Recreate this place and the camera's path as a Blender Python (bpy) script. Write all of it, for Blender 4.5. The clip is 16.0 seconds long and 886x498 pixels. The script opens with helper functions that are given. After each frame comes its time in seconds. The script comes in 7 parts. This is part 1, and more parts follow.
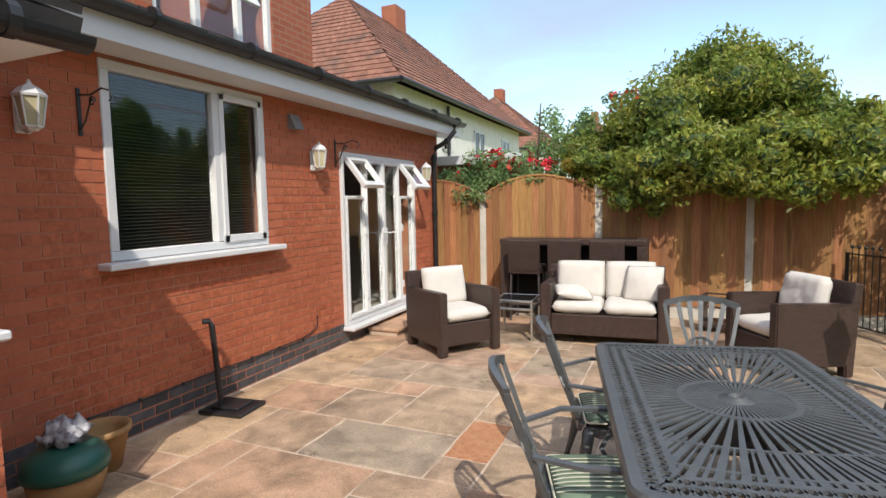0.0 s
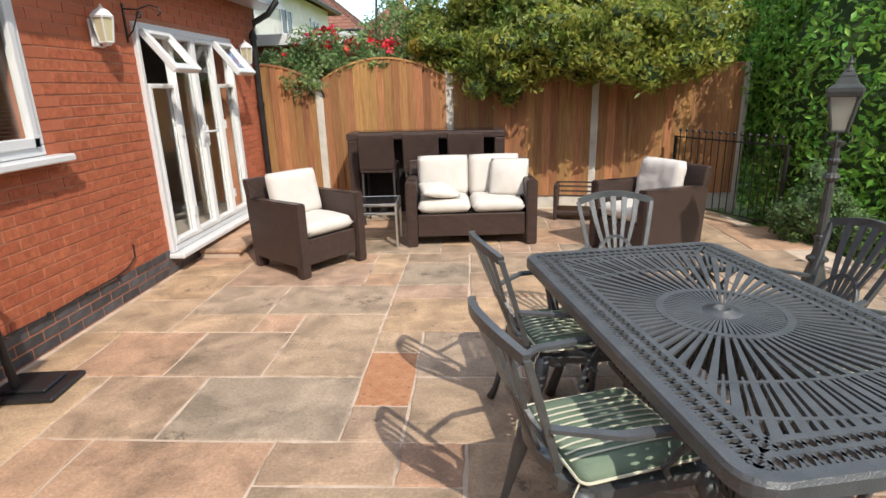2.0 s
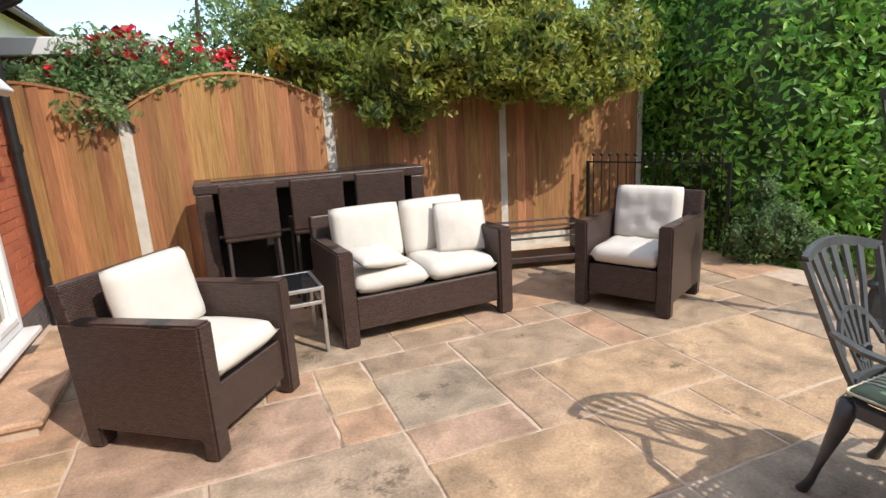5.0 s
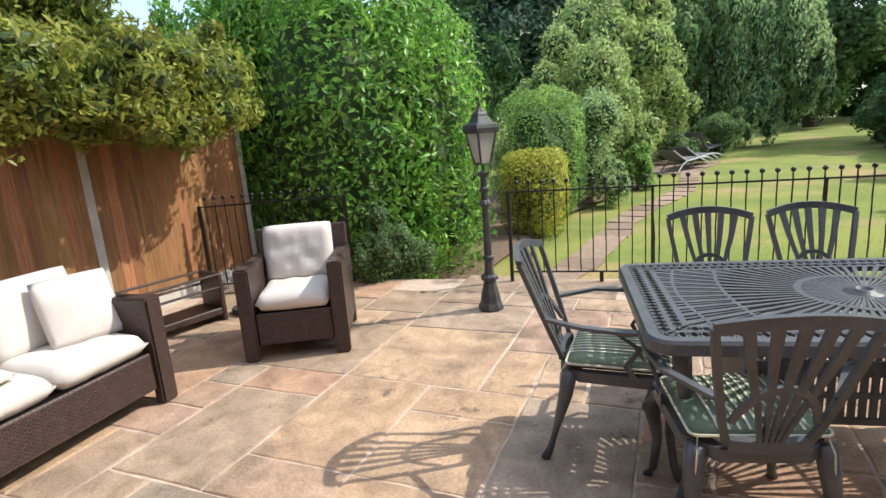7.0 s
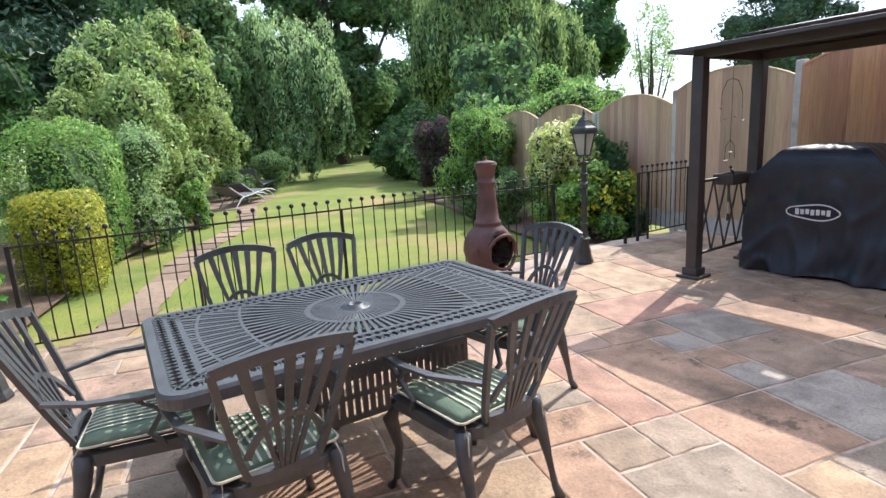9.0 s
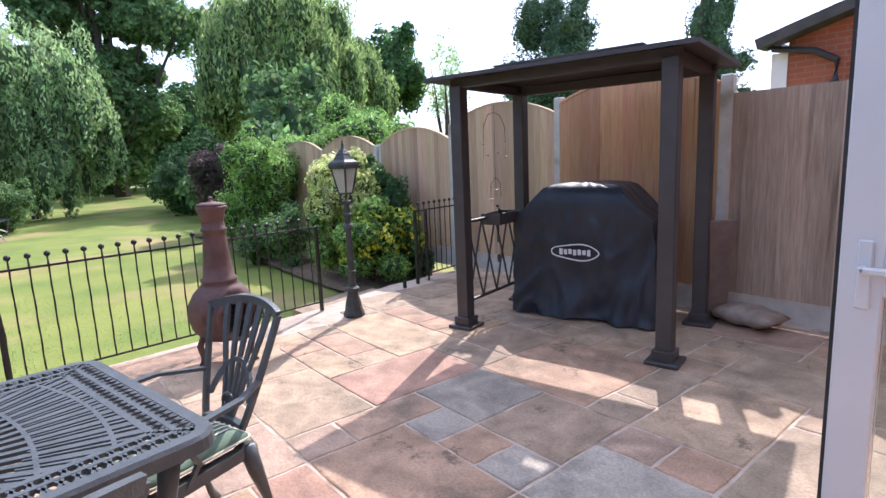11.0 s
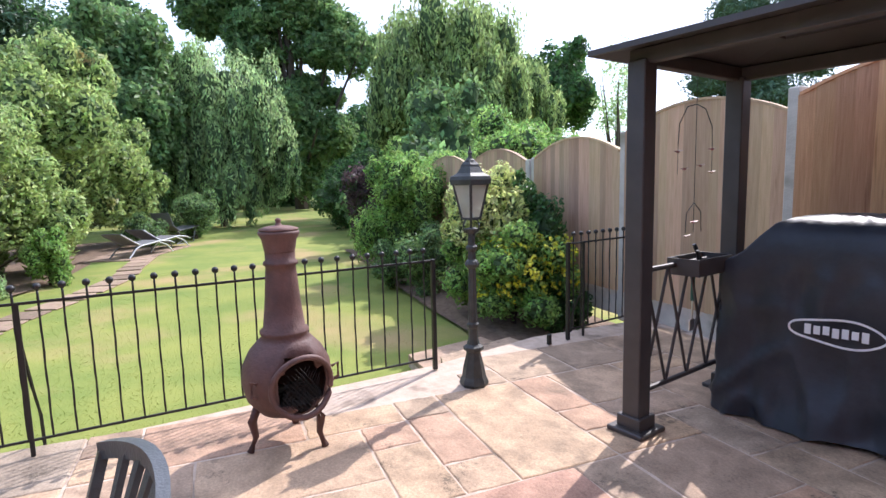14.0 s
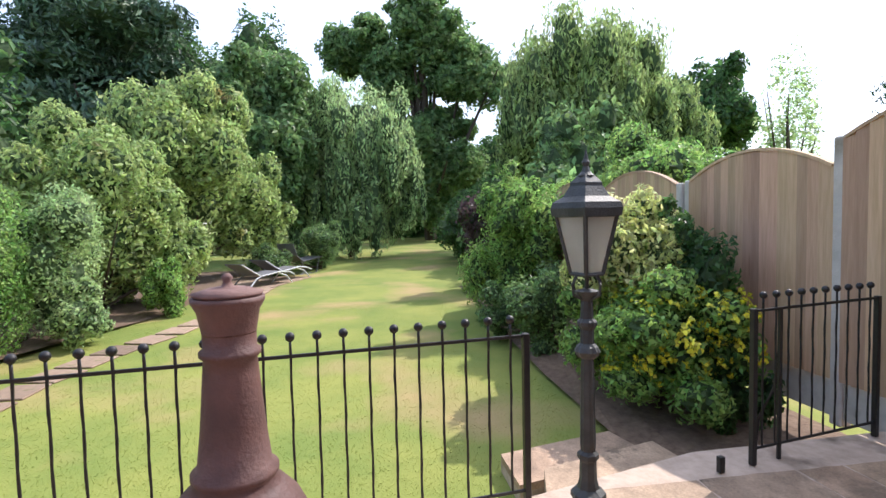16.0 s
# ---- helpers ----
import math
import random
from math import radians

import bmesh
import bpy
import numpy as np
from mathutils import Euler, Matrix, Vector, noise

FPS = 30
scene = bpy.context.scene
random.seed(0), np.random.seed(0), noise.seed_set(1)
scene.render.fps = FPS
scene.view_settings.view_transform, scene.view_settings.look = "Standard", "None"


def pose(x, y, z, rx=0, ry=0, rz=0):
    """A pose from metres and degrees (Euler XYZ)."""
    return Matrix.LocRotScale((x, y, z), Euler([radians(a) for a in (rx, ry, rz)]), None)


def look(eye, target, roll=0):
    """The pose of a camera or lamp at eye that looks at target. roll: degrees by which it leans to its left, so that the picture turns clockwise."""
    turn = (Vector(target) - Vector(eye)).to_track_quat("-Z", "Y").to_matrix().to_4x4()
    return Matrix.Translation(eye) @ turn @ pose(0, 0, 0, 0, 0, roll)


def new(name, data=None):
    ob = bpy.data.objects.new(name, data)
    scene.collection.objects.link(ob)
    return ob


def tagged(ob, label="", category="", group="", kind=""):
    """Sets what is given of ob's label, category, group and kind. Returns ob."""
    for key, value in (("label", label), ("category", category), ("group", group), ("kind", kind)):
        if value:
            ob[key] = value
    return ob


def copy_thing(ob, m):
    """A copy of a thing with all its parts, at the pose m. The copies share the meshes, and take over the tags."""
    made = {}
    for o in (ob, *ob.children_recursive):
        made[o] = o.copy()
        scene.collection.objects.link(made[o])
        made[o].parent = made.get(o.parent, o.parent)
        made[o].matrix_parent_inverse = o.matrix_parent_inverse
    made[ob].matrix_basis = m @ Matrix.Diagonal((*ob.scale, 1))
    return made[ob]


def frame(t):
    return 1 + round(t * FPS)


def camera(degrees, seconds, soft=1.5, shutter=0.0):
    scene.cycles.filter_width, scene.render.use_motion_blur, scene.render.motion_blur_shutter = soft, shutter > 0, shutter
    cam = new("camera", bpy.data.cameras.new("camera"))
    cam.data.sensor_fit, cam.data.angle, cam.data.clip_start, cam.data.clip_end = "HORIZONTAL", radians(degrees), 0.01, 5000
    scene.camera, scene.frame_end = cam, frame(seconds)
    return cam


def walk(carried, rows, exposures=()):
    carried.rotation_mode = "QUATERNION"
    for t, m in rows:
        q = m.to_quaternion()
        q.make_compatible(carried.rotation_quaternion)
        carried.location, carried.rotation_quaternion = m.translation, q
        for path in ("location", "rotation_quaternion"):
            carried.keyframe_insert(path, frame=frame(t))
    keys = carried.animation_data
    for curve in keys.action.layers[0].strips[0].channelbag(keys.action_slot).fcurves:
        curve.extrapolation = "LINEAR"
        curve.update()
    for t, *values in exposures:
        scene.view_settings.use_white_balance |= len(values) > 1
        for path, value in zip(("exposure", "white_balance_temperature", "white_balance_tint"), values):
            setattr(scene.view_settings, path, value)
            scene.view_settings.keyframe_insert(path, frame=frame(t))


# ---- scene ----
cam = camera(78.0, 16.0)
PATH = [
    (0, (1.225, -0.686, 1.56), (0.442, 1.146, 1.389), -1.1),
    (0.5, (1.108, -0.671, 1.55), (0.56, 1.236, 1.294), -1.5),
    (1, (0.972, -0.519, 1.528), (0.605, 1.405, 1.126), -1.8),
    (1.5, (0.821, -0.33, 1.535), (0.582, 1.589, 1.024), -1.8),
    (2, (0.559, -0.135, 1.556), (0.44, 1.779, 0.987), -1.7),
    (2.5, (0.33, 0.138, 1.562), (0.379, 2.051, 0.978), -1.8),
    (3, (0.147, 0.462, 1.575), (0.344, 2.368, 1.001), -1.8),
    (5.5, (-0.892, 2.084, 1.445), (0.065, 3.786, 1.01), -3.6),
    (6, (-0.965, 2.353, 1.496), (0.299, 3.838, 1.054), -3.7),
    (6.5, (-0.954, 2.505, 1.486), (0.614, 3.664, 1.041), -4.1),
    (7, (-0.998, 2.456, 1.465), (0.794, 3.237, 1.038), -4.5),
    (7.5, (-0.962, 2.447, 1.462), (0.962, 2.8, 1.046), -4.5),
    (8, (-0.977, 2.415, 1.421), (0.985, 2.363, 1.038), -3.6),
    (8.5, (-0.975, 2.321, 1.439), (0.951, 1.949, 1.05), -3.6),
    (9, (-0.961, 2.214, 1.48), (0.881, 1.55, 1.075), -3.3),
    (9.5, (-0.812, 1.968, 1.475), (0.911, 1.035, 1.073), -3.0),
    (10, (-0.751, 1.774, 1.503), (0.86, 0.661, 1.099), -2.8),
    (12.5, (0.217, 0.626, 1.432), (1.723, -0.661, 1.159), -1.9),
    (13, (0.342, 0.536, 1.472), (1.94, -0.634, 1.191), -2.3),
    (13.5, (0.465, 0.362, 1.5), (2.198, -0.595, 1.222), -2.0),
    (14, (0.698, 0.339, 1.436), (2.534, -0.419, 1.195), -1.4),
    (14.5, (0.988, 0.194, 1.452), (2.897, -0.364, 1.239), -1.1),
    (15, (1.364, 0.033, 1.478), (3.306, -0.409, 1.295), -1.2),
    (15.5, (1.681, -0.177, 1.477), (3.643, -0.53, 1.318), -1.0),
    (16, (2.016, -0.383, 1.427), (3.99, -0.681, 1.311), -1.3),
]
walk(cam, [(t, look(e, a, r)) for t, e, a, r in PATH],
     exposures=((0, 0.0, 6500, 10), (2.5, 0.12, 6500, 10), (5.5, 0.15, 6450, 10), (7.5, 0.42, 6250, 11), (10, 0.55, 5850, 15), (12.5, 0.74, 5700, 20), (13.5, 0.68, 5800, 19), (15, 0.56, 6050, 18), (16, 0.52, 6150, 17)))

# sun and sky
SUN_FROM = Vector((0.52, -0.86, 1.0)).normalized()
world = bpy.data.worlds.new("world")
scene.world = world
world.use_nodes = True
wn = world.node_tree
sky = wn.nodes.new("ShaderNodeTexSky")
sky.sky_type = "NISHITA"
sky.sun_disc = False
sky.sun_elevation = math.asin(SUN_FROM.z)
sky.sun_rotation = math.atan2(SUN_FROM.x, SUN_FROM.y)
sky.air_density, sky.dust_density, sky.ozone_density = 1.1, 1.0, 1.6
tc = wn.nodes.new("ShaderNodeTexCoord")
cl = wn.nodes.new("ShaderNodeTexNoise")
cl.inputs["Scale"].default_value = 2.2
cl.inputs["Detail"].default_value = 6
cl.inputs["Distortion"].default_value = 0.6
cr = wn.nodes.new("ShaderNodeValToRGB")
cr.color_ramp.elements[0].position, cr.color_ramp.elements[1].position = 0.46, 0.80
mp = wn.nodes.new("ShaderNodeMapping")
mp.inputs["Scale"].default_value = (1, 1, 2.4)
mx = wn.nodes.new("ShaderNodeMixRGB")
mx.inputs[2].default_value = (2.2, 2.45, 2.9, 1)
bg = wn.nodes["Background"]
wn.links.new(tc.outputs["Generated"], mp.inputs["Vector"])
wn.links.new(mp.outputs["Vector"], cl.inputs["Vector"])
wn.links.new(cl.outputs["Fac"], cr.inputs["Fac"])
wn.links.new(cr.outputs["Color"], mx.inputs[0])
wn.links.new(sky.outputs["Color"], mx.inputs[1])
# pale haze towards the sun
hz = wn.nodes.new("ShaderNodeVectorMath")
hz.operation = "DOT_PRODUCT"
hz.inputs[1].default_value = SUN_FROM
hr = wn.nodes.new("ShaderNodeMapRange")
hr.interpolation_type = "SMOOTHSTEP"
hr.inputs["From Min"].default_value, hr.inputs["From Max"].default_value = -0.25, 0.95
hr.inputs["To Max"].default_value = 0.85
hm_ = wn.nodes.new("ShaderNodeMixRGB")
hm_.inputs[2].default_value = (3.9, 4.2, 4.75, 1)
wn.links.new(tc.outputs["Generated"], hz.inputs[0])
wn.links.new(hz.outputs["Value"], hr.inputs["Value"])
wn.links.new(hr.outputs["Result"], hm_.inputs[0])
wn.links.new(mx.outputs["Color"], hm_.inputs[1])
wn.links.new(hm_.outputs["Color"], bg.inputs["Color"])
bg.inputs["Strength"].default_value = 0.27
sun = new("sun", bpy.data.lights.new("sun", "SUN"))
sun.data.energy, sun.data.angle, sun.data.color = 3.9, radians(0.55), (1.0, 0.93, 0.82)
sun.matrix_world = look(SUN_FROM * 40, (0, 0, 0))


# ---- materials ----
def mat(name, c1, c2=None, rough=0.7, scale=8.0, metal=0.0, bump=0.0, bscale=60.0, vary=0.0, by="object",
        stain=None, stain_scale=1.5, stain_pos=0.55, spec=0.5, stretch=(1, 1, 1), translucent=0.0, hue=0.0, coords="Object", sheen=0.0):
    m = bpy.data.materials.new(name)
    m.use_nodes = True
    n, l = m.node_tree.nodes, m.node_tree.links
    b = n["Principled BSDF"]
    b.inputs["Roughness"].default_value, b.inputs["Metallic"].default_value = rough, metal
    b.inputs["Specular IOR Level"].default_value = spec
    t = n.new("ShaderNodeTexCoord")
    mapping = n.new("ShaderNodeMapping")
    mapping.inputs["Scale"].default_value = stretch
    if coords == "World":
        g0 = n.new("ShaderNodeNewGeometry")
        l.new(g0.outputs["Position"], mapping.inputs["Vector"])
    else:
        l.new(t.outputs[coords], mapping.inputs["Vector"])
    tex = n.new("ShaderNodeTexNoise")
    tex.inputs["Scale"].default_value, tex.inputs["Detail"].default_value, tex.inputs["Roughness"].default_value = scale, 6, 0.62
    l.new(mapping.outputs["Vector"], tex.inputs["Vector"])
    ramp = n.new("ShaderNodeValToRGB")
    e = ramp.color_ramp.elements
    e[0].position, e[1].position = 0.33, 0.68
    e[0].color, e[1].color = (*c1, 1), (*(c2 or c1), 1)
    l.new(tex.outputs["Fac"], ramp.inputs["Fac"])
    col = ramp.outputs["Color"]
    if stain:
        s2 = n.new("ShaderNodeTexNoise")
        s2.inputs["Scale"].default_value, s2.inputs["Detail"].default_value = stain_scale, 8
        l.new(mapping.outputs["Vector"], s2.inputs["Vector"])
        r2 = n.new("ShaderNodeValToRGB")
        r2.color_ramp.elements[0].position, r2.color_ramp.elements[1].position = stain_pos, stain_pos + 0.14
        l.new(s2.outputs["Fac"], r2.inputs["Fac"])
        mix = n.new("ShaderNodeMixRGB")
        mix.inputs[2].default_value = (*stain, 1)
        l.new(r2.outputs["Color"], mix.inputs[0])
        l.new(col, mix.inputs[1])
        col = mix.outputs["Color"]
    if vary or hue:
        if by == "island":
            rnd = n.new("ShaderNodeNewGeometry").outputs["Random Per Island"]
        else:
            rnd = n.new("ShaderNodeObjectInfo").outputs["Random"]
        hsv = n.new("ShaderNodeHueSaturation")
        mr = n.new("ShaderNodeMapRange")
        mr.inputs["To Min"].default_value, mr.inputs["To Max"].default_value = 1 - vary, 1 + vary
        l.new(rnd, mr.inputs["Value"])
        l.new(mr.outputs["Result"], hsv.inputs["Value"])
        if hue:
            mh = n.new("ShaderNodeMapRange")
            mh.inputs["To Min"].default_value, mh.inputs["To Max"].default_value = 0.5 - hue, 0.5 + hue
            mul = n.new("ShaderNodeMath")
            mul.operation = "MULTIPLY"
            mul.inputs[1].default_value = 7.31
            fr = n.new("ShaderNodeMath")
            fr.operation = "FRACT"
            l.new(rnd, mul.inputs[0])
            l.new(mul.outputs[0], fr.inputs[0])
            l.new(fr.outputs[0], mh.inputs["Value"])
            l.new(mh.outputs["Result"], hsv.inputs["Hue"])
        l.new(col, hsv.inputs["Color"])
        col = hsv.outputs["Color"]
    l.new(col, b.inputs["Base Color"])
    if bump:
        bt = n.new("ShaderNodeTexNoise")
        bt.inputs["Scale"].default_value, bt.inputs["Detail"].default_value = bscale, 5
        l.new(mapping.outputs["Vector"], bt.inputs["Vector"])
        bp = n.new("ShaderNodeBump")
        bp.inputs["Strength"].default_value, bp.inputs["Distance"].default_value = bump, 0.01
        l.new(bt.outputs["Fac"], bp.inputs["Height"])
        l.new(bp.outputs["Normal"], b.inputs["Normal"])
    if translucent:
        tr = n.new("ShaderNodeBsdfTranslucent")
        l.new(col, tr.inputs["Color"])
        ms = n.new("ShaderNodeMixShader")
        ms.inputs[0].default_value = translucent
        l.new(b.outputs[0], ms.inputs[1])
        l.new(tr.outputs[0], ms.inputs[2])
        l.new(ms.outputs[0], n["Material Output"].inputs["Surface"])
    return m


def palette(name, stops, rough=0.8, scale=5.0, bump=0.3, bscale=40.0, dirt=(0.06, 0.05, 0.04), dirt_pos=0.62, speck=0.0):
    """One base colour per piece, out of a ramp by Object Info's Random, with mottling and lichen-like specks."""
    m = bpy.data.materials.new(name)
    m.use_nodes = True
    n, l = m.node_tree.nodes, m.node_tree.links
    b = n["Principled BSDF"]
    b.inputs["Roughness"].default_value = rough
    b.inputs["Specular IOR Level"].default_value = 0.35
    info = n.new("ShaderNodeObjectInfo")
    ramp = n.new("ShaderNodeValToRGB")
    ramp.color_ramp.interpolation = "CONSTANT"
    el = ramp.color_ramp.elements
    while len(el) < len(stops):
        el.new(0.5)
    for i, c in enumerate(stops):
        el[i].position = i / len(stops)
        el[i].color = (*c, 1)
    l.new(info.outputs["Random"], ramp.inputs["Fac"])
    geo = n.new("ShaderNodeNewGeometry")
    t1 = n.new("ShaderNodeTexNoise")
    t1.inputs["Scale"].default_value, t1.inputs["Detail"].default_value, t1.inputs["Distortion"].default_value = scale, 8, 0.8
    l.new(geo.outputs["Position"], t1.inputs["Vector"])
    mr = n.new("ShaderNodeMapRange")
    mr.inputs["From Min"].default_value, mr.inputs["From Max"].default_value = 0.3, 0.7
    mr.inputs["To Min"].default_value, mr.inputs["To Max"].default_value = 0.68, 1.26
    l.new(t1.outputs["Fac"], mr.inputs["Value"])
    hsv = n.new("ShaderNodeHueSaturation")
    l.new(ramp.outputs["Color"], hsv.inputs["Color"])
    l.new(mr.outputs["Result"], hsv.inputs["Value"])
    t2 = n.new("ShaderNodeTexNoise")
    t2.inputs["Scale"].default_value, t2.inputs["Detail"].default_value, t2.inputs["Roughness"].default_value = 1.3, 9, 0.72
    l.new(geo.outputs["Position"], t2.inputs["Vector"])
    r2 = n.new("ShaderNodeValToRGB")
    r2.color_ramp.elements[0].position, r2.color_ramp.elements[1].position = dirt_pos - 0.07, dirt_pos + 0.06
    r2.color_ramp.elements[1].color = (0.7, 0.7, 0.7, 1)
    l.new(t2.outputs["Fac"], r2.inputs["Fac"])
    mix = n.new("ShaderNodeMixRGB")
    mix.inputs[2].default_value = (*dirt, 1)
    l.new(r2.outputs["Color"], mix.inputs[0])
    l.new(hsv.outputs["Color"], mix.inputs[1])
    t4 = n.new("ShaderNodeTexNoise")
    t4.inputs["Scale"].default_value, t4.inputs["Detail"].default_value, t4.inputs["Roughness"].default_value = scale * 16, 6, 0.75
    l.new(geo.outputs["Position"], t4.inputs["Vector"])
    r4 = n.new("ShaderNodeMapRange")
    r4.inputs["From Min"].default_value, r4.inputs["From Max"].default_value = 0.32, 0.66
    r4.inputs["To Min"].default_value, r4.inputs["To Max"].default_value = 0.72, 1.18
    l.new(t4.outputs["Fac"], r4.inputs["Value"])
    h4 = n.new("ShaderNodeHueSaturation")
    l.new(mix.outputs["Color"], h4.inputs["Color"])
    l.new(r4.outputs["Result"], h4.inputs["Value"])
    t5 = n.new("ShaderNodeTexNoise")
    t5.inputs["Scale"].default_value, t5.inputs["Detail"].default_value, t5.inputs["Roughness"].default_value = scale * 0.45, 12, 0.82
    l.new(geo.outputs["Position"], t5.inputs["Vector"])
    r5 = n.new("ShaderNodeValToRGB")
    r5.color_ramp.elements[0].position, r5.color_ramp.elements[1].position = 0.57, 0.63
    r5.color_ramp.elements[1].color = (speck, speck, speck, 1)
    l.new(t5.outputs["Fac"], r5.inputs["Fac"])
    m5 = n.new("ShaderNodeMixRGB")
    m5.inputs[2].default_value = (dirt[0] * 0.55, dirt[1] * 0.55, dirt[2] * 0.55, 1)
    l.new(r5.outputs["Color"], m5.inputs[0])
    l.new(h4.outputs["Color"], m5.inputs[1])
    l.new(m5.outputs["Color"], b.inputs["Base Color"])
    t3 = n.new("ShaderNodeTexNoise")
    t3.inputs["Scale"].default_value, t3.inputs["Detail"].default_value, t3.inputs["Roughness"].default_value = bscale * 0.25, 9, 0.65
    l.new(geo.outputs["Position"], t3.inputs["Vector"])
    bp = n.new("ShaderNodeBump")
    bp.inputs["Strength"].default_value, bp.inputs["Distance"].default_value = bump, 0.02
    l.new(t3.outputs["Fac"], bp.inputs["Height"])
    l.new(bp.outputs["Normal"], b.inputs["Normal"])
    return m


def weave(name, c1, c2):
    """Flat plastic rattan woven over and under, about 12 mm wide."""
    m = bpy.data.materials.new(name)
    m.use_nodes = True
    n, l = m.node_tree.nodes, m.node_tree.links
    b = n["Principled BSDF"]
    b.inputs["Roughness"].default_value = 0.42
    geo = n.new("ShaderNodeTexCoord")
    sep = n.new("ShaderNodeSeparateXYZ")
    l.new(geo.outputs["Object"], sep.inputs[0])
    add = n.new("ShaderNodeMath")
    l.new(sep.outputs["X"], add.inputs[0])
    l.new(sep.outputs["Y"], add.inputs[1])
    comb = n.new("ShaderNodeCombineXYZ")
    l.new(add.outputs[0], comb.inputs["X"])
    l.new(sep.outputs["Z"], comb.inputs["Y"])
    br = n.new("ShaderNodeTexBrick")
    br.inputs["Scale"].default_value = 1.0
    br.inputs["Brick Width"].default_value, br.inputs["Row Height"].default_value = 0.026, 0.011
    br.inputs["Mortar Size"].default_value, br.inputs["Mortar Smooth"].default_value = 0.0022, 0.6
    br.inputs["Color1"].default_value, br.inputs["Color2"].default_value = (*c1, 1), (*c2, 1)
    br.inputs["Mortar"].default_value = (0.006, 0.005, 0.004, 1)
    l.new(comb.outputs[0], br.inputs["Vector"])
    l.new(br.outputs["Color"], b.inputs["Base Color"])
    bp = n.new("ShaderNodeBump")
    bp.invert = True
    bp.inputs["Strength"].default_value, bp.inputs["Distance"].default_value = 0.9, 0.004
    l.new(br.outputs["Fac"], bp.inputs["Height"])
    l.new(bp.outputs["Normal"], b.inputs["Normal"])
    return m


def glass(name, tint=(0.92, 0.96, 0.95)):
    m = bpy.data.materials.new(name)
    m.use_nodes = True
    b = m.node_tree.nodes["Principled BSDF"]
    b.inputs["Base Color"].default_value = (*tint, 1)
    b.inputs["Roughness"].default_value, b.inputs["IOR"].default_value = 0.02, 1.45
    b.inputs["Transmission Weight"].default_value = 1.0
    return m


STONES = [(0.482, 0.325, 0.20), (0.41, 0.285, 0.195), (0.49, 0.31, 0.205), (0.443, 0.317, 0.212), (0.40, 0.285, 0.195), (0.51, 0.35, 0.22), (0.42, 0.312, 0.222), (0.46, 0.285, 0.185), (0.496, 0.342, 0.222), (0.43, 0.295, 0.198), (0.405, 0.295, 0.20), (0.469, 0.33, 0.215), (0.47, 0.295, 0.19), (0.441, 0.295, 0.21), (0.38, 0.295, 0.215)]
M_SLAB = palette("sandstone", STONES, rough=0.72, scale=4.0, bump=0.7, bscale=44, dirt=(0.15, 0.115, 0.08), dirt_pos=0.60, speck=0.75)
M_SLABG = palette("grey_sandstone", [(0.38, 0.315, 0.25), (0.45, 0.385, 0.31), (0.41, 0.345, 0.28), (0.47, 0.405, 0.33)], rough=0.72, scale=4.0, bump=0.7, bscale=44, dirt=(0.15, 0.125, 0.10), dirt_pos=0.62, speck=0.5)
M_SLABR = palette("rose_sandstone", [(0.44, 0.25, 0.17), (0.47, 0.275, 0.19), (0.45, 0.26, 0.18)], rough=0.72, scale=4.0, bump=0.7, bscale=44, dirt=(0.20, 0.11, 0.08), dirt_pos=0.62, speck=0.5)
M_RED = mat("terracotta_stone", (0.38, 0.16, 0.075), (0.50, 0.26, 0.135), rough=0.85, scale=14, bump=0.5, bscale=50, stain=(0.18, 0.08, 0.05), stain_scale=30, stain_pos=0.58)
M_JOINT = mat("mortar_joint", (0.46, 0.35, 0.265), (0.62, 0.49, 0.385), rough=0.95, scale=9, bump=0.4, stain=(0.2, 0.15, 0.11), stain_scale=3)
M_BRICK = palette("red_brick", [(0.40, 0.110, 0.053), (0.43, 0.125, 0.06), (0.45, 0.135, 0.065), (0.41, 0.115, 0.056), (0.44, 0.13, 0.062), (0.42, 0.12, 0.055)], rough=0.88, scale=22, bump=0.3, bscale=160, dirt=(0.33, 0.095, 0.05), dirt_pos=0.62)
M_BRICKS = mat("red_brick_joined", (0.40, 0.113, 0.055), (0.455, 0.138, 0.066), rough=0.88, scale=22, bump=0.3, bscale=60, vary=0.10, by="island", coords="World")
def brickwall(name):
    m = bpy.data.materials.new(name)
    m.use_nodes = True
    n, l = m.node_tree.nodes, m.node_tree.links
    b = n["Principled BSDF"]
    b.inputs["Roughness"].default_value = 0.9
    g = n.new("ShaderNodeNewGeometry")
    sp = n.new("ShaderNodeSeparateXYZ")
    l.new(g.outputs["Position"], sp.inputs[0])
    ad = n.new("ShaderNodeMath")
    l.new(sp.outputs["X"], ad.inputs[0])
    l.new(sp.outputs["Y"], ad.inputs[1])
    cb_ = n.new("ShaderNodeCombineXYZ")
    l.new(ad.outputs[0], cb_.inputs["X"])
    l.new(sp.outputs["Z"], cb_.inputs["Y"])
    br = n.new("ShaderNodeTexBrick")
    br.inputs["Scale"].default_value = 1.0
    br.inputs["Brick Width"].default_value, br.inputs["Row Height"].default_value = 0.225, 0.075
    br.inputs["Mortar Size"].default_value = 0.008
    br.inputs["Color1"].default_value, br.inputs["Color2"].default_value = (0.36, 0.105, 0.055, 1), (0.29, 0.08, 0.042, 1)
    br.inputs["Mortar"].default_value = (0.30, 0.17, 0.11, 1)
    l.new(cb_.outputs[0], br.inputs["Vector"])
    l.new(br.outputs["Color"], b.inputs["Base Color"])
    return m


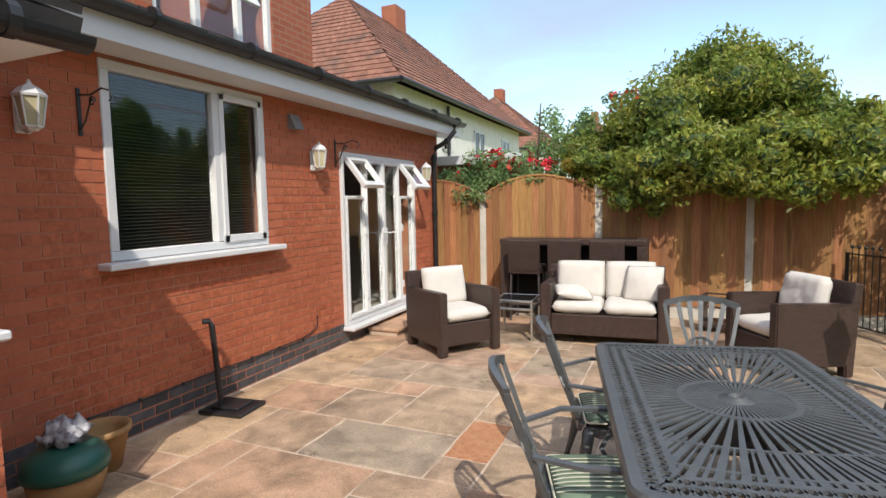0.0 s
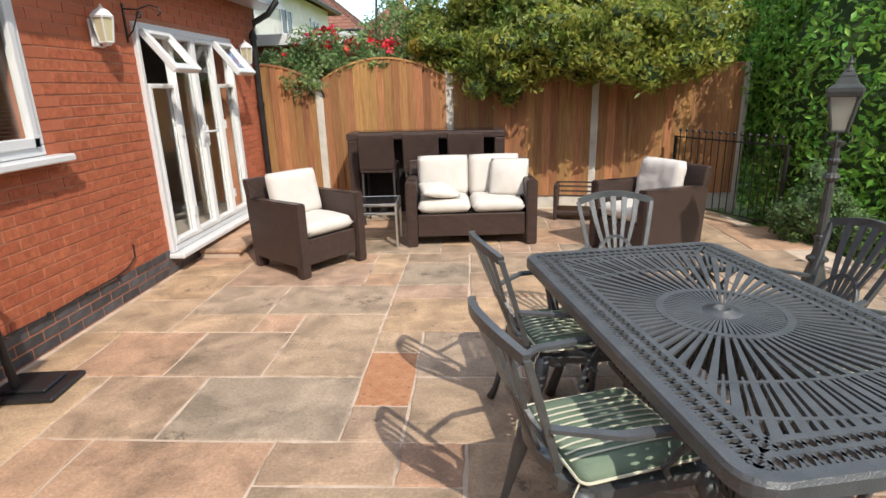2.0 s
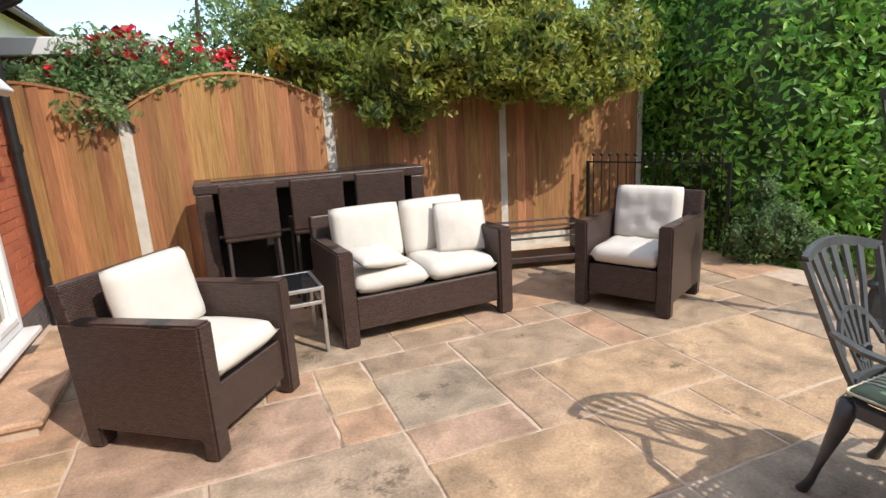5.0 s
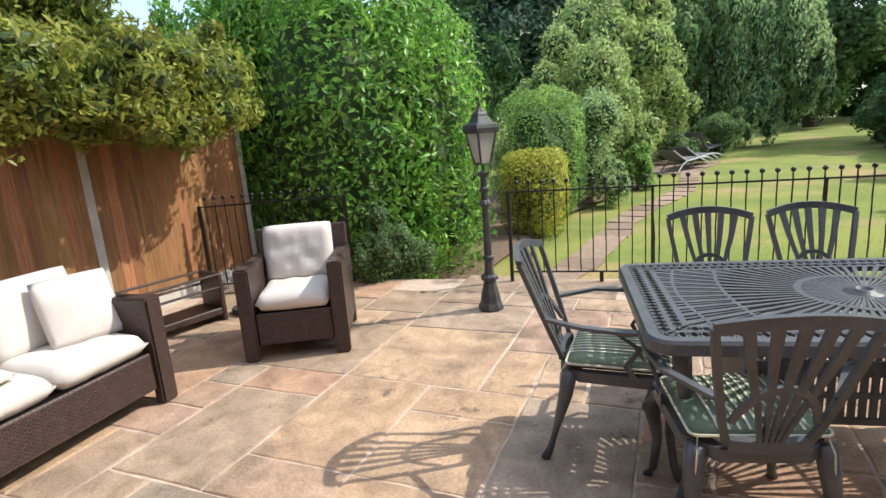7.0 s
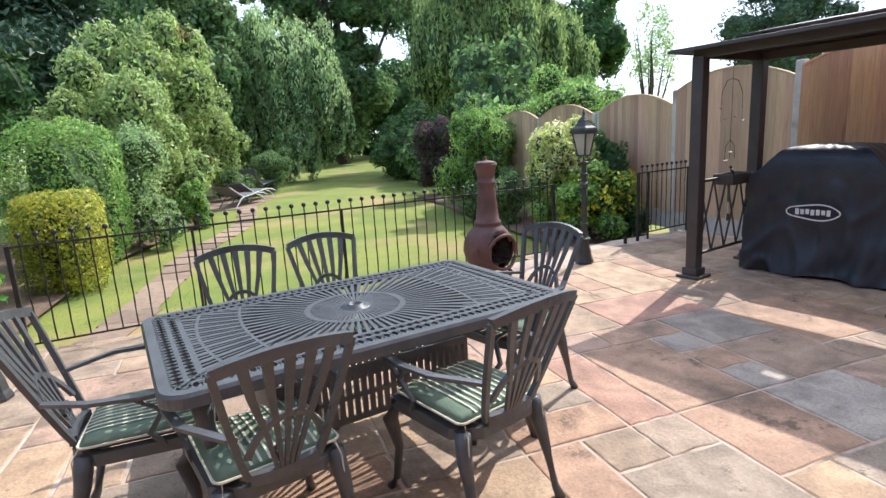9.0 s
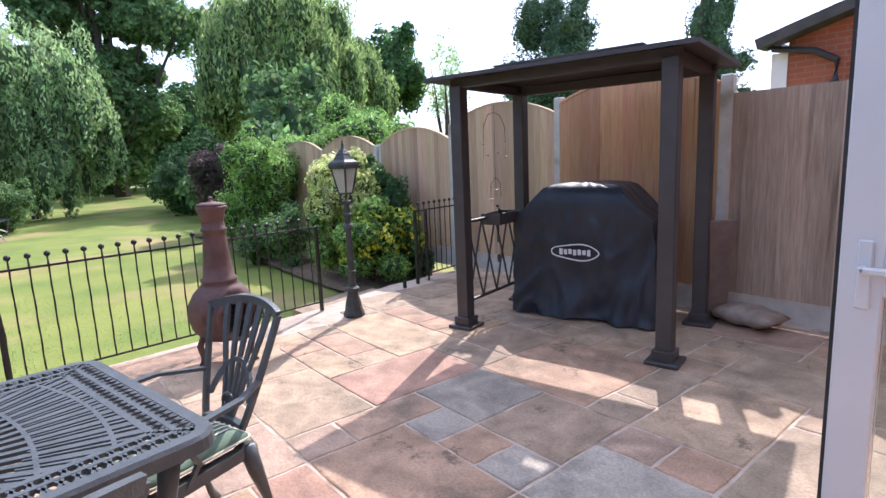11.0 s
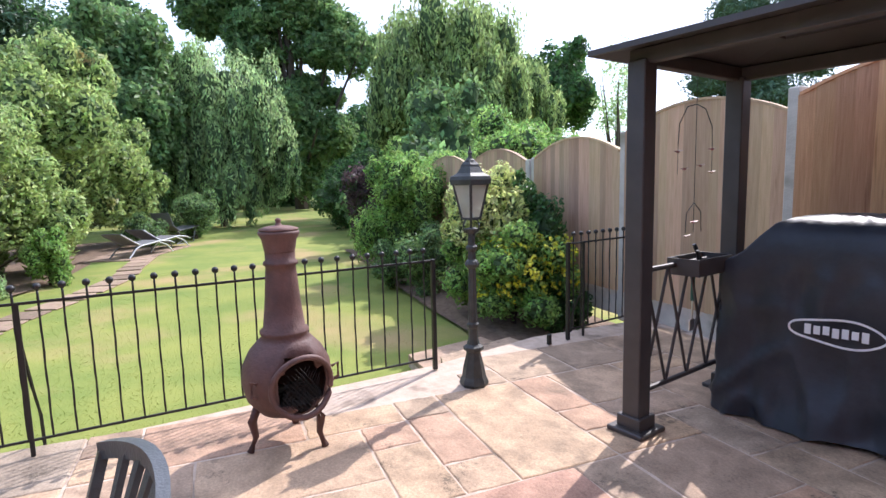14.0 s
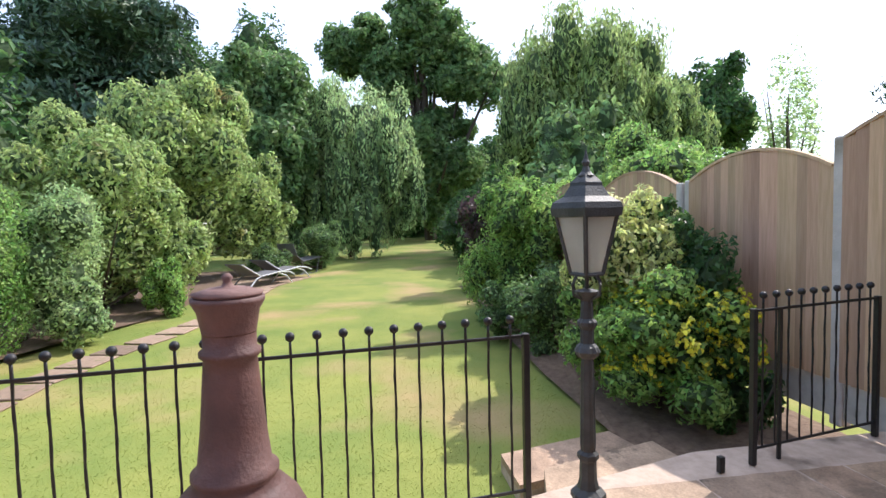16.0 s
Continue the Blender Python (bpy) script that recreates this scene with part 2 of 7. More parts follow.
M_BRICKW = brickwall("far_brickwork")
M_MORTAR = mat("brick_mortar", (0.40, 0.155, 0.088), (0.47, 0.205, 0.125), rough=0.95, scale=12, bump=0.3, coords="World", stain=(0.48, 0.28, 0.18), stain_scale=1.6, stain_pos=0.56)
M_BLUE = mat("blue_brick", (0.05, 0.052, 0.06), (0.095, 0.09, 0.095), rough=0.6, scale=16, bump=0.3, vary=0.3)
M_PVC = mat("white_upvc", (0.66, 0.67, 0.68), (0.70, 0.705, 0.71), rough=0.32, scale=3, stain=(0.70, 0.69, 0.66), stain_scale=1.2, stain_pos=0.62)
M_WPAINT = mat("white_render", (0.72, 0.71, 0.68), (0.80, 0.79, 0.76), rough=0.9, scale=4, bump=0.2, stain=(0.6, 0.58, 0.54), stain_pos=0.6)
M_BLACKP = mat("black_plastic", (0.012, 0.012, 0.013), (0.022, 0.022, 0.024), rough=0.38, scale=10)
M_IRON = mat("black_wrought_iron", (0.010, 0.010, 0.010), (0.022, 0.020, 0.019), rough=0.45, scale=30, bump=0.25, bscale=90)
M_TILE = mat("clay_roof_tile", (0.20, 0.085, 0.055), (0.30, 0.14, 0.095), rough=0.85, scale=6, bump=0.3, vary=0.22, by="island", stain=(0.13, 0.08, 0.06), stain_scale=1.2)
M_TILED = mat("dark_roof_tile", (0.05, 0.045, 0.045), (0.09, 0.08, 0.075), rough=0.8, scale=6, bump=0.3, vary=0.22, by="island")
M_GLASS = glass("window_glass")
# room walls in near-black: the lack of light indoors is in the colour
M_UNLIT = mat("unlit_room_black", (0.03, 0.032, 0.03), (0.05, 0.05, 0.048), rough=0.9, scale=2)
M_BLIND = mat("dark_blind_slat", (0.06, 0.062, 0.06), (0.09, 0.09, 0.088), rough=0.5, scale=3)
M_FENCE = mat("fence_board", (0.29, 0.135, 0.05), (0.45, 0.23, 0.095), rough=0.82, scale=7, stretch=(9, 9, 0.55), bump=0.5, bscale=14, vary=0.28, hue=0.014, stain=(0.16, 0.075, 0.035), stain_scale=1.0, stain_pos=0.6)
M_FENCEN = mat("new_pine_board", (0.50, 0.33, 0.19), (0.62, 0.43, 0.27), rough=0.8, scale=6, stretch=(8, 8, 0.5), bump=0.4, bscale=12, vary=0.2, hue=0.012, stain=(0.34, 0.19, 0.09), stain_scale=2.6, stain_pos=0.64)
M_FENCEO = mat("stained_new_board", (0.50, 0.265, 0.13), (0.63, 0.365, 0.19), rough=0.8, scale=6, stretch=(8, 8, 0.5), bump=0.4, bscale=12, vary=0.2, hue=0.012, stain=(0.24, 0.10, 0.04), stain_scale=2.0, stain_pos=0.62)
M_FENCED = mat("weathered_board", (0.36, 0.265, 0.19), (0.52, 0.40, 0.30), rough=0.9, scale=7, stretch=(9, 9, 0.5), bump=0.5, bscale=14, vary=0.2, stain=(0.18, 0.12, 0.085), stain_pos=0.6)
M_CONC = mat("concrete", (0.50, 0.47, 0.41), (0.62, 0.58, 0.51), rough=0.95, scale=9, bump=0.4, stain=(0.30, 0.27, 0.2), stain_scale=2.5, stain_pos=0.58)
M_RATTAN = weave("brown_rattan", (0.105, 0.062, 0.050), (0.062, 0.036, 0.029))
M_CUSH = mat("cream_canvas", (0.60, 0.565, 0.515), (0.65, 0.615, 0.565), rough=0.95, scale=5, bump=0.25, bscale=14, spec=0.2, stain=(0.70, 0.64, 0.56), stain_scale=2, stain_pos=0.62)
M_ALU = mat("dark_cast_aluminium", (0.080, 0.086, 0.090), (0.115, 0.122, 0.126), rough=0.36, scale=14, bump=0.25, bscale=180, metal=0.15, stain=(0.10, 0.105, 0.105), stain_scale=5, stain_pos=0.64)
M_CHROME = mat("brushed_metal", (0.55, 0.55, 0.54), (0.66, 0.66, 0.65), rough=0.3, scale=20, metal=0.9)
M_SMOKE = mat("smoked_glass", (0.012, 0.013, 0.014), (0.02, 0.02, 0.022), rough=0.06, scale=4)
M_GREENC = mat("green_cushion", (0.15, 0.20, 0.14), (0.20, 0.26, 0.185), rough=0.95, scale=8, bump=0.2, bscale=90, spec=0.2)
M_STRIPE = mat("cream_stripe", (0.58, 0.56, 0.42), (0.66, 0.64, 0.50), rough=0.95, scale=12, spec=0.2)
M_CHIM = mat("rusted_chimenea", (0.085, 0.045, 0.040), (0.165, 0.085, 0.070), rough=0.62, scale=5, bump=0.35, bscale=60, stain=(0.27, 0.095, 0.04), stain_scale=2.4, stain_pos=0.60)
M_SOOT = mat("sooty_iron", (0.010, 0.009, 0.008), (0.02, 0.017, 0.015), rough=0.85, scale=12, bump=0.3)
M_LAMP = mat("aged_grey_lamp_iron", (0.030, 0.033, 0.031), (0.065, 0.07, 0.066), rough=0.55, scale=9, bump=0.35, bscale=90, stain=(0.11, 0.12, 0.11), stain_scale=6, stain_pos=0.64)
M_FROST = mat("frosted_lamp_glass", (0.76, 0.76, 0.70), (0.86, 0.86, 0.80), rough=0.35, scale=4, translucent=0.55)
M_PERG = mat("brown_grey_metal", (0.050, 0.043, 0.041), (0.070, 0.061, 0.058), rough=0.5, scale=5, bump=0.1, stain=(0.10, 0.085, 0.075), stain_scale=2, stain_pos=0.66)
M_COVER = mat("black_bbq_cover", (0.018, 0.021, 0.029), (0.034, 0.038, 0.050), rough=0.46, scale=4, bump=1.0, bscale=7, stain=(0.05, 0.054, 0.064), stain_scale=3, stain_pos=0.66)
M_WHITE = mat("white_print", (0.78, 0.78, 0.78), (0.82, 0.82, 0.82), rough=0.7)
M_LAWN = mat("lawn_ground", (0.14, 0.205, 0.035), (0.27, 0.285, 0.06), rough=0.95, scale=0.7, bump=0.5, bscale=50, stain=(0.38, 0.28, 0.12), stain_scale=0.42, stain_pos=0.55, coords="World")
M_GRASS = mat("grass_blade", (0.20, 0.28, 0.05), (0.36, 0.38, 0.095), rough=0.8, scale=0.7, vary=0.2, by="island", stain=(0.50, 0.38, 0.17), stain_scale=0.42, stain_pos=0.55, coords="World", translucent=0.5)
M_SOIL = mat("dark_soil", (0.12, 0.078, 0.050), (0.22, 0.15, 0.10), rough=1.0, scale=14, bump=0.8, bscale=40, coords="World")
M_PATH = mat("garden_path_stone", (0.25, 0.175, 0.125), (0.36, 0.255, 0.185), rough=0.95, scale=6, bump=0.5, vary=0.28, stain=(0.16, 0.15, 0.06), stain_scale=5, stain_pos=0.56)
M_BARK = mat("bark", (0.05, 0.036, 0.026), (0.10, 0.075, 0.055), rough=0.95, scale=12, stretch=(3, 3, 0.6), bump=0.8, bscale=16)
M_LOUNGE = mat("grey_sling_fabric", (0.13, 0.13, 0.135), (0.18, 0.18, 0.185), rough=0.8, scale=20)
M_ORANGE = mat("terracotta_pot", (0.30, 0.17, 0.07), (0.40, 0.24, 0.10), rough=0.8, scale=8, bump=0.2)
M_TEAL = mat("green_plastic_lid", (0.012, 0.085, 0.065), (0.02, 0.11, 0.085), rough=0.35, scale=5)
M_SACK = mat("sack_plastic", (0.22, 0.16, 0.12), (0.42, 0.34, 0.27), rough=0.6, scale=7, bump=0.5, bscale=12)
M_RUBBER = mat("dark_rubber", (0.015, 0.015, 0.015), (0.03, 0.03, 0.03), rough=0.7)


def leafmat(name, c1, c2, vary=0.5, hue=0.022, rough=0.45, stain=None, stain_pos=0.6, tr=0.55):
    c1, c2 = [tuple(min(0.8, v * 2.3) for v in c) for c in (c1, c2)]
    return mat(name, c1, c2, rough=rough, scale=1.6, vary=vary, hue=hue, by="island", stain=stain, stain_scale=1.1, stain_pos=stain_pos, coords="World", translucent=tr, spec=0.4)


L_LAUREL = leafmat("laurel_leaf", (0.056, 0.13, 0.022), (0.13, 0.24, 0.042), rough=0.36, tr=0.5)
# darker than any lit leaf: the crown's inner shade put into the colour
L_SHADE_CORE = mat("shade_dark_core", (0.028, 0.055, 0.02), (0.07, 0.115, 0.038), rough=0.9, scale=7, bump=1.0, bscale=11, coords="World")
L_YELLOW = leafmat("variegated_leaf", (0.05, 0.085, 0.018), (0.19, 0.195, 0.038), rough=0.35, hue=0.03, stain=(0.46, 0.30, 0.03), stain_pos=0.62)
L_DARK = leafmat("dark_leaf", (0.022, 0.052, 0.018), (0.05, 0.10, 0.028))
L_MID = leafmat("mid_green_leaf", (0.055, 0.10, 0.04), (0.11, 0.17, 0.06))
L_OLIVE = leafmat("olive_leaf", (0.115, 0.165, 0.058), (0.225, 0.275, 0.10), stain=(0.22, 0.11, 0.04), stain_pos=0.64)
L_BRIGHT = leafmat("bright_leaf", (0.078, 0.155, 0.036), (0.17, 0.25, 0.07))
L_GOLD = leafmat("golden_leaf", (0.13, 0.16, 0.025), (0.26, 0.25, 0.045), stain=(0.10, 0.20, 0.04), stain_pos=0.58)
L_WILLOW = leafmat("willow_leaf", (0.105, 0.155, 0.055), (0.19, 0.235, 0.09), hue=0.015)
L_ROSE = leafmat("rose_leaf", (0.07, 0.12, 0.045), (0.14, 0.19, 0.08))
L_RED = leafmat("red_petal", (0.28, 0.006, 0.014), (0.36, 0.02, 0.03), hue=0.01, tr=0.15)
L_YPETAL = leafmat("yellow_petal", (0.38, 0.31, 0.02), (0.43, 0.36, 0.04), hue=0.01, tr=0.2)
L_PINKY = leafmat("pale_shrub_leaf", (0.24, 0.28, 0.07), (0.50, 0.44, 0.20))
L_CONIFER = leafmat("conifer_leaf", (0.018, 0.040, 0.022), (0.04, 0.072, 0.035), tr=0.1)
L_SILVER = leafmat("silver_leaf", (0.135, 0.20, 0.085), (0.235, 0.30, 0.14))


# ---- mesh helpers ----
def thing(name, label, category, at=(0, 0, 0), rz=0.0, group="", kind=""):
    ob = new(name)
    ob.empty_display_size = 0.1
    ob.matrix_basis = pose(*at, 0, 0, rz)
    return tagged(ob, label, category, group, kind)


def link(name, bm, material, smooth=False):
    me = bpy.data.meshes.new(name)
    bm.normal_update()
    bm.to_mesh(me)
    bm.free()
    if smooth:
        me.polygons.foreach_set("use_smooth", [True] * len(me.polygons))
    for m in (material if isinstance(material, (list, tuple)) else [material]):
        me.materials.append(m)
    return new(name, me)


def part(name, bm, material, parent, label="", smooth=False):
    ob = link(name, bm, material, smooth)
    ob.parent = parent
    return tagged(ob, label)


def setting(name, bm, material, label, category, smooth=False):
    return tagged(link(name, bm, material, smooth), label, category, "", "structure")


def box(bm, x0, y0, z0, x1, y1, z1, bevel=0.0, m=None, seg=1):
    """An axis-aligned box, with its edges rounded, then moved by m."""
    t = Matrix.Translation(((x0 + x1) / 2, (y0 + y1) / 2, (z0 + z1) / 2)) @ Matrix.Diagonal((abs(x1 - x0), abs(y1 - y0), abs(z1 - z0), 1))
    vs = bmesh.ops.create_cube(bm, size=1.0, matrix=t)["verts"]
    if bevel:
        es = list({e for v in vs for e in v.link_edges})
        vs = bmesh.ops.bevel(bm, geom=es, offset=bevel, segments=seg, affect="EDGES", profile=0.5)["verts"]
        vs = list(set(vs))
    if m is not None:
        bmesh.ops.transform(bm, matrix=m, verts=vs)
    return vs


def tube(bm, pts, r, sides=8, cap=True):
    """A round bar along points; r is a radius or one for each point."""
    pts = [Vector(p) for p in pts]
    rs = r if isinstance(r, (list, tuple)) else [r] * len(pts)
    rings = []
    up = Vector((0, 0, 1))
    for i, p in enumerate(pts):
        d = (pts[min(i + 1, len(pts) - 1)] - pts[max(i - 1, 0)]).normalized()
        a = d.cross(up if abs(d.z) < 0.95 else Vector((1, 0, 0))).normalized()
        b = d.cross(a)
        rings.append([bm.verts.new(p + (a * math.cos(2 * math.pi * k / sides) + b * math.sin(2 * math.pi * k / sides)) * rs[i]) for k in range(sides)])
    for q, w in zip(rings, rings[1:]):
        for k in range(sides):
            bm.faces.new((q[k], q[(k + 1) % sides], w[(k + 1) % sides], w[k]))
    if cap:
        bm.faces.new(rings[0][::-1])
        bm.faces.new(rings[-1])


def flat(bm, pts, w, t, side=(0, 1, 0)):
    """A flat bar along points: w wide along side, t thick."""
    pts = [Vector(p) for p in pts]
    s = Vector(side).normalized()
    rings = []
    for i, p in enumerate(pts):
        d = (pts[min(i + 1, len(pts) - 1)] - pts[max(i - 1, 0)]).normalized()
        nn = d.cross(s).normalized()
        rings.append([bm.verts.new(p + s * a * w / 2 + nn * b * t / 2) for a, b in ((-1, -1), (1, -1), (1, 1), (-1, 1))])
    for q, v in zip(rings, rings[1:]):
        for k in range(4):
            bm.faces.new((q[k], q[(k + 1) % 4], v[(k + 1) % 4], v[k]))
    bm.faces.new(rings[0][::-1])
    bm.faces.new(rings[-1])


def lathe(bm, profile, sides=24, at=(0, 0), flute=0.0, nf=12):
    """A turned body: profile is (radius, height) from the bottom up."""
    rings = []
    for r, z in profile:
        ring = []
        for k in range(sides):
            a = 2 * math.pi * k / sides
            rr = r * (1 + flute * math.cos(nf * a))
            ring.append(bm.verts.new((at[0] + rr * math.cos(a), at[1] + rr * math.sin(a), z)))
        rings.append(ring)
    for q, w in zip(rings, rings[1:]):
        for k in range(sides):
            bm.faces.new((q[k], q[(k + 1) % sides], w[(k + 1) % sides], w[k]))
    if profile[0][0] > 1e-4:
        bm.faces.new(rings[0][::-1])
    if profile[-1][0] > 1e-4:
        bm.faces.new(rings[-1])


def pillow(bm, w, d, h, m, puff=0.35, nx=10, ny=10, seed=0, crease=0.006):
    """A soft cushion w x d x h with a piped seam and slight creases."""
    for sgn in (1, -1):
        grid = []
        for j in range(ny + 1):
            row = []
            for i in range(nx + 1):
                u, v = i / nx * 2 - 1, j / ny * 2 - 1
                edge = (1 - abs(u) ** 9) * (1 - abs(v) ** 9)
                z = h / 2 * (1 - puff + puff * (1 - u * u) * (1 - v * v)) * (edge ** 0.28 if edge > 0 else 0)
                z += crease * noise.noise(Vector((u * 3 + seed, v * 2.2, sgn * 2.0))) * (edge if edge > 0 else 0)
                k = 1 - 0.03 * (abs(u) ** 4) * (abs(v) ** 4)
                row.append(bm.verts.new(m @ Vector((u * w / 2 * k, v * d / 2 * k, sgn * z))))
            grid.append(row)
        for j in range(ny):
            for i in range(nx):
                q = (grid[j][i], grid[j][i + 1], grid[j + 1][i + 1], grid[j + 1][i])
                bm.faces.new(q if sgn > 0 else q[::-1])
    bmesh.ops.remove_doubles(bm, verts=bm.verts[:], dist=0.0008)


def grid_sheet(bm, x0, y0, x1, y1, nx, ny, fz):
    vs = [[bm.verts.new((x0 + (x1 - x0) * i / nx, y0 + (y1 - y0) * j / ny, fz(x0 + (x1 - x0) * i / nx, y0 + (y1 - y0) * j / ny))) for i in range(nx + 1)] for j in range(ny + 1)]
    for j in range(ny):
        for i in range(nx):
            bm.faces.new((vs[j][i], vs[j][i + 1], vs[j + 1][i + 1], vs[j + 1][i]))


def leaf_mesh(name, pts, nrm, size, aspect, rng, droop=0.0):
    """Folded leaves at points with outward directions, in one mesh."""
    n = len(pts)
    t = rng.normal(size=(n, 3))
    t[:, 2] -= droop
    t -= nrm * (t * nrm).sum(1, keepdims=True) * 0.8
    t /= np.linalg.norm(t, axis=1, keepdims=True) + 1e-9
    b = np.cross(nrm, t)
    b /= np.linalg.norm(b, axis=1, keepdims=True) + 1e-9
    s = (size * rng.uniform(0.6, 1.25, n))[:, None]
    w = s * aspect
    up = np.cross(t, b)
    v = np.empty((n, 4, 3))
    v[:, 0] = pts - t * s * 0.5
    v[:, 1] = pts + b * w * 0.5 + up * w * 0.18
    v[:, 2] = pts + t * s * 0.5 - up * s * 0.1
    v[:, 3] = pts - b * w * 0.5 + up * w * 0.18
    me = bpy.data.meshes.new(name)
    me.vertices.add(4 * n)
    me.vertices.foreach_set("co", v.reshape(-1))
    idx = np.arange(4 * n).reshape(n, 4)
    tri = np.stack([idx[:, [0, 1, 2]], idx[:, [0, 2, 3]]], 1).reshape(-1)
    me.loops.add(len(tri))
    me.loops.foreach_set("vertex_index", tri.astype(np.int32))
    me.polygons.add(2 * n)
    me.polygons.foreach_set("loop_start", (np.arange(2 * n) * 3).astype(np.int32))
    me.update(calc_edges=True)
    me.validate()
    return me


def crown_points(blobs, n, rng, shell=0.35, lump=0.16, freq=1.6):
    """Points and outward directions over lumpy ellipsoids (x, y, z, rx, ry, rz)."""
    area = np.array([b[3] * b[4] + b[4] * b[5] + b[3] * b[5] for b in blobs])
    out, nr = [], []
    for bl, k in zip(blobs, (area / area.sum() * n).astype(int)):
        d = rng.normal(size=(k, 3))
        d /= np.linalg.norm(d, axis=1, keepdims=True)
        c, r = np.array(bl[:3]), np.array(bl[3:6])
        ph = rng.uniform(0, 6.28, 9)
        lumps = sum(np.sin(d[:, i % 3] * freq * (3 + i) + ph[i]) * np.sin(d[:, (i + 1) % 3] * freq * (2 + i) + ph[i] * 2) for i in range(6)) / 6
        f = 1 + lump * 2.2 * lumps - shell * rng.random(k) ** 2.2 + lump * 0.9 * rng.random(k) ** 9
        if len(bl) > 6:
            d = d / (np.abs(d) ** bl[6]).sum(1, keepdims=True) ** (1 / bl[6])
        out.append(c + d * r * f[:, None])
        nn = d / r
        nn = nn / np.linalg.norm(nn, axis=1, keepdims=True) + rng.normal(size=(k, 3)) * 0.55
        nr.append(nn / np.linalg.norm(nn, axis=1, keepdims=True))
    return np.concatenate(out), np.concatenate(nr)


def plant(name, label, category, blobs, n, size, material, aspect=0.5, trunk=None, seed=1, lump=0.20, shell=0.4, droop=0.0, keep=None, flowers=None, limbs=True, core=True, clumps=13):
    """A shrub or tree: stem and limbs, a crown of single leaves, perhaps flowers."""
    rng = np.random.default_rng(seed)
    own = blobs
    if clumps:
        blobs = []
        for b in own:
            if len(b) > 6:
                blobs.append(b)
                continue
            blobs.append((b[0], b[1], b[2], b[3] * 0.74, b[4] * 0.74, b[5] * 0.76))
            for k in range(clumps * 2 if droop > 1.5 else clumps):
                d = rng.normal(size=3)
                d[2] = d[2] * 0.8 + 0.15
                d /= np.linalg.norm(d)
                s = rng.uniform(0.13, 0.30) if droop > 1.5 else rng.uniform(0.20, 0.42)
                q = 1.0 - s * rng.uniform(0.15, 1.0)
                hang = 2.3 if droop > 1.5 else 1.0
                blobs.append((b[0] + d[0] * b[3] * q, b[1] + d[1] * b[4] * q, b[2] + d[2] * b[5] * q - (hang - 1) * s * b[5] * 0.6, b[3] * s, b[4] * s, b[5] * s * hang * rng.uniform(0.8, 1.15)))
    gx, gy, gz = trunk if trunk else (blobs[0][0], blobs[0][1], min(b[2] - b[5] for b in own))
    ob = thing(name, label, category, (gx, gy, gz))
    inv = Matrix.Translation((-gx, -gy, -gz))
    bm = bmesh.new()
    top = max(own, key=lambda b: b[2])
    h = max(top[2] - gz, 0.3)
    r0 = 0.03 + 0.022 * h
    tube(bm, [(0, 0, -0.05), (0.02 * h, 0.01 * h, h * 0.3), (-0.02 * h + (top[0] - gx) * 0.4, (top[1] - gy) * 0.4, h * 0.65), (top[0] - gx, top[1] - gy, h * 1.0)], [r0 * 1.25, r0, r0 * 0.7, r0 * 0.2], 7)
    if limbs:
        for b in own:
            for k in range(3):
                d = Vector(rng.normal(size=3))
                e = Vector((b[0] - gx + d.x * b[3] * 0.4, b[1] - gy + d.y * b[4] * 0.4, max(b[2] - gz + abs(d.z) * b[5] * 0.3, 0.15)))
                tube(bm, [(0, 0, h * 0.15), e * 0.5 + Vector((0, 0, h * 0.05)), e], [r0 * 0.5, r0 * 0.35, r0 * 0.1], 5)
    part("trunk", bm, M_BARK, ob)
    size *= 1.25
    aspect = max(aspect, 0.34)
    p, nr = crown_points(blobs, n, rng, shell, lump)
    # added solid lumps, coloured dark to stand in for shade between leaves
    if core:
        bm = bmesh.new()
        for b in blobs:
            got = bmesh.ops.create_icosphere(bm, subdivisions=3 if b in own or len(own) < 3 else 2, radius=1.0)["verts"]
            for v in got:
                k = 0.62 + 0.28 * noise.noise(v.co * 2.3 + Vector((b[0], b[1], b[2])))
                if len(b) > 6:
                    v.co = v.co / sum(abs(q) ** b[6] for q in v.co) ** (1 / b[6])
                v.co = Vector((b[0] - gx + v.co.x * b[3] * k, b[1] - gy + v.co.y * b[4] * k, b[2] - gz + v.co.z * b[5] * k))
        part("shade_dark_core", bm, L_SHADE_CORE, ob, "lumpy core coloured dark for the shade inside the crown")
    if keep is not None:
        ok = keep(p)
        p, nr = p[ok], nr[ok]
    p = p - np.array((gx, gy, gz))
    cr_ = new("crown", leaf_mesh("crown", p, nr, size, aspect, rng, droop))
    cr_.data.materials.append(material)
    cr_.parent = ob
    if flowers:
        fm, fn, fs, cond = flowers
        q, qn = crown_points(blobs, fn * 6, rng, 0.05, lump)
        ok = cond(q)
        q, qn = q[ok][:fn], qn[ok][:fn]
        rep = 6
        qq = np.repeat(q - np.array((gx, gy, gz)), rep, 0) + rng.normal(size=(len(q) * rep, 3)) * fs * 0.3
        fo = new("blossom", leaf_mesh("blossom", qq, np.repeat(qn, rep, 0), fs, 0.8, rng))
        fo.data.materials.append(fm)
        fo.parent = ob
    return ob

# ---- ground, lawn, patio ----
WALL = -2.18


def lawn_z(x, y):
    return -0.34 + 0.02 * math.sin(x * 0.5) * math.sin(y * 0.4) + max(0.0, x - 8) * 0.004


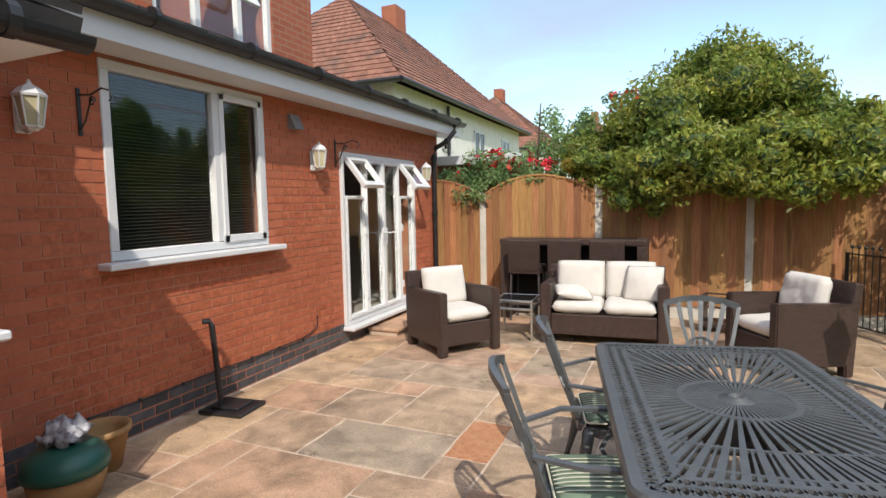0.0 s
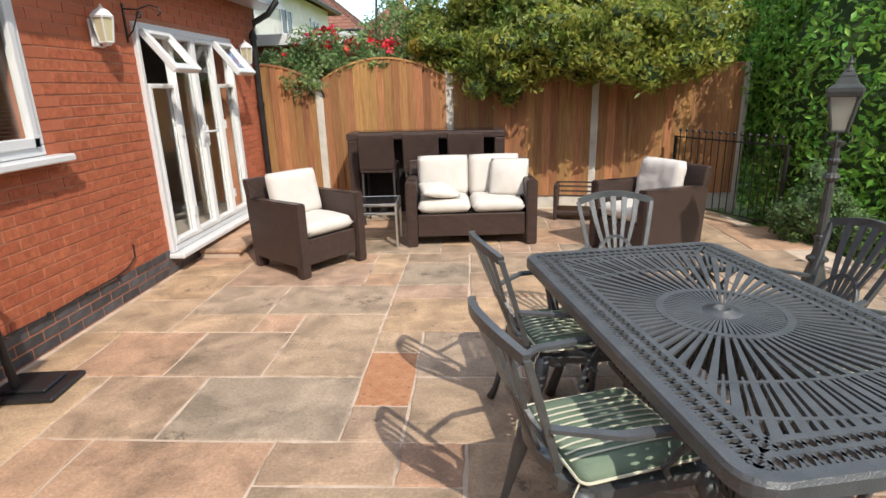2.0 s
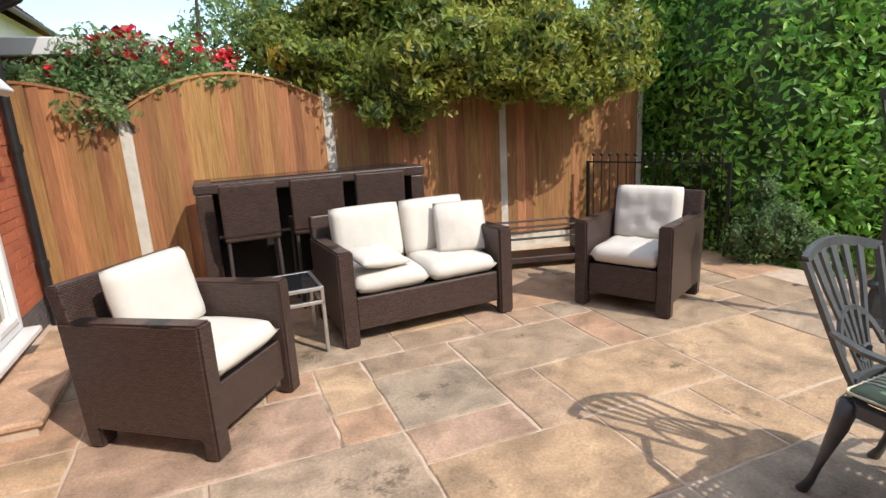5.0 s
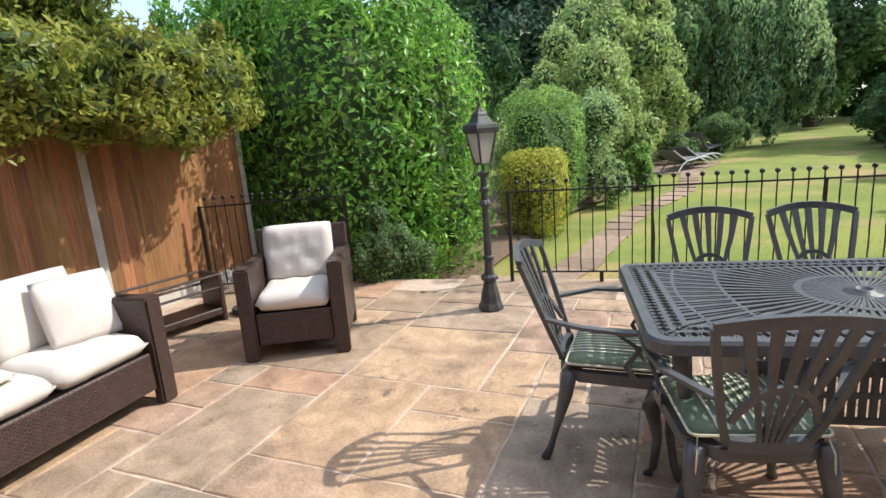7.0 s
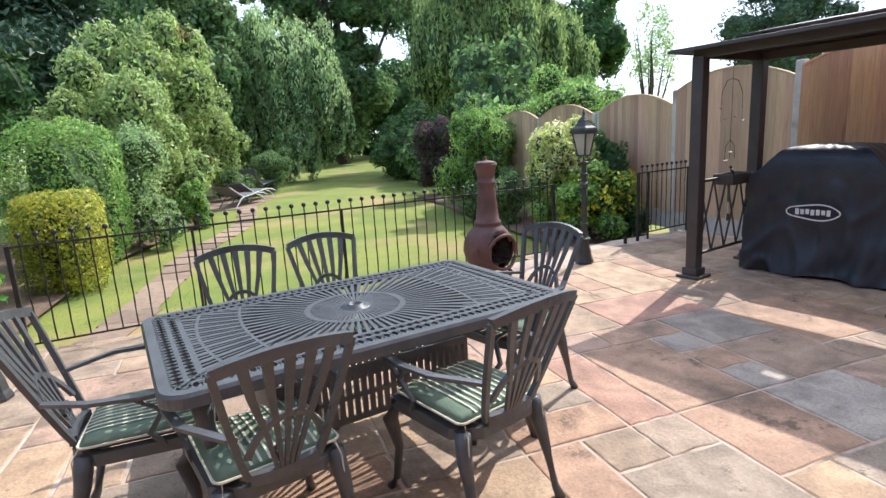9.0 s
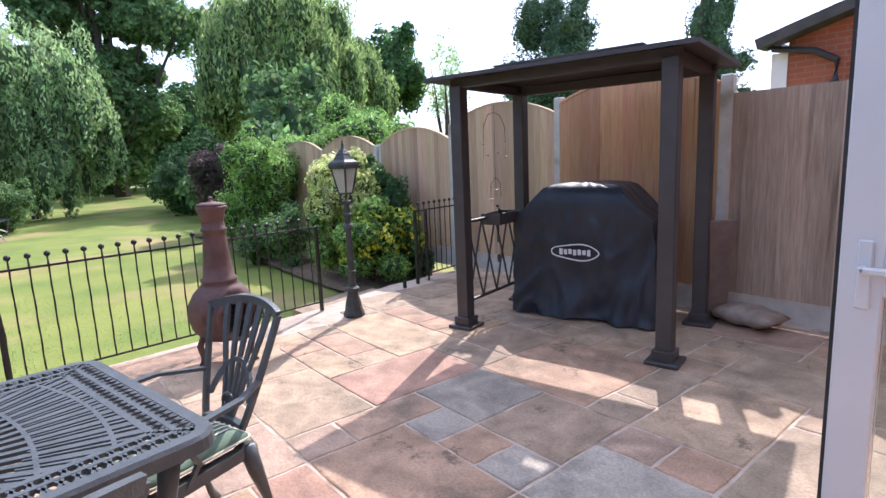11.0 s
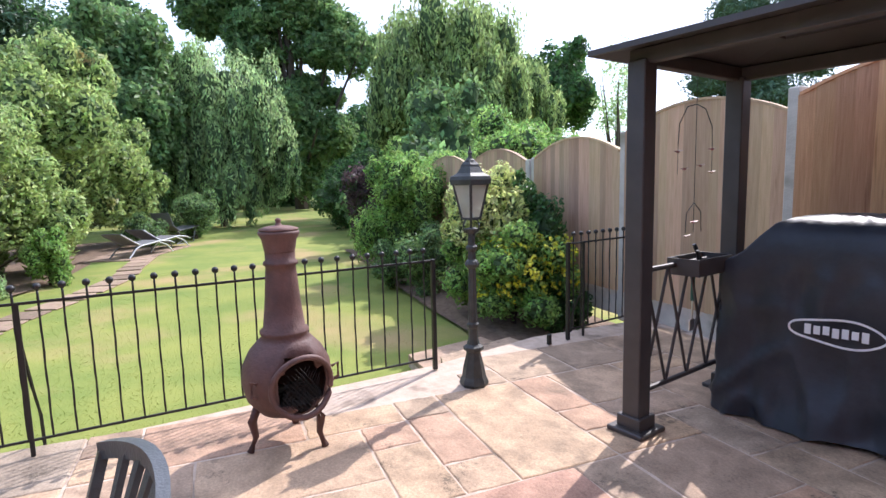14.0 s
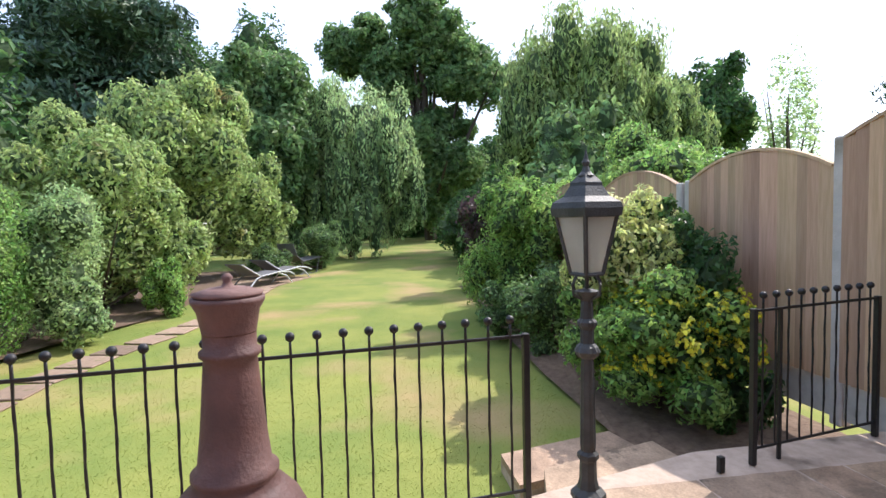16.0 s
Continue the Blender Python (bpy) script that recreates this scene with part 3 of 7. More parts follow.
bm = bmesh.new()
grid_sheet(bm, 3.2, -40, 75, 40, 60, 60, lawn_z)
for q in ((-600, -600, 3.2, 600), (3.2, -600, 75, -40), (3.2, 40, 75, 600), (75, -600, 600, 600)):
    bm.faces.new([bm.verts.new((x, y, -0.36)) for x, y in ((q[0], q[1]), (q[2], q[1]), (q[2], q[3]), (q[0], q[3]))])
setting("ground", bm, M_LAWN, "mown green lawn with straw-yellow dry patches", "lawn")

# grass tufts over the nearest lawn
rng = np.random.default_rng(5)
ng = 80000
gx = 4.5 + 9 * rng.random(ng) ** 1.5
gy = rng.uniform(-3.2, 5.2, ng)
gp = np.stack([gx, gy, np.array([lawn_z(a, b) for a, b in zip(gx, gy)]) + 0.006], 1)
gn = rng.normal(size=(ng, 3))
gn[:, 2] = np.abs(gn[:, 2]) * 0.9 + 0.4
gn /= np.linalg.norm(gn, axis=1, keepdims=True)
turf = new("grass", leaf_mesh("grass", gp, gn, 0.022, 0.16, rng, droop=-1.0))
turf.data.materials.append(M_GRASS)
tagged(turf, "short mown grass blades over the lawn", "grass", "", "stuff")

# the patio's bed: joint level just under the slabs
EDGE = [(-2.6, -4.2), (5.0, -4.2), (4.95, -2.3), (4.62, -1.15), (4.3, 1.2), (3.98, 3.7), (3.80, 5.1), (3.3, 7.3), (-2.6, 7.3)]
bm = bmesh.new()
top = [bm.verts.new((x, y, -0.006)) for x, y in EDGE]
low = [bm.verts.new((x, y, -0.5)) for x, y in EDGE]
bm.faces.new(top)
for i in range(len(EDGE)):
    j = (i + 1) % len(EDGE)
    bm.faces.new((top[i], low[i], low[j], top[j]))
patio = setting("patio", bm, M_JOINT, "riven Indian sandstone patio with pale mortar joints", "patio")


def edge_x(y):
    pts = sorted([(b, a) for a, b in EDGE[1:8]])
    for (y0, x0), (y1, x1) in zip(pts, pts[1:]):
        if y0 <= y <= y1:
            return x0 + (x1 - x0) * (y - y0) / (y1 - y0)
    return 4.9


# ---- the house wall ----
OPEN = [(1.74, 3.25, 1.21, 2.52), (4.43, 6.24, 0.19, 2.13)]
Y0, Y1, ZT = 0.2, 7.12, 2.66
bm = bmesh.new()
ys = sorted({Y0, Y1, *(o[0] for o in OPEN), *(o[1] for o in OPEN)})
zs = sorted({-0.3, ZT, *(o[2] for o in OPEN), *(o[3] for o in OPEN)})
for a, b in zip(ys, ys[1:]):
    for c, d in zip(zs, zs[1:]):
        if not any(o[0] <= a and b <= o[1] and o[2] <= c and d <= o[3] for o in OPEN):
            box(bm, WALL - 0.28, a, c, WALL - 0.005, b, d)
wall_house = setting("wall_house", bm, M_MORTAR, "red brick house wall with red mortar, sunlit", "wall")


def window_unit(name, label, y0, y1, z0, z1, x, bars, fr=0.065, depth=0.07, kind="structure"):
    """A white frame with panes, facing east at x; bars are y positions of mullions."""
    ob = thing(name, label, "window", (x, y0, z0), 0, "", kind)
    w, h = y1 - y0, z1 - z0
    bm = bmesh.new()
    box(bm, -depth, 0, 0, 0, w, fr, 0.006)
    box(bm, -depth, 0, h - fr, 0, w, h, 0.006)
    box(bm, -depth, 0, fr, 0, fr, h - fr, 0.006)
    box(bm, -depth, w - fr, fr, 0, w, h - fr, 0.006)
    for b in bars:
        box(bm, -depth, b - y0 - fr * 0.55, fr, 0.004, b - y0 + fr * 0.55, h - fr, 0.006)
    part("window_frame", bm, M_PVC, ob)
    stops = [y0 + fr, *bars, y1 - fr]
    for a, b in zip(stops, stops[1:]):
        bm = bmesh.new()
        box(bm, -depth * 0.6, a - y0, fr, -depth * 0.6 + 0.006, b - y0, h - fr)
        g = part("pane", bm, M_GLASS, ob)
        g.visible_shadow = False
    return ob


w1 = window_unit("window_1", "white framed window with dark venetian blinds closed", 1.74, 3.25, 1.21, 2.52, WALL + 0.012, [2.69])
bm = bmesh.new()
box(bm, -0.05, -0.09, -0.05, 0.11, 1.62, -0.004, 0.008)
part("window_sill", bm, M_PVC, w1)
# opening casement with its own frame
bm = bmesh.new()
for a in ((0.975, 0.055, 1.025, 1.255), (1.41, 0.055, 1.46, 1.255), (0.975, 0.055, 1.46, 0.115), (0.975, 1.20, 1.46, 1.255)):
    box(bm, -0.02, a[0], a[1], 0.018, a[2], a[3], 0.005)
part("casement", bm, M_PVC, w1)
bm = bmesh.new()
for i in range(48):
    z = 0.08 + i * 0.0245
    box(bm, -0.135, 0.07, z, -0.112, 1.45, z + 0.0022, m=None)
part("blind", bm, M_BLIND, w1, "dark slatted venetian blind")
# dim rooms behind the openings
bm = bmesh.new()
for a, b in ((0.4, 3.7), (3.75, 7.05)):
    for q in ((-5.2, a, -0.1, -5.1, b, 2.6), (-5.2, a, -0.1, WALL - 0.28, a + 0.02, 2.6), (-5.2, b - 0.02, -0.1, WALL - 0.28, b, 2.6), (-5.2, a, -0.1, WALL - 0.28, b, 0.15), (-5.2, a, 2.5, WALL - 0.28, b, 2.6)):
        box(bm, *q)
setting("room_inside", bm, mat("dim_plaster_room", (0.24, 0.225, 0.20), (0.32, 0.30, 0.27), rough=0.9, scale=2), "dim room interior behind the glass", "interior")
# pale curtain edge seen in the doors
bm = bmesh.new()
for k in range(24):
    y = 5.98 + 0.010 * k
    box(bm, -2.62 + 0.02 * math.sin(k * 1.3), y, 0.2, -2.60 + 0.02 * math.sin(k * 1.3), y + 0.012, 2.2)
tagged(link("curtain", bm, mat("beige_curtain", (0.42, 0.37, 0.30), (0.5, 0.45, 0.37), rough=0.95)), "pale beige curtain gathered beside the glass doors", "curtain")

# ---- french doors: four panels with two open top lights ----
d1 = thing("door_1", "white glazed french doors with top lights open", "door", (WALL + 0.015, 4.43, 0.19), 0, "", "structure")
DW, DH = 1.81, 1.94
bm = bmesh.new()
box(bm, -0.08, 0, 0, 0.02, 0.046, DH, 0.006)
box(bm, -0.08, DW - 0.052, 0, 0.02, DW, DH, 0.006)
box(bm, -0.08, 0.055, DH - 0.06, 0.02, DW - 0.055, DH, 0.006)
box(bm, -0.08, 0.055, 0, 0.02, DW - 0.055, 0.06, 0.006)
part("door_frame", bm, M_PVC, d1)
bm = bmesh.new()
box(bm, -0.05, -0.02, -0.05, 0.12, DW + 0.02, -0.004, 0.01)
part("threshold", bm, M_PVC, d1, "white sloping sill")
cols = [(0.055, 0.48), (0.48, 0.905), (0.905, 1.33), (1.33, 1.755)]
for i, (a, b) in enumerate(cols):
    lights = i in (0, 3)
    hi = 1.46 if lights else DH - 0.06
    st = 0.040
    bm = bmesh.new()
    for q in ((a, 0.06, a + st, hi), (b - st, 0.06, b, hi), (a + st, 0.06, b - st, 0.06 + st * 1.2), (a + st, hi - st, b - st, hi)):
        box(bm, -0.05, q[0] + 0.002, q[1], 0.030, q[2] - 0.002, q[3], 0.008)
    leaf = part("door_leaf", bm, M_PVC, d1)
    bm = bmesh.new()
    box(bm, -0.02, a + st, 0.06 + st * 1.2, -0.012, b - st, hi - st)
    g = part("pane", bm, M_GLASS, leaf)
    g.visible_shadow = False
    if i in (1, 2):
        bm = bmesh.new()
        y = b - 0.035 if i == 1 else a + 0.035
        box(bm, 0.030, y - 0.016, 0.86, 0.042, y + 0.016, 1.06, 0.004)
        tube(bm, [(0.036, y, 1.0), (0.08, y, 1.0), (0.085, y + (0.12 if i == 2 else -0.12), 1.0)], 0.010, 8)
        part("door_handle", bm, M_PVC, leaf)
    if i in (0, 3):
        for z in (0.25, 1.0):
            bm = bmesh.new()
            y = b - 0.03 if i == 0 else a + 0.03
            box(bm, 0.030, y - 0.02, z, 0.046, y + 0.02, z + 0.09, 0.004)
            part("hinge", bm, M_PVC, leaf)
        bm = bmesh.new()
        lm = Matrix.Translation((0.02, 0, DH - 0.06)) @ Matrix.Rotation(radians(-38), 4, "Y") @ Matrix.Translation((0, 0, -(DH - 0.06)))
        for q in ((a, 1.47, a + 0.055, DH - 0.06), (b - 0.055, 1.47, b, DH - 0.06), (a + 0.055, 1.47, b - 0.055, 1.53), (a + 0.055, DH - 0.115, b - 0.055, DH - 0.06)):
            box(bm, -0.03, q[0], q[1], 0.03, q[2], q[3], 0.006, m=lm)
        tl = part("top_light", bm, M_PVC, d1, "opened top-hung window light")
        bm = bmesh.new()
        box(bm, -0.004, a + 0.055, 1.53, 0.004, b - 0.055, DH - 0.115, m=lm)
        g = part("pane", bm, M_GLASS, tl)
        g.visible_shadow = False

# stone doorstep
st1 = thing("door_step", "low sandstone doorstep slab on a mortar bed", "step", (-1.95, 5.40, 0))
bm = bmesh.new()
box(bm, -0.19, -0.52, 0, 0.19, 0.52, 0.05)
part("base", bm, M_JOINT, st1)
bm = bmesh.new()
box(bm, -0.2, -0.54, 0.05, 0.22, 0.54, 0.095, 0.012)
part("tread", bm, M_SLAB, st1)

# ---- eaves, gutter, lean-to roof, upper wall ----
bm = bmesh.new()
box(bm, WALL + 0.002, Y0, 2.55, WALL + 0.30, 7.3, 2.575, 0.002)
box(bm, WALL + 0.28, Y0, 2.55, WALL + 0.302, 7.3, 2.73, 0.004)
setting("fascia", bm, M_PVC, "white fascia and soffit boards under the roof edge", "trim")


def gutter(name, pts, label):
    ob = thing(name, label, "gutter", pts[0])
    o = Vector(pts[0])
    a, b = Vector(pts[0]) - o, Vector(pts[-1]) - o
    d = (b - a).normalized()
    s = d.cross(Vector((0, 0, 1))).normalized()
    bm = bmesh.new()
    R = 0.058
    ring = []
    for p in (a, b):
        ring.append([bm.verts.new(p + s * R * math.cos(t) + Vector((0, 0, R * math.sin(t)))) for t in np.linspace(math.pi, 2 * math.pi, 9)] +
                    [bm.verts.new(p + s * (R - 0.005) * math.cos(t) + Vector((0, 0, (R - 0.005) * math.sin(t)))) for t in np.linspace(2 * math.pi, math.pi, 9)])
    for k in range(18):
        bm.faces.new((ring[0][k], ring[0][(k + 1) % 18], ring[1][(k + 1) % 18], ring[1][k]))
    bm.faces.new(ring[0][::-1])
    bm.faces.new(ring[1])
    part("channel", bm, M_BLACKP, ob)
    n = max(2, int((b - a).length / 0.9))
    for k in range(n + 1):
        p = a + (b - a) * (k + 0.3) / (n + 0.6)
        bm = bmesh.new()
        tube(bm, [p - d * 0.02, p + d * 0.02], 0.066, 12)
        part("bracket", bm, M_BLACKP, ob)
    return ob


gutter("gutter", [(WALL + 0.36, 0.75, 2.75), (WALL + 0.36, 7.33, 2.75)], "black half-round gutter along the house roof edge")
dp = thing("downpipe", "black rain downpipe with a swan neck on brick", "downpipe", (WALL + 0.06, 6.86, 0))
bm = bmesh.new()
tube(bm, [(0.30, 0.1, 2.70), (0.30, 0.1, 2.60), (0.2, 0.05, 2.46), (0.03, 0, 2.36), (0, 0, 2.25), (0, 0, 0.0)], 0.036, 12)
part("pipe", bm, M_BLACKP, dp)
for z in (0.5, 1.4, 2.2):
    bm = bmesh.new()
    tube(bm, [(0, 0, z - 0.03), (0, 0, z + 0.03)], 0.046, 12)
    part("bracket", bm, M_BLACKP, dp)


def tile_roof(name, label, corners, rows, cols_, material, thick=0.015, kind="structure"):
    """A roof slope of overlapping tiles between four corners: eave left, eave right, ridge right, ridge left."""
    a, b, c, d = [Vector(p) for p in corners]
    nrm = (b - a).cross(d - a).normalized()
    if nrm.z < 0:
        nrm = -nrm
    bm = bmesh.new()
    rr = random.Random(7)
    vs = [bm.verts.new(p - nrm * 0.03) for p in (a, b, c, d)] + [bm.verts.new(p - nrm * 0.09) for p in (a, b, c, d)]
    for f in ((0, 1, 2, 3), (7, 6, 5, 4), (0, 4, 5, 1), (1, 5, 6, 2), (2, 6, 7, 3), (3, 7, 4, 0)):
        bm.faces.new([vs[k] for k in f])
    for r in range(rows):
        v0, v1 = r / rows, min(1, (r + 1.25) / rows)
        l0, r0, l1, r1 = a.lerp(d, v0), b.lerp(c, v0), a.lerp(d, v1), b.lerp(c, v1)
        for k in range(cols_):
            u0, u1 = (k + (r % 2) * 0.5) / cols_, (k + 0.96 + (r % 2) * 0.5) / cols_
            u1 = min(u1, 1)
            if u0 >= 1:
                continue
            lift = thick * (1 + 0.35 * rr.random())
            q = [l0.lerp(r0, u0) + nrm * lift, l0.lerp(r0, u1) + nrm * lift, l1.lerp(r1, u1) - nrm * 0.004, l1.lerp(r1, u0) - nrm * 0.004]
            lo = [l0.lerp(r0, u0) - nrm * 0.02, l0.lerp(r0, u1) - nrm * 0.02]
            t = [bm.verts.new(p) for p in (*q, *lo)]
            bm.faces.new(t[:4])
            bm.faces.new((t[4], t[5], t[1], t[0]))
    return bm, material, name, label


bm, m_, n_, lab = tile_roof("roof_extension", "dark tiled lean-to roof over the house extension", [(WALL + 0.34, Y0, 2.785), (WALL + 0.34, 7.3, 2.785), (-3.1, 7.3, 3.05), (-3.1, Y0, 3.05)], 5, 40, M_TILED)
setting(n_, bm, m_, lab, "roof")
UP = -3.1
bm = bmesh.new()
for a, b, c, d in ((-3, 2.95, 2.5, 6.6), (4.55, 5.3, 2.5, 6.6), (2.95, 4.55, 2.5, 3.02), (2.95, 4.55, 4.2, 6.6)):
    box(bm, UP - 0.25, a, c, UP, b, d)
box(bm, -8.0, 5.05, 2.5, UP - 0.25, 5.3, 6.6)
box(bm, -8.0, -3.0, 2.5, UP - 0.25, -2.8, 6.6)
setting("wall_upper", bm, M_BRICKW, "upper red brick storey of the house", "wall")
upw = window_unit("window_2", "white upper window with casements ajar", 2.95, 4.55, 3.02, 4.2, UP - 0.02, [3.48, 4.05])
# simple shell behind the panes, its indoor gloom painted on
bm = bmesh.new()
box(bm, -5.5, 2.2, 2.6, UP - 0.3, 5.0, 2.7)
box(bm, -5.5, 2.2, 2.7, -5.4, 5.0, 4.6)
setting("room_upper", bm, M_UNLIT, "upstairs room shell coloured near-black for its dimness", "interior")
bm = bmesh.new()
box(bm, UP, 2.85, 2.975, UP + 0.09, 4.65, 3.018, 0.006)
part("window_sill", bm, M_PVC, upw).matrix_basis = Matrix.Translation((-(UP - 0.02), -2.95, -3.02))
for y in (3.3, 3.9):
    bm = bmesh.new()
    lm = Matrix.Translation((0.03, y - 2.95, 0.95)) @ Matrix.Rotation(radians(-30), 4, "Y")
    for q in ((-0.24, -0.30, -0.19, 0.0), (0.19, -0.30, 0.24, 0.0), (-0.24, -0.35, 0.24, -0.30), (-0.24, 0.0, 0.24, 0.05)):
        box(bm, -0.02, q[0], q[1], 0.02, q[2], q[3], 0.004, m=lm)
    part("top_light", bm, M_PVC, upw)

# ---- the wing beside the camera, with its window and an open door ----
WX, WY = -1.10, 0.50
bm = bmesh.new()
box(bm, WX - 0.28, -1.0 - 3.2, -0.2, WX - 0.005, -1.75, 2.16)
box(bm, WX - 0.28, -0.80, -0.2, WX - 0.005, WY - 0.010, 1.10)
box(bm, WX - 0.28, -1.75, 2.08, WX - 0.005, WY - 0.010, 2.16)
box(bm, -2.6, WY - 0.28, -0.2, WX - 0.29, WY - 0.010, 2.16)
wall_wing = setting("wall_wing", bm, M_MORTAR, "projecting red brick wing of the house", "wall")
w3 = window_unit("window_3", "white framed wing window above a brick plinth", -0.80, WY - 0.04, 1.13, 2.06, WX - 0.01, [-0.15])
bm = bmesh.new()
box(bm, -0.05, -0.05, -0.04, 0.12, 1.30, -0.003, 0.008)
part("window_sill", bm, M_PVC, w3)
bm = bmesh.new()
tube(bm, [(WX + 0.02, WY - 0.06, 1.14), (WX + 0.02, WY - 0.06, 2.16)], 0.012, 8)
setting("trim", bm, M_BLACKP, "black corner trim of the wing window", "trim")
# simple shell behind the wing window, painted dark in place of shade
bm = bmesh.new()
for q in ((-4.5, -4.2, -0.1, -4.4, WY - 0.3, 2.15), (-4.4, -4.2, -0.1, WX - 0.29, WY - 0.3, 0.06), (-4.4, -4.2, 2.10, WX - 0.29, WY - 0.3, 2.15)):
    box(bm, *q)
setting("room_wing", bm, M_UNLIT, "wing room shell coloured near-black for its dimness", "interior")
bm = bmesh.new()
box(bm, WALL + 0.004, -4.4, 2.16, -0.93, 0.72, 2.18)
box(bm, -0.945, -4.4, 2.165, -0.925, 0.725, 2.29, 0.003)
box(bm, WALL + 0.004, 0.705, 2.165, -0.945, 0.725, 2.29, 0.003)
setting("fascia_wing", bm, M_WPAINT, "cream painted soffit of the wing roof", "trim")
gutter("gutter", [(-0.865, -4.4, 2.205), (-0.865, 0.77, 2.205)], "black half-round gutter on the wing roof edge")
bm, m_, n_, lab = tile_roof("roof_wing", "dark tiled roof of the wing", [(-0.88, -4.4, 2.32), (-0.88, 0.78, 2.32), (-2.6, 0.78, 3.0), (-2.6, -4.4, 3.0)], 7, 26, M_TILED)
setting(n_, bm, m_, lab, "roof")

dw = thing("door_2", "white glazed door standing open from the wing", "door", (WX + 0.13, -0.84, 0.07), 0, "", "structure")
bm = bmesh.new()
for q in ((0, 0, 0.12, 2.0), (0.94, 0, 1.06, 2.0), (0.12, 0, 0.94, 0.16), (0.12, 1.88, 0.94, 2.0), (0.12, 0.92, 0.94, 1.04)):
    box(bm, q[0], -0.035, q[1], q[2], 0.035, q[3], 0.006)
part("door_leaf", bm, M_PVC, dw)
bm = bmesh.new()
for q in ((0.12, 0.16, 0.94, 0.92), (0.12, 1.04, 0.94, 1.88)):
    box(bm, q[0], -0.008, q[1], q[2], 0.008, q[3])
g = part("pane", bm, M_GLASS, dw)
g.visible_shadow = False
bm = bmesh.new()
box(bm, 1.06, -0.028, 0.0, 1.072, 0.028, 2.0)
part("seal", bm, M_RUBBER, dw, "black rubber edge seal")
bm = bmesh.new()
box(bm, 0.97, 0.035, 0.88, 1.01, 0.047, 1.10, 0.004)
box(bm, 0.86, 0.075, 1.0, 0.995, 0.095, 1.022, 0.006)
box(bm, 0.98, 0.047, 1.0, 1.0, 0.095, 1.022, 0.004)
part("door_handle", bm, M_PVC, dw)

# ---- fences ----
def arch_fence(name, label, y, xs, tops, mats, arch, pitch=0.098, face=-1, lean=0.0, z0=0.16, post_h=0.0):
    """Feather-edge panels between concrete posts along x at y; face is the side that the boards look to."""
    ob = thing(name, label, "fence", (xs[0], y, 0), 0, "", "")
    rr = random.Random(len(name) + int(abs(y) * 10))
    for i, x in enumerate(xs):
        bm = bmesh.new()
        h = max(tops[max(0, i - 1)], tops[min(i, len(tops) - 1)]) + post_h
        box(bm, x - xs[0] - 0.05, -0.05, -0.1, x - xs[0] + 0.05, 0.05, h, 0.012)
        part("post", bm, M_CONC, ob, "concrete fence post")
    for i, (a, b) in enumerate(zip(xs, xs[1:])):
        a, b = a - xs[0] + 0.05, b - xs[0] - 0.05
        if a > b:
            a, b = b - 0.0, a + 0.0
            a, b = a + 0.1, b - 0.1
        bm = bmesh.new()
        box(bm, a, -0.025, -0.05, b, 0.025, z0, 0.004)
        part("gravel_board", bm, M_CONC, ob, "concrete gravel board")
        n = max(1, round((b - a) / pitch))
        for k in range(n):
            u = (k + 0.5) / n * 2 - 1
            h = tops[i] + arch[i] * (1 - u * u) - 0.02 + rr.uniform(-0.004, 0.004)
            bm = bmesh.new()
            x0, x1 = a + (b - a) * k / n + 0.002, a + (b - a) * (k + 1) / n + 0.012
            t0 = face * (0.028 + rr.uniform(0, 0.002))
            vv = [(x0, t0, z0), (x1, t0 + face * 0.014, z0), (x1, t0 + face * 0.026, z0), (x0, t0 + face * 0.006, z0)]
            du = (k + 1) / n * 2 - 1
            h2 = tops[i] + arch[i] * (1 - du * du) - 0.02
            du = k / n * 2 - 1
            h1 = tops[i] + arch[i] * (1 - du * du) - 0.02
            q = [bm.verts.new(p) for p in vv] + [bm.verts.new((p[0], p[1], hh)) for p, hh in zip(vv, (h1, h2, h2, h1))]
            for f in ((3, 2, 1, 0), (4, 5, 6, 7), (0, 1, 5, 4), (1, 2, 6, 5), (2, 3, 7, 6), (3, 0, 4, 7)):
                bm.faces.new([q[j] for j in f])
            bmesh.ops.recalc_face_normals(bm, faces=bm.faces[:])
            part("board", bm, mats[i], ob)
        bm = bmesh.new()
        for z in (0.45, 1.15):
            box(bm, a, -face * 0.022 - 0.02, z, b, -face * 0.022 + 0.02, z + 0.07)
        if arch[i]:
            cap = [(a + (b - a) * j / 14, face * 0.03, tops[i] + arch[i] * (1 - (j / 7 - 1) ** 2) - 0.012) for j in range(15)]
            flat(bm, cap, 0.055, 0.022, (0, 1, 0))
        part("rail", bm, mats[i], ob)
    return ob


arch_fence("fence", "amber feather-edge timber fence with arched panel and concrete posts", 7.0, [-2.95, -1.40, 0.25, 2.05, 3.85], [1.68, 1.69, 1.76, 1.74], [M_FENCE] * 4, [0.22, 0.24, 0.04, 0.04])
arch_fence("fence", "pale new timber fence with arched panels on concrete plinths", -3.69, [7.1, 5.34, 3.495], [1.74, 1.92], [M_FENCEN, M_FENCEN], [0.2, 0.2], face=1, z0=0.22)
arch_fence("fence", "orange stained new timber fence panel behind the barbecue", -3.66, [3.49, 1.70], [2.02], [M_FENCEO], [0.17], pitch=0.128, face=1, z0=0.22, post_h=0.05)
arch_fence("fence", "weathered grey brown timber fence on a concrete plinth", -3.70, [1.695, -0.10, -2.0], [1.93, 1.93], [M_FENCED, M_FENCED], [0.0, 0.0], face=1, z0=0.2)
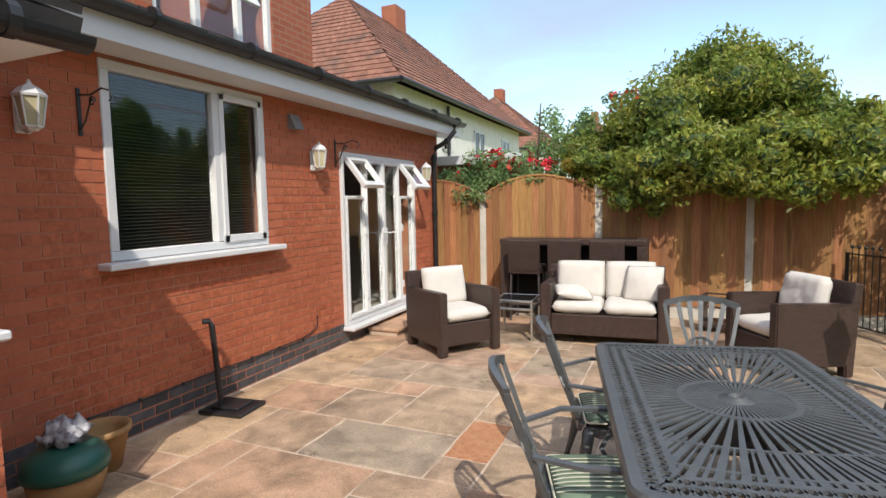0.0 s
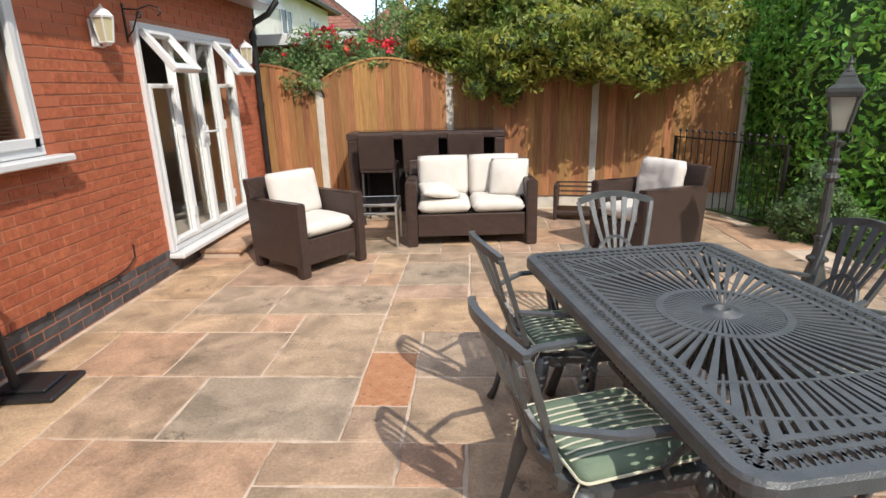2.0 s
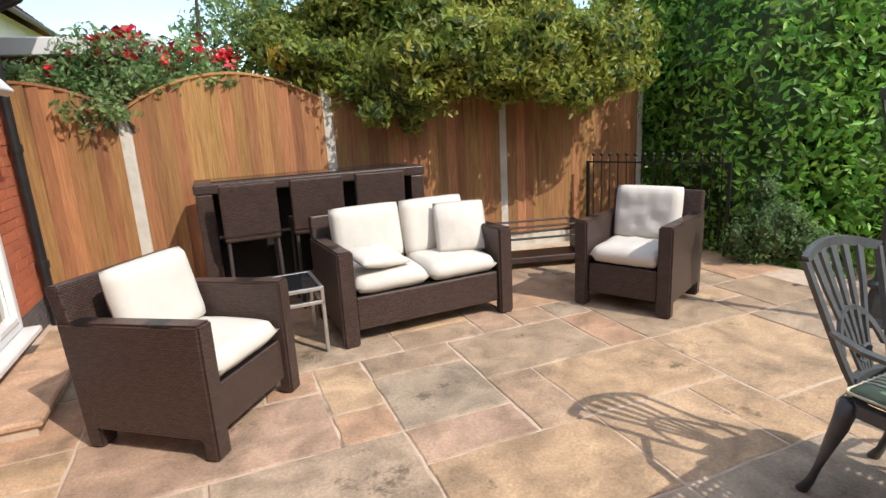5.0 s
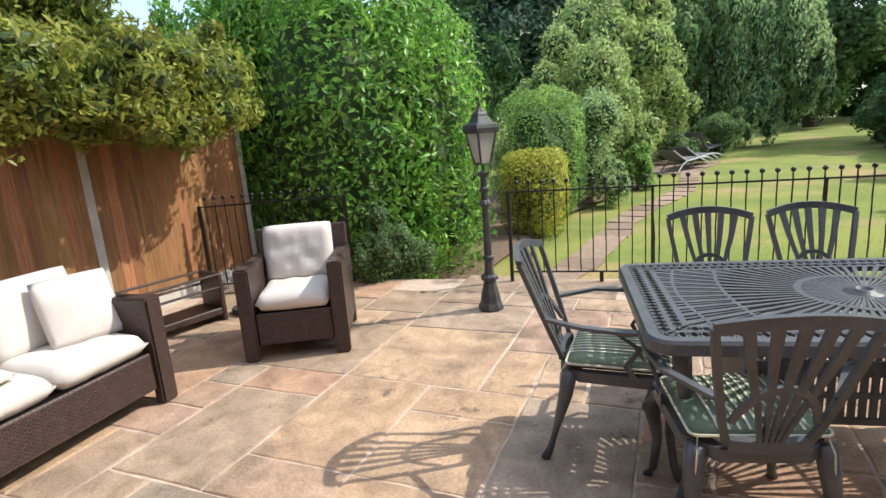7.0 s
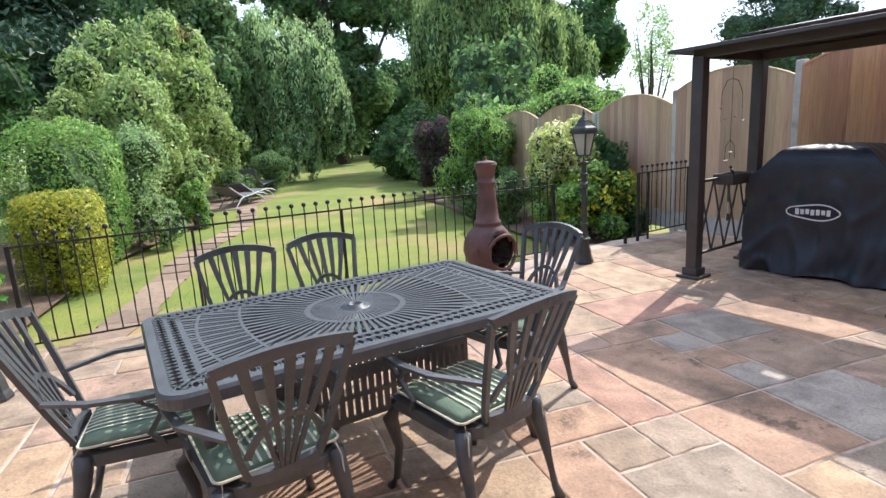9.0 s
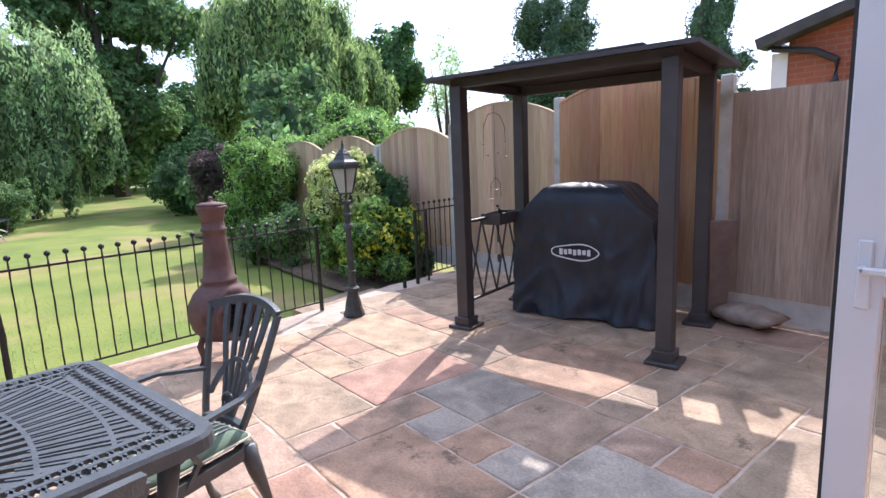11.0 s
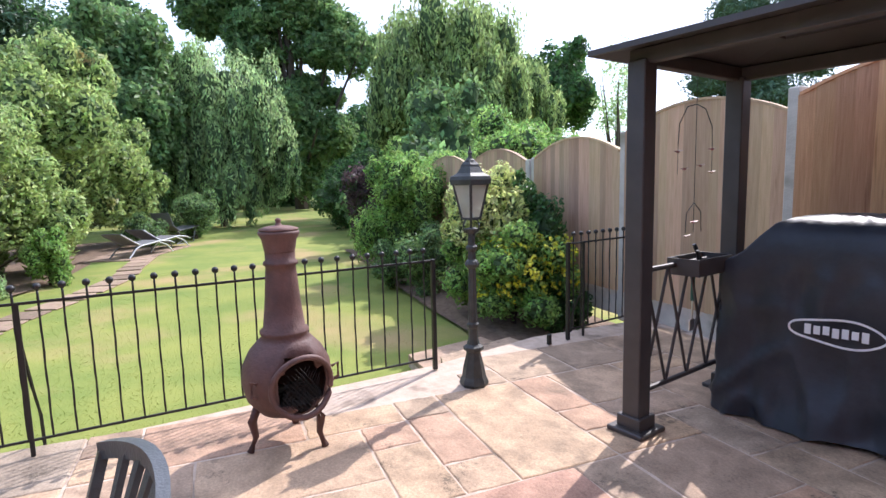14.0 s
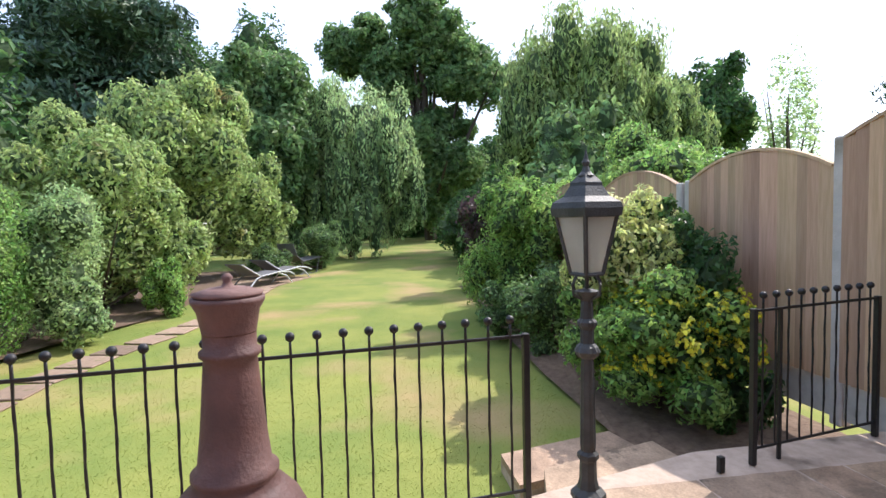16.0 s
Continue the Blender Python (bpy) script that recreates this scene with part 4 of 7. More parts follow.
arch_fence("fence", "pale timber fence panels further down the garden", -3.66, [12.8, 10.95, 9.05, 7.2], [1.72, 1.72, 1.72], [M_FENCEN] * 3, [0.2, 0.2, 0.2], face=1, z0=-0.1)


# ---- black iron railings ----
def railing(name, label, p0, p1, h, n, z0=0.0, ball=True, stays=()):
    a, b = Vector((*p0, 0)), Vector((*p1, 0))
    d = b - a
    ln = d.length
    ob = thing(name, label, "railing", (a.x, a.y, z0), math.degrees(math.atan2(d.y, d.x)), "iron railings round the patio")
    bm = bmesh.new()
    box(bm, 0, -0.006, h - 0.016, ln, 0.006, h, 0.002)
    part("top_rail", bm, M_IRON, ob)
    bm = bmesh.new()
    box(bm, 0, -0.006, 0.085, ln, 0.006, 0.10, 0.002)
    part("bottom_rail", bm, M_IRON, ob)
    for x in (0.0, ln):
        bm = bmesh.new()
        box(bm, x - 0.016, -0.016, 0.0, x + 0.016, 0.016, h + 0.004, 0.003)
        part("end_post", bm, M_IRON, ob)
    bmb = bmesh.new()
    tw = []
    for k in range(13):
        tw.append((0.0014 * math.cos(k * 1.7), 0.0014 * math.sin(k * 1.7), 0.09 + (h - 0.03) * k / 12))
    tube(bmb, tw, [0.0068 if k % 2 else 0.0055 for k in range(13)], 6)
    if ball:
        bmesh.ops.create_uvsphere(bmb, u_segments=10, v_segments=7, radius=0.021, matrix=Matrix.Translation((0, 0, h + 0.075)))
        tube(bmb, [(0, 0, h - 0.01), (0, 0, h + 0.06)], 0.0065, 6)
    first = None
    for k in range(n):
        x = ln * (k + 0.7) / (n + 0.4)
        if first is None:
            first = part("bar", bmb, M_IRON, ob, "twisted bar with a ball finial", True)
        else:
            c = new("bar", first.data)
            c.parent = ob
            tagged(c, "twisted bar with a ball finial")
        (first if k == 0 else c).matrix_basis = Matrix.Translation((x, 0, 0))
    for x, side in stays:
        bm = bmesh.new()
        tube(bm, [(x, 0, h * 0.75), (x + 0.02, side * 0.05, h * 0.45), (x + 0.03, side * 0.16, h * 0.2), (x + 0.03, side * 0.18, -0.02)], 0.010, 6)
        box(bm, x - 0.011, -0.009, 0, x + 0.011, 0.009, h, 0.002)
        part("stay", bm, M_IRON, ob)
        bm = bmesh.new()
        box(bm, x - 0.45, -0.016, 0.0, x - 0.415, 0.016, 0.09, 0.003)
        part("foot", bm, M_IRON, ob)
    return ob


railing("railing", "black iron railing with ball finials before the lawn", (3.87, 3.88), (4.52, -1.15), 0.86, 45, stays=((2.55, 1), (1.25, 1)))
railing("railing", "short black iron railing beside the new timber fence", (4.72, -2.52), (4.92, -3.52), 0.88, 10, stays=((0.2, 1),))
railing("railing", "black iron railing beside the laurel hedge", (3.02, 6.80), (3.66, 5.52), 0.90, 15)

# steps down to the lawn
def step(label, pts, z0, z1):
    ob = thing("garden_step", label, "step", (pts[0][0], pts[0][1], z0), 0, "steps down to the lawn")
    for c, d, g, m in ((z0, z1 - 0.05, 0.0, M_JOINT), (z1 - 0.05, z1, 0.02, M_SLAB)):
        bm = bmesh.new()
        lo = [bm.verts.new((x - pts[0][0], y - pts[0][1], c - z0)) for x, y in pts]
        hi = [bm.verts.new((x - pts[0][0], y - pts[0][1], d - z0)) for x, y in pts]
        bm.faces.new(lo[::-1])
        bm.faces.new(hi)
        for i in range(len(pts)):
            j = (i + 1) % len(pts)
            bm.faces.new((lo[i], lo[j], hi[j], hi[i]))
        part("tread" if g else "riser", bm, m, ob)


step("sandstone step down from the patio", [(4.64, -1.3), (5.15, -1.45), (5.40, -2.3), (4.96, -2.36)], -0.34, -0.12)
step("lowest sandstone step onto the lawn", [(5.17, -1.30), (5.62, -1.30), (5.85, -2.2), (5.42, -2.3)], -0.36, -0.22)

# ---- rattan seats ----
def seat_unit(name, label, category, at, rz, W, D, H, arm=0.12, arm_h=0.655, seats=1, seed=0, group=""):
    """A boxy rattan seat facing -y: body, two arms, a raked back, cushions of its own."""
    ob = thing(name, label, category, at, rz, group)
    bm = bmesh.new()
    box(bm, -W / 2 + arm, 0.03, 0.10, W / 2 - arm, D - 0.12, 0.33, 0.012)
    part("seat_base", bm, M_RATTAN, ob)
    for s in (-1, 1):
        bm = bmesh.new()
        x0, x1 = (-W / 2, -W / 2 + arm) if s < 0 else (W / 2 - arm, W / 2)
        # side panel: straight front, top falling a little to the back
        prof = [(0.0, 0.0), (0.075, 0.0), (0.075, 0.10), (D - 0.09, 0.10), (D - 0.09, 0.0), (D - 0.01, 0.0), (D + 0.03, arm_h - 0.02), (0.0, arm_h)]
        a = [bm.verts.new((x0, y, z)) for y, z in prof]
        b = [bm.verts.new((x1, y, z)) for y, z in prof]
        bm.faces.new(a[::-1])
        bm.faces.new(b)
        for i in range(len(prof)):
            j = (i + 1) % len(prof)
            bm.faces.new((a[i], a[j], b[j], b[i]))
        bmesh.ops.recalc_face_normals(bm, faces=bm.faces[:])
        bmesh.ops.bevel(bm, geom=bm.edges[:], offset=0.012, segments=2, affect="EDGES")
        part("arm", bm, M_RATTAN, ob)
    bm = bmesh.new()
    rake = Matrix.Translation((0, D - 0.10, 0.12)) @ Matrix.Rotation(radians(-9), 4, "X")
    box(bm, -W / 2 + 0.012, -0.02, 0.0, W / 2 - 0.012, 0.06, H - 0.10, 0.014, m=rake, seg=2)
    part("backrest", bm, M_RATTAN, ob)
    cw = (W - 2 * arm) / seats
    wm = ob.matrix_basis
    for k in range(seats):
        cx = -W / 2 + arm + cw * (k + 0.5)
        bm = bmesh.new()
        pillow(bm, cw - 0.004, D - 0.17, 0.135, Matrix.Identity(4), 0.12, 14, 12, seed + k, 0.010)
        c = link("seat_cushion", bm, M_CUSH, True)
        c.matrix_basis = wm @ pose(cx, 0.012 + (D - 0.17) / 2, 0.402, 1.5, 0, 0)
        tagged(c, "cream canvas seat cushion on a rattan seat", "cushion", "cream cushions")
        bm = bmesh.new()
        pillow(bm, cw - 0.002, 0.43, 0.14, Matrix.Identity(4), 0.16, 14, 12, seed + 9 + k, 0.022 if seats == 1 and seed == 5 else 0.008)
        c = link("back_cushion", bm, M_CUSH, True)
        c.matrix_basis = wm @ pose(cx, D - 0.205, 0.645, 78, 0, 0)
        tagged(c, "cream canvas back cushion leaning on a rattan backrest", "cushion", "cream cushions")
    return ob


sofa = seat_unit("rattan_sofa", "two-seat dark brown rattan sofa on stone paving", "sofa", (0.525, 5.19, 0), 3.6, 1.31, 0.74, 0.78, arm=0.11, seats=2, seed=1)
seat_unit("rattan_armchair", "dark brown rattan armchair turned towards the table", "armchair", (-0.69, 4.49, 0), 53, 0.74, 0.74, 0.80, arm=0.10, seed=3, group="rattan armchairs")
seat_unit("rattan_armchair", "dark brown rattan armchair beside the hedge", "armchair", (1.84, 4.84, 0), -62, 0.72, 0.72, 0.80, arm=0.10, seed=5, group="rattan armchairs")
for x, y, z, ang, sz, lab in ((0.19, 5.38, 0.545, (12, 8, 20), (0.40, 0.30, 0.15), "cream scatter cushion lying flat on the sofa"), (0.91, 5.55, 0.64, (66, 0, -12), (0.40, 0.40, 0.13), "cream scatter cushion propped against the sofa back")):
    bm = bmesh.new()
    pillow(bm, *sz, Matrix.Identity(4), 0.8, 12, 12, 4, 0.012)
    c = link("scatter_cushion", bm, M_CUSH, True)
    c.matrix_basis = pose(x, y, z, *ang)
    tagged(c, lab, "cushion")

# side table
stb = thing("side_table", "square side table with smoked glass and pale metal frame", "table", (-0.45, 5.39, 0), 2)
for x, y in ((-0.21, -0.21), (0.21, -0.21), (0.21, 0.21), (-0.21, 0.21)):
    bm = bmesh.new()
    box(bm, x - 0.012, y - 0.012, 0, x + 0.012, y + 0.012, 0.44, 0.003)
    part("leg", bm, M_CHROME, stb)
for z, m_ in ((0.44, M_CHROME), (0.35, M_CHROME)):
    bm = bmesh.new()
    for q in ((-0.222, -0.222, 0.222, -0.198), (-0.222, 0.198, 0.222, 0.222), (-0.222, -0.198, -0.198, 0.198), (0.198, -0.198, 0.222, 0.198)):
        box(bm, q[0], q[1], z - 0.012, q[2], q[3], z + 0.012, 0.003)
    part("frame", bm, m_, stb)
bm = bmesh.new()
box(bm, -0.197, -0.197, 0.442, 0.197, 0.197, 0.450, 0.002)
part("tabletop", bm, M_SMOKE, stb, "smoked glass top")

# bar table and stools
bt = thing("bar_table", "long brown rattan bar table against the fence", "table", (-0.01, 6.53, 0))
bm = bmesh.new()
box(bm, -0.93, -0.24, 0.98, 0.93, 0.24, 1.06, 0.014, seg=2)
part("tabletop", bm, M_RATTAN, bt)
bm = bmesh.new()
box(bm, -0.80, -0.16, 1.061, 0.80, 0.16, 1.068, 0.002)
part("glass_inlay", bm, M_SMOKE, bt, "dark glass inlay")
for x in (-0.86, 0.86):
    bm = bmesh.new()
    box(bm, x - 0.06, -0.235, 0, x + 0.06, 0.235, 0.98, 0.012, seg=2)
    part("end_panel", bm, M_RATTAN, bt)
bm = bmesh.new()
box(bm, -0.80, 0.10, 0.05, 0.80, 0.13, 0.97)
part("back_panel", bm, M_SOOT, bt, "dark back panel")


def bar_stool(x, y):
    ob = thing("bar_stool", "tall brown rattan bar stool tucked under the bar table", "stool", (x, y, 0), 0, "rattan bar stools")
    bm = bmesh.new()
    box(bm, -0.205, -0.05, 0.62, 0.205, 0.34, 0.72, 0.014, seg=2)
    part("seat", bm, M_RATTAN, ob)
    bm = bmesh.new()
    box(bm, -0.205, -0.03, 0.0, 0.205, 0.02, 0.40, 0.014, m=Matrix.Translation((0, -0.03, 0.66)) @ Matrix.Rotation(radians(5), 4, "X"), seg=2)
    part("backrest", bm, M_RATTAN, ob)
    for a in (-0.18, 0.18):
        for b in (-0.02, 0.31):
            bm = bmesh.new()
            tube(bm, [(a * 1.05, b, 0), (a, b, 0.63)], 0.014, 8)
            part("leg", bm, M_PERG, ob)
    for z, b in ((0.22, -0.02), (0.22, 0.31)):
        bm = bmesh.new()
        tube(bm, [(-0.19, b, z), (0.19, b, z)], 0.010, 8)
        part("footrest", bm, M_PERG, ob)
    return ob


for x in (-0.60, -0.09, 0.42):
    bar_stool(x + 0.04, 6.17)

# low rattan plant stand
ps = thing("plant_stand", "empty low brown rattan trough stand by the fence", "plant stand", (1.98, 6.28, 0), -14)
bm = bmesh.new()
box(bm, -0.46, -0.15, 0.06, 0.46, 0.15, 0.12, 0.01)
part("shelf", bm, M_RATTAN, ps)
for s in (-1, 1):
    bm = bmesh.new()
    box(bm, s * 0.46 - 0.02, -0.16, 0.0, s * 0.46 + 0.02, 0.16, 0.42, 0.01)
    part("end_panel", bm, M_RATTAN, ps)
    for z in (0.30, 0.41):
        bm = bmesh.new()
        tube(bm, [(-0.46, s * 0.145, z), (0.46, s * 0.145, z)], 0.011, 8)
        part("rail", bm, M_RATTAN, ps)

# garden hose left in a coil
bm = bmesh.new()
tube(bm, [((0.15 + 0.012 * math.sin(a * 0.7)) * math.cos(a), (0.12 + 0.01 * math.cos(a * 0.9)) * math.sin(a), 0.012 + 0.0045 * a / 2) for a in np.linspace(0, 20, 90)], 0.011, 6)
hs = link("garden_hose", bm, M_RUBBER, True)
hs.matrix_basis = pose(2.62, 5.98, 0, 0, 0, 20)
tagged(hs, "dark rubber garden hose lying in a loose coil", "hose")

# ---- cast table ----
TA = 11.0
TC = (1.465, 1.785)
tb = thing("garden_table", "rectangular dark cast aluminium table with pierced sunburst top", "table", (*TC, 0), TA)
TL, TW, TH = 1.72, 1.03, 0.735
HX, HY = TW / 2, TL / 2


def rounded(hx, hy, r, z, n=6):
    out = []
    for cx, cy, a0 in ((hx - r, hy - r, 0), (-hx + r, hy - r, 90), (-hx + r, -hy + r, 180), (hx - r, -hy + r, 270)):
        for k in range(n + 1):
            a = radians(a0 + 90 * k / n)
            out.append((cx + r * math.cos(a), cy + r * math.sin(a), z))
    return out


def loop_band(bm, loops, close=True):
    vs = [[bm.verts.new(p) for p in lp] for lp in loops]
    n = len(vs[0])
    for q, w in zip(vs, vs[1:] + ([vs[0]] if close else [])):
        for k in range(n):
            bm.faces.new((q[k], q[(k + 1) % n], w[(k + 1) % n], w[k]))


bm = bmesh.new()
loop_band(bm, [rounded(HX - 0.045, HY - 0.045, 0.05, TH), rounded(HX - 0.008, HY - 0.008, 0.085, TH), rounded(HX, HY, 0.09, TH - 0.012), rounded(HX, HY, 0.09, TH - 0.05), rounded(HX - 0.012, HY - 0.012, 0.08, TH - 0.055), rounded(HX - 0.02, HY - 0.02, 0.075, TH - 0.02), rounded(HX - 0.045, HY - 0.045, 0.05, TH - 0.014)])
bmesh.ops.recalc_face_normals(bm, faces=bm.faces[:])
part("rim", bm, M_ALU, tb)
# pierced plate: strips left between slots
bm = bmesh.new()
Z0, Z1 = TH - 0.012, TH - 0.001


def bar2(ax, ay, bx, by, w0, w1=None, z1=None):
    w1 = w0 if w1 is None else w1
    d = Vector((bx - ax, by - ay, 0))
    if d.length < 1e-4:
        return
    s = Vector((-d.y, d.x, 0)).normalized()
    zt = z1 or Z1
    q = []
    for z in (Z0, zt):
        for p, w in ((Vector((ax, ay, z)), w0), (Vector((bx, by, z)), w1)):
            q += [bm.verts.new(p + s * w / 2), bm.verts.new(p - s * w / 2)]
    for f in ((0, 1, 3, 2), (4, 6, 7, 5), (0, 4, 5, 1), (2, 3, 7, 6), (0, 2, 6, 4), (1, 5, 7, 3)):
        bm.faces.new([q[k] for k in f])


IX, IY = HX - 0.145, HY - 0.145
for hx, hy, w in ((IX, IY, 0.022), (HX - 0.095, HY - 0.095, 0.016)):
    for a, b in (((-hx, -hy), (hx, -hy)), ((hx, -hy), (hx, hy)), ((hx, hy), (-hx, hy)), ((-hx, hy), (-hx, -hy))):
        bar2(*a, *b, w, z1=Z1 + 0.001)
# border lattice between the two frames and the rim
for o0, o1 in ((0.045, 0.095), (0.095, 0.145)):
    for axis in (0, 1):
        h0 = (HY if axis else HX) - (o0 + o1) / 2
        half = (HX if axis else HY) - o0 + (0.0 if o0 < 0.05 else 0.0)
        n = int(2 * half / 0.036)
        for s in (-1, 1):
            for k in range(n):
                u = -half + 2 * half * (k + 0.5) / n
                lo, hi = s * (h0 - (o1 - o0) / 2), s * (h0 + (o1 - o0) / 2)
                for du in (-0.010, 0.010):
                    if axis:
                        bar2(u - du, lo, u + du, hi, 0.010)
                    else:
                        bar2(lo, u - du, hi, u + du, 0.010)


def to_edge(a, hx, hy):
    c, s = math.cos(a), math.sin(a)
    t = min(hx / abs(c) if abs(c) > 1e-6 else 9, hy / abs(s) if abs(s) > 1e-6 else 9)
    return c * t, s * t, t


NR = 64
for k in range(NR):
    a = 2 * math.pi * (k + 0.5) / NR
    ex, ey, t = to_edge(a, IX, IY)
    c, s = math.cos(a), math.sin(a)
    bar2(c * 0.05, s * 0.05, c * 0.22, s * 0.22, 0.005, 0.013)
    bar2(c * 0.22, s * 0.22, ex, ey, 0.012, min(0.030, 0.46 * t * 2 * math.pi / NR))
    if t > 0.5:
        a2 = 2 * math.pi * (k + 1.0) / NR
        ex, ey, t2 = to_edge(a2, IX, IY)
        bar2(math.cos(a2) * 0.5, math.sin(a2) * 0.5, ex, ey, 0.006, 0.015)
for r0, r1 in ((0.0, 0.055), (0.205, 0.232)):
    n = 48
    for k in range(n):
        a, b = 2 * math.pi * k / n, 2 * math.pi * (k + 1) / n
        rm = (r0 + r1) / 2
        if r0:
            bar2(rm * math.cos(a), rm * math.sin(a), rm * math.cos(b), rm * math.sin(b), r1 - r0, z1=Z1 + 0.001)
for yy in (0.44, 0.62):
    for s in (-1, 1):
        pts = [(IX * (j / 8 - 1), s * (yy + 0.05 * (1 - (j / 8 - 1) ** 2))) for j in range(17)]
        for p, q in zip(pts, pts[1:]):
            if abs(p[1]) < IY and abs(q[1]) < IY:
                bar2(*p, *q, 0.013, z1=Z1 + 0.0005)
part("tabletop", bm, M_ALU, tb, "pierced sunburst top")
bm = bmesh.new()
lathe(bm, [(0.028, TH - 0.03), (0.075, TH - 0.012), (0.07, TH), (0.038, TH + 0.003), (0.036, TH + 0.012), (0.026, TH + 0.012), (0.024, TH - 0.03)], 24)
part("parasol_ring", bm, M_ALU, tb, "raised parasol hole ring", True)
for sx in (-1, 1):
    for sy in (-1, 1):
        bm = bmesh.new()
        tube(bm, [(sx * (HX - 0.10), sy * (HY - 0.12), TH - 0.05), (sx * (HX - 0.12), sy * (HY - 0.14), 0.5), (sx * (HX - 0.17), sy * (HY - 0.19), 0.25), (sx * (HX - 0.12), sy * (HY - 0.13), 0.0)], [0.034, 0.026, 0.020, 0.028], 10)
        part("leg", bm, M_ALU, tb, smooth=True)
for s in (-1, 1):
    bm = bmesh.new()
    y = 0.0
    box(bm, s * 0.20 - 0.008, -0.46, 0.50, s * 0.20 + 0.008, 0.46, 0.535)
    box(bm, s * 0.20 - 0.008, -0.46, 0.285, s * 0.20 + 0.008, 0.46, 0.31)
    box(bm, s * 0.20 - 0.008, -0.46, 0.39, s * 0.20 + 0.008, 0.46, 0.41)
    panel = part("base_panel", bm, M_ALU, tb, "pierced under-table panel")
    for k in range(27):
        yy = -0.46 + 0.92 * k / 26
        if s < 0 and k == 0:
            bm = bmesh.new()
            box(bm, -0.007, -0.011, 0.29, 0.007, 0.011, 0.53)
            pbar = part("bar", bm, M_ALU, panel)
            o = pbar
        else:
            o = new("bar", pbar.data)
            o.parent = panel
        o.matrix_basis = Matrix.Translation((s * 0.20, yy, 0))
for y in (-0.46, 0.46):
    bm = bmesh.new()
    box(bm, -0.20, y - 0.01, 0.29, 0.20, y + 0.01, 0.53)
    tube(bm, [(0, y, 0.5), (0, y * 1.45, 0.7)], 0.018, 8)
    part("stretcher", bm, M_ALU, tb)


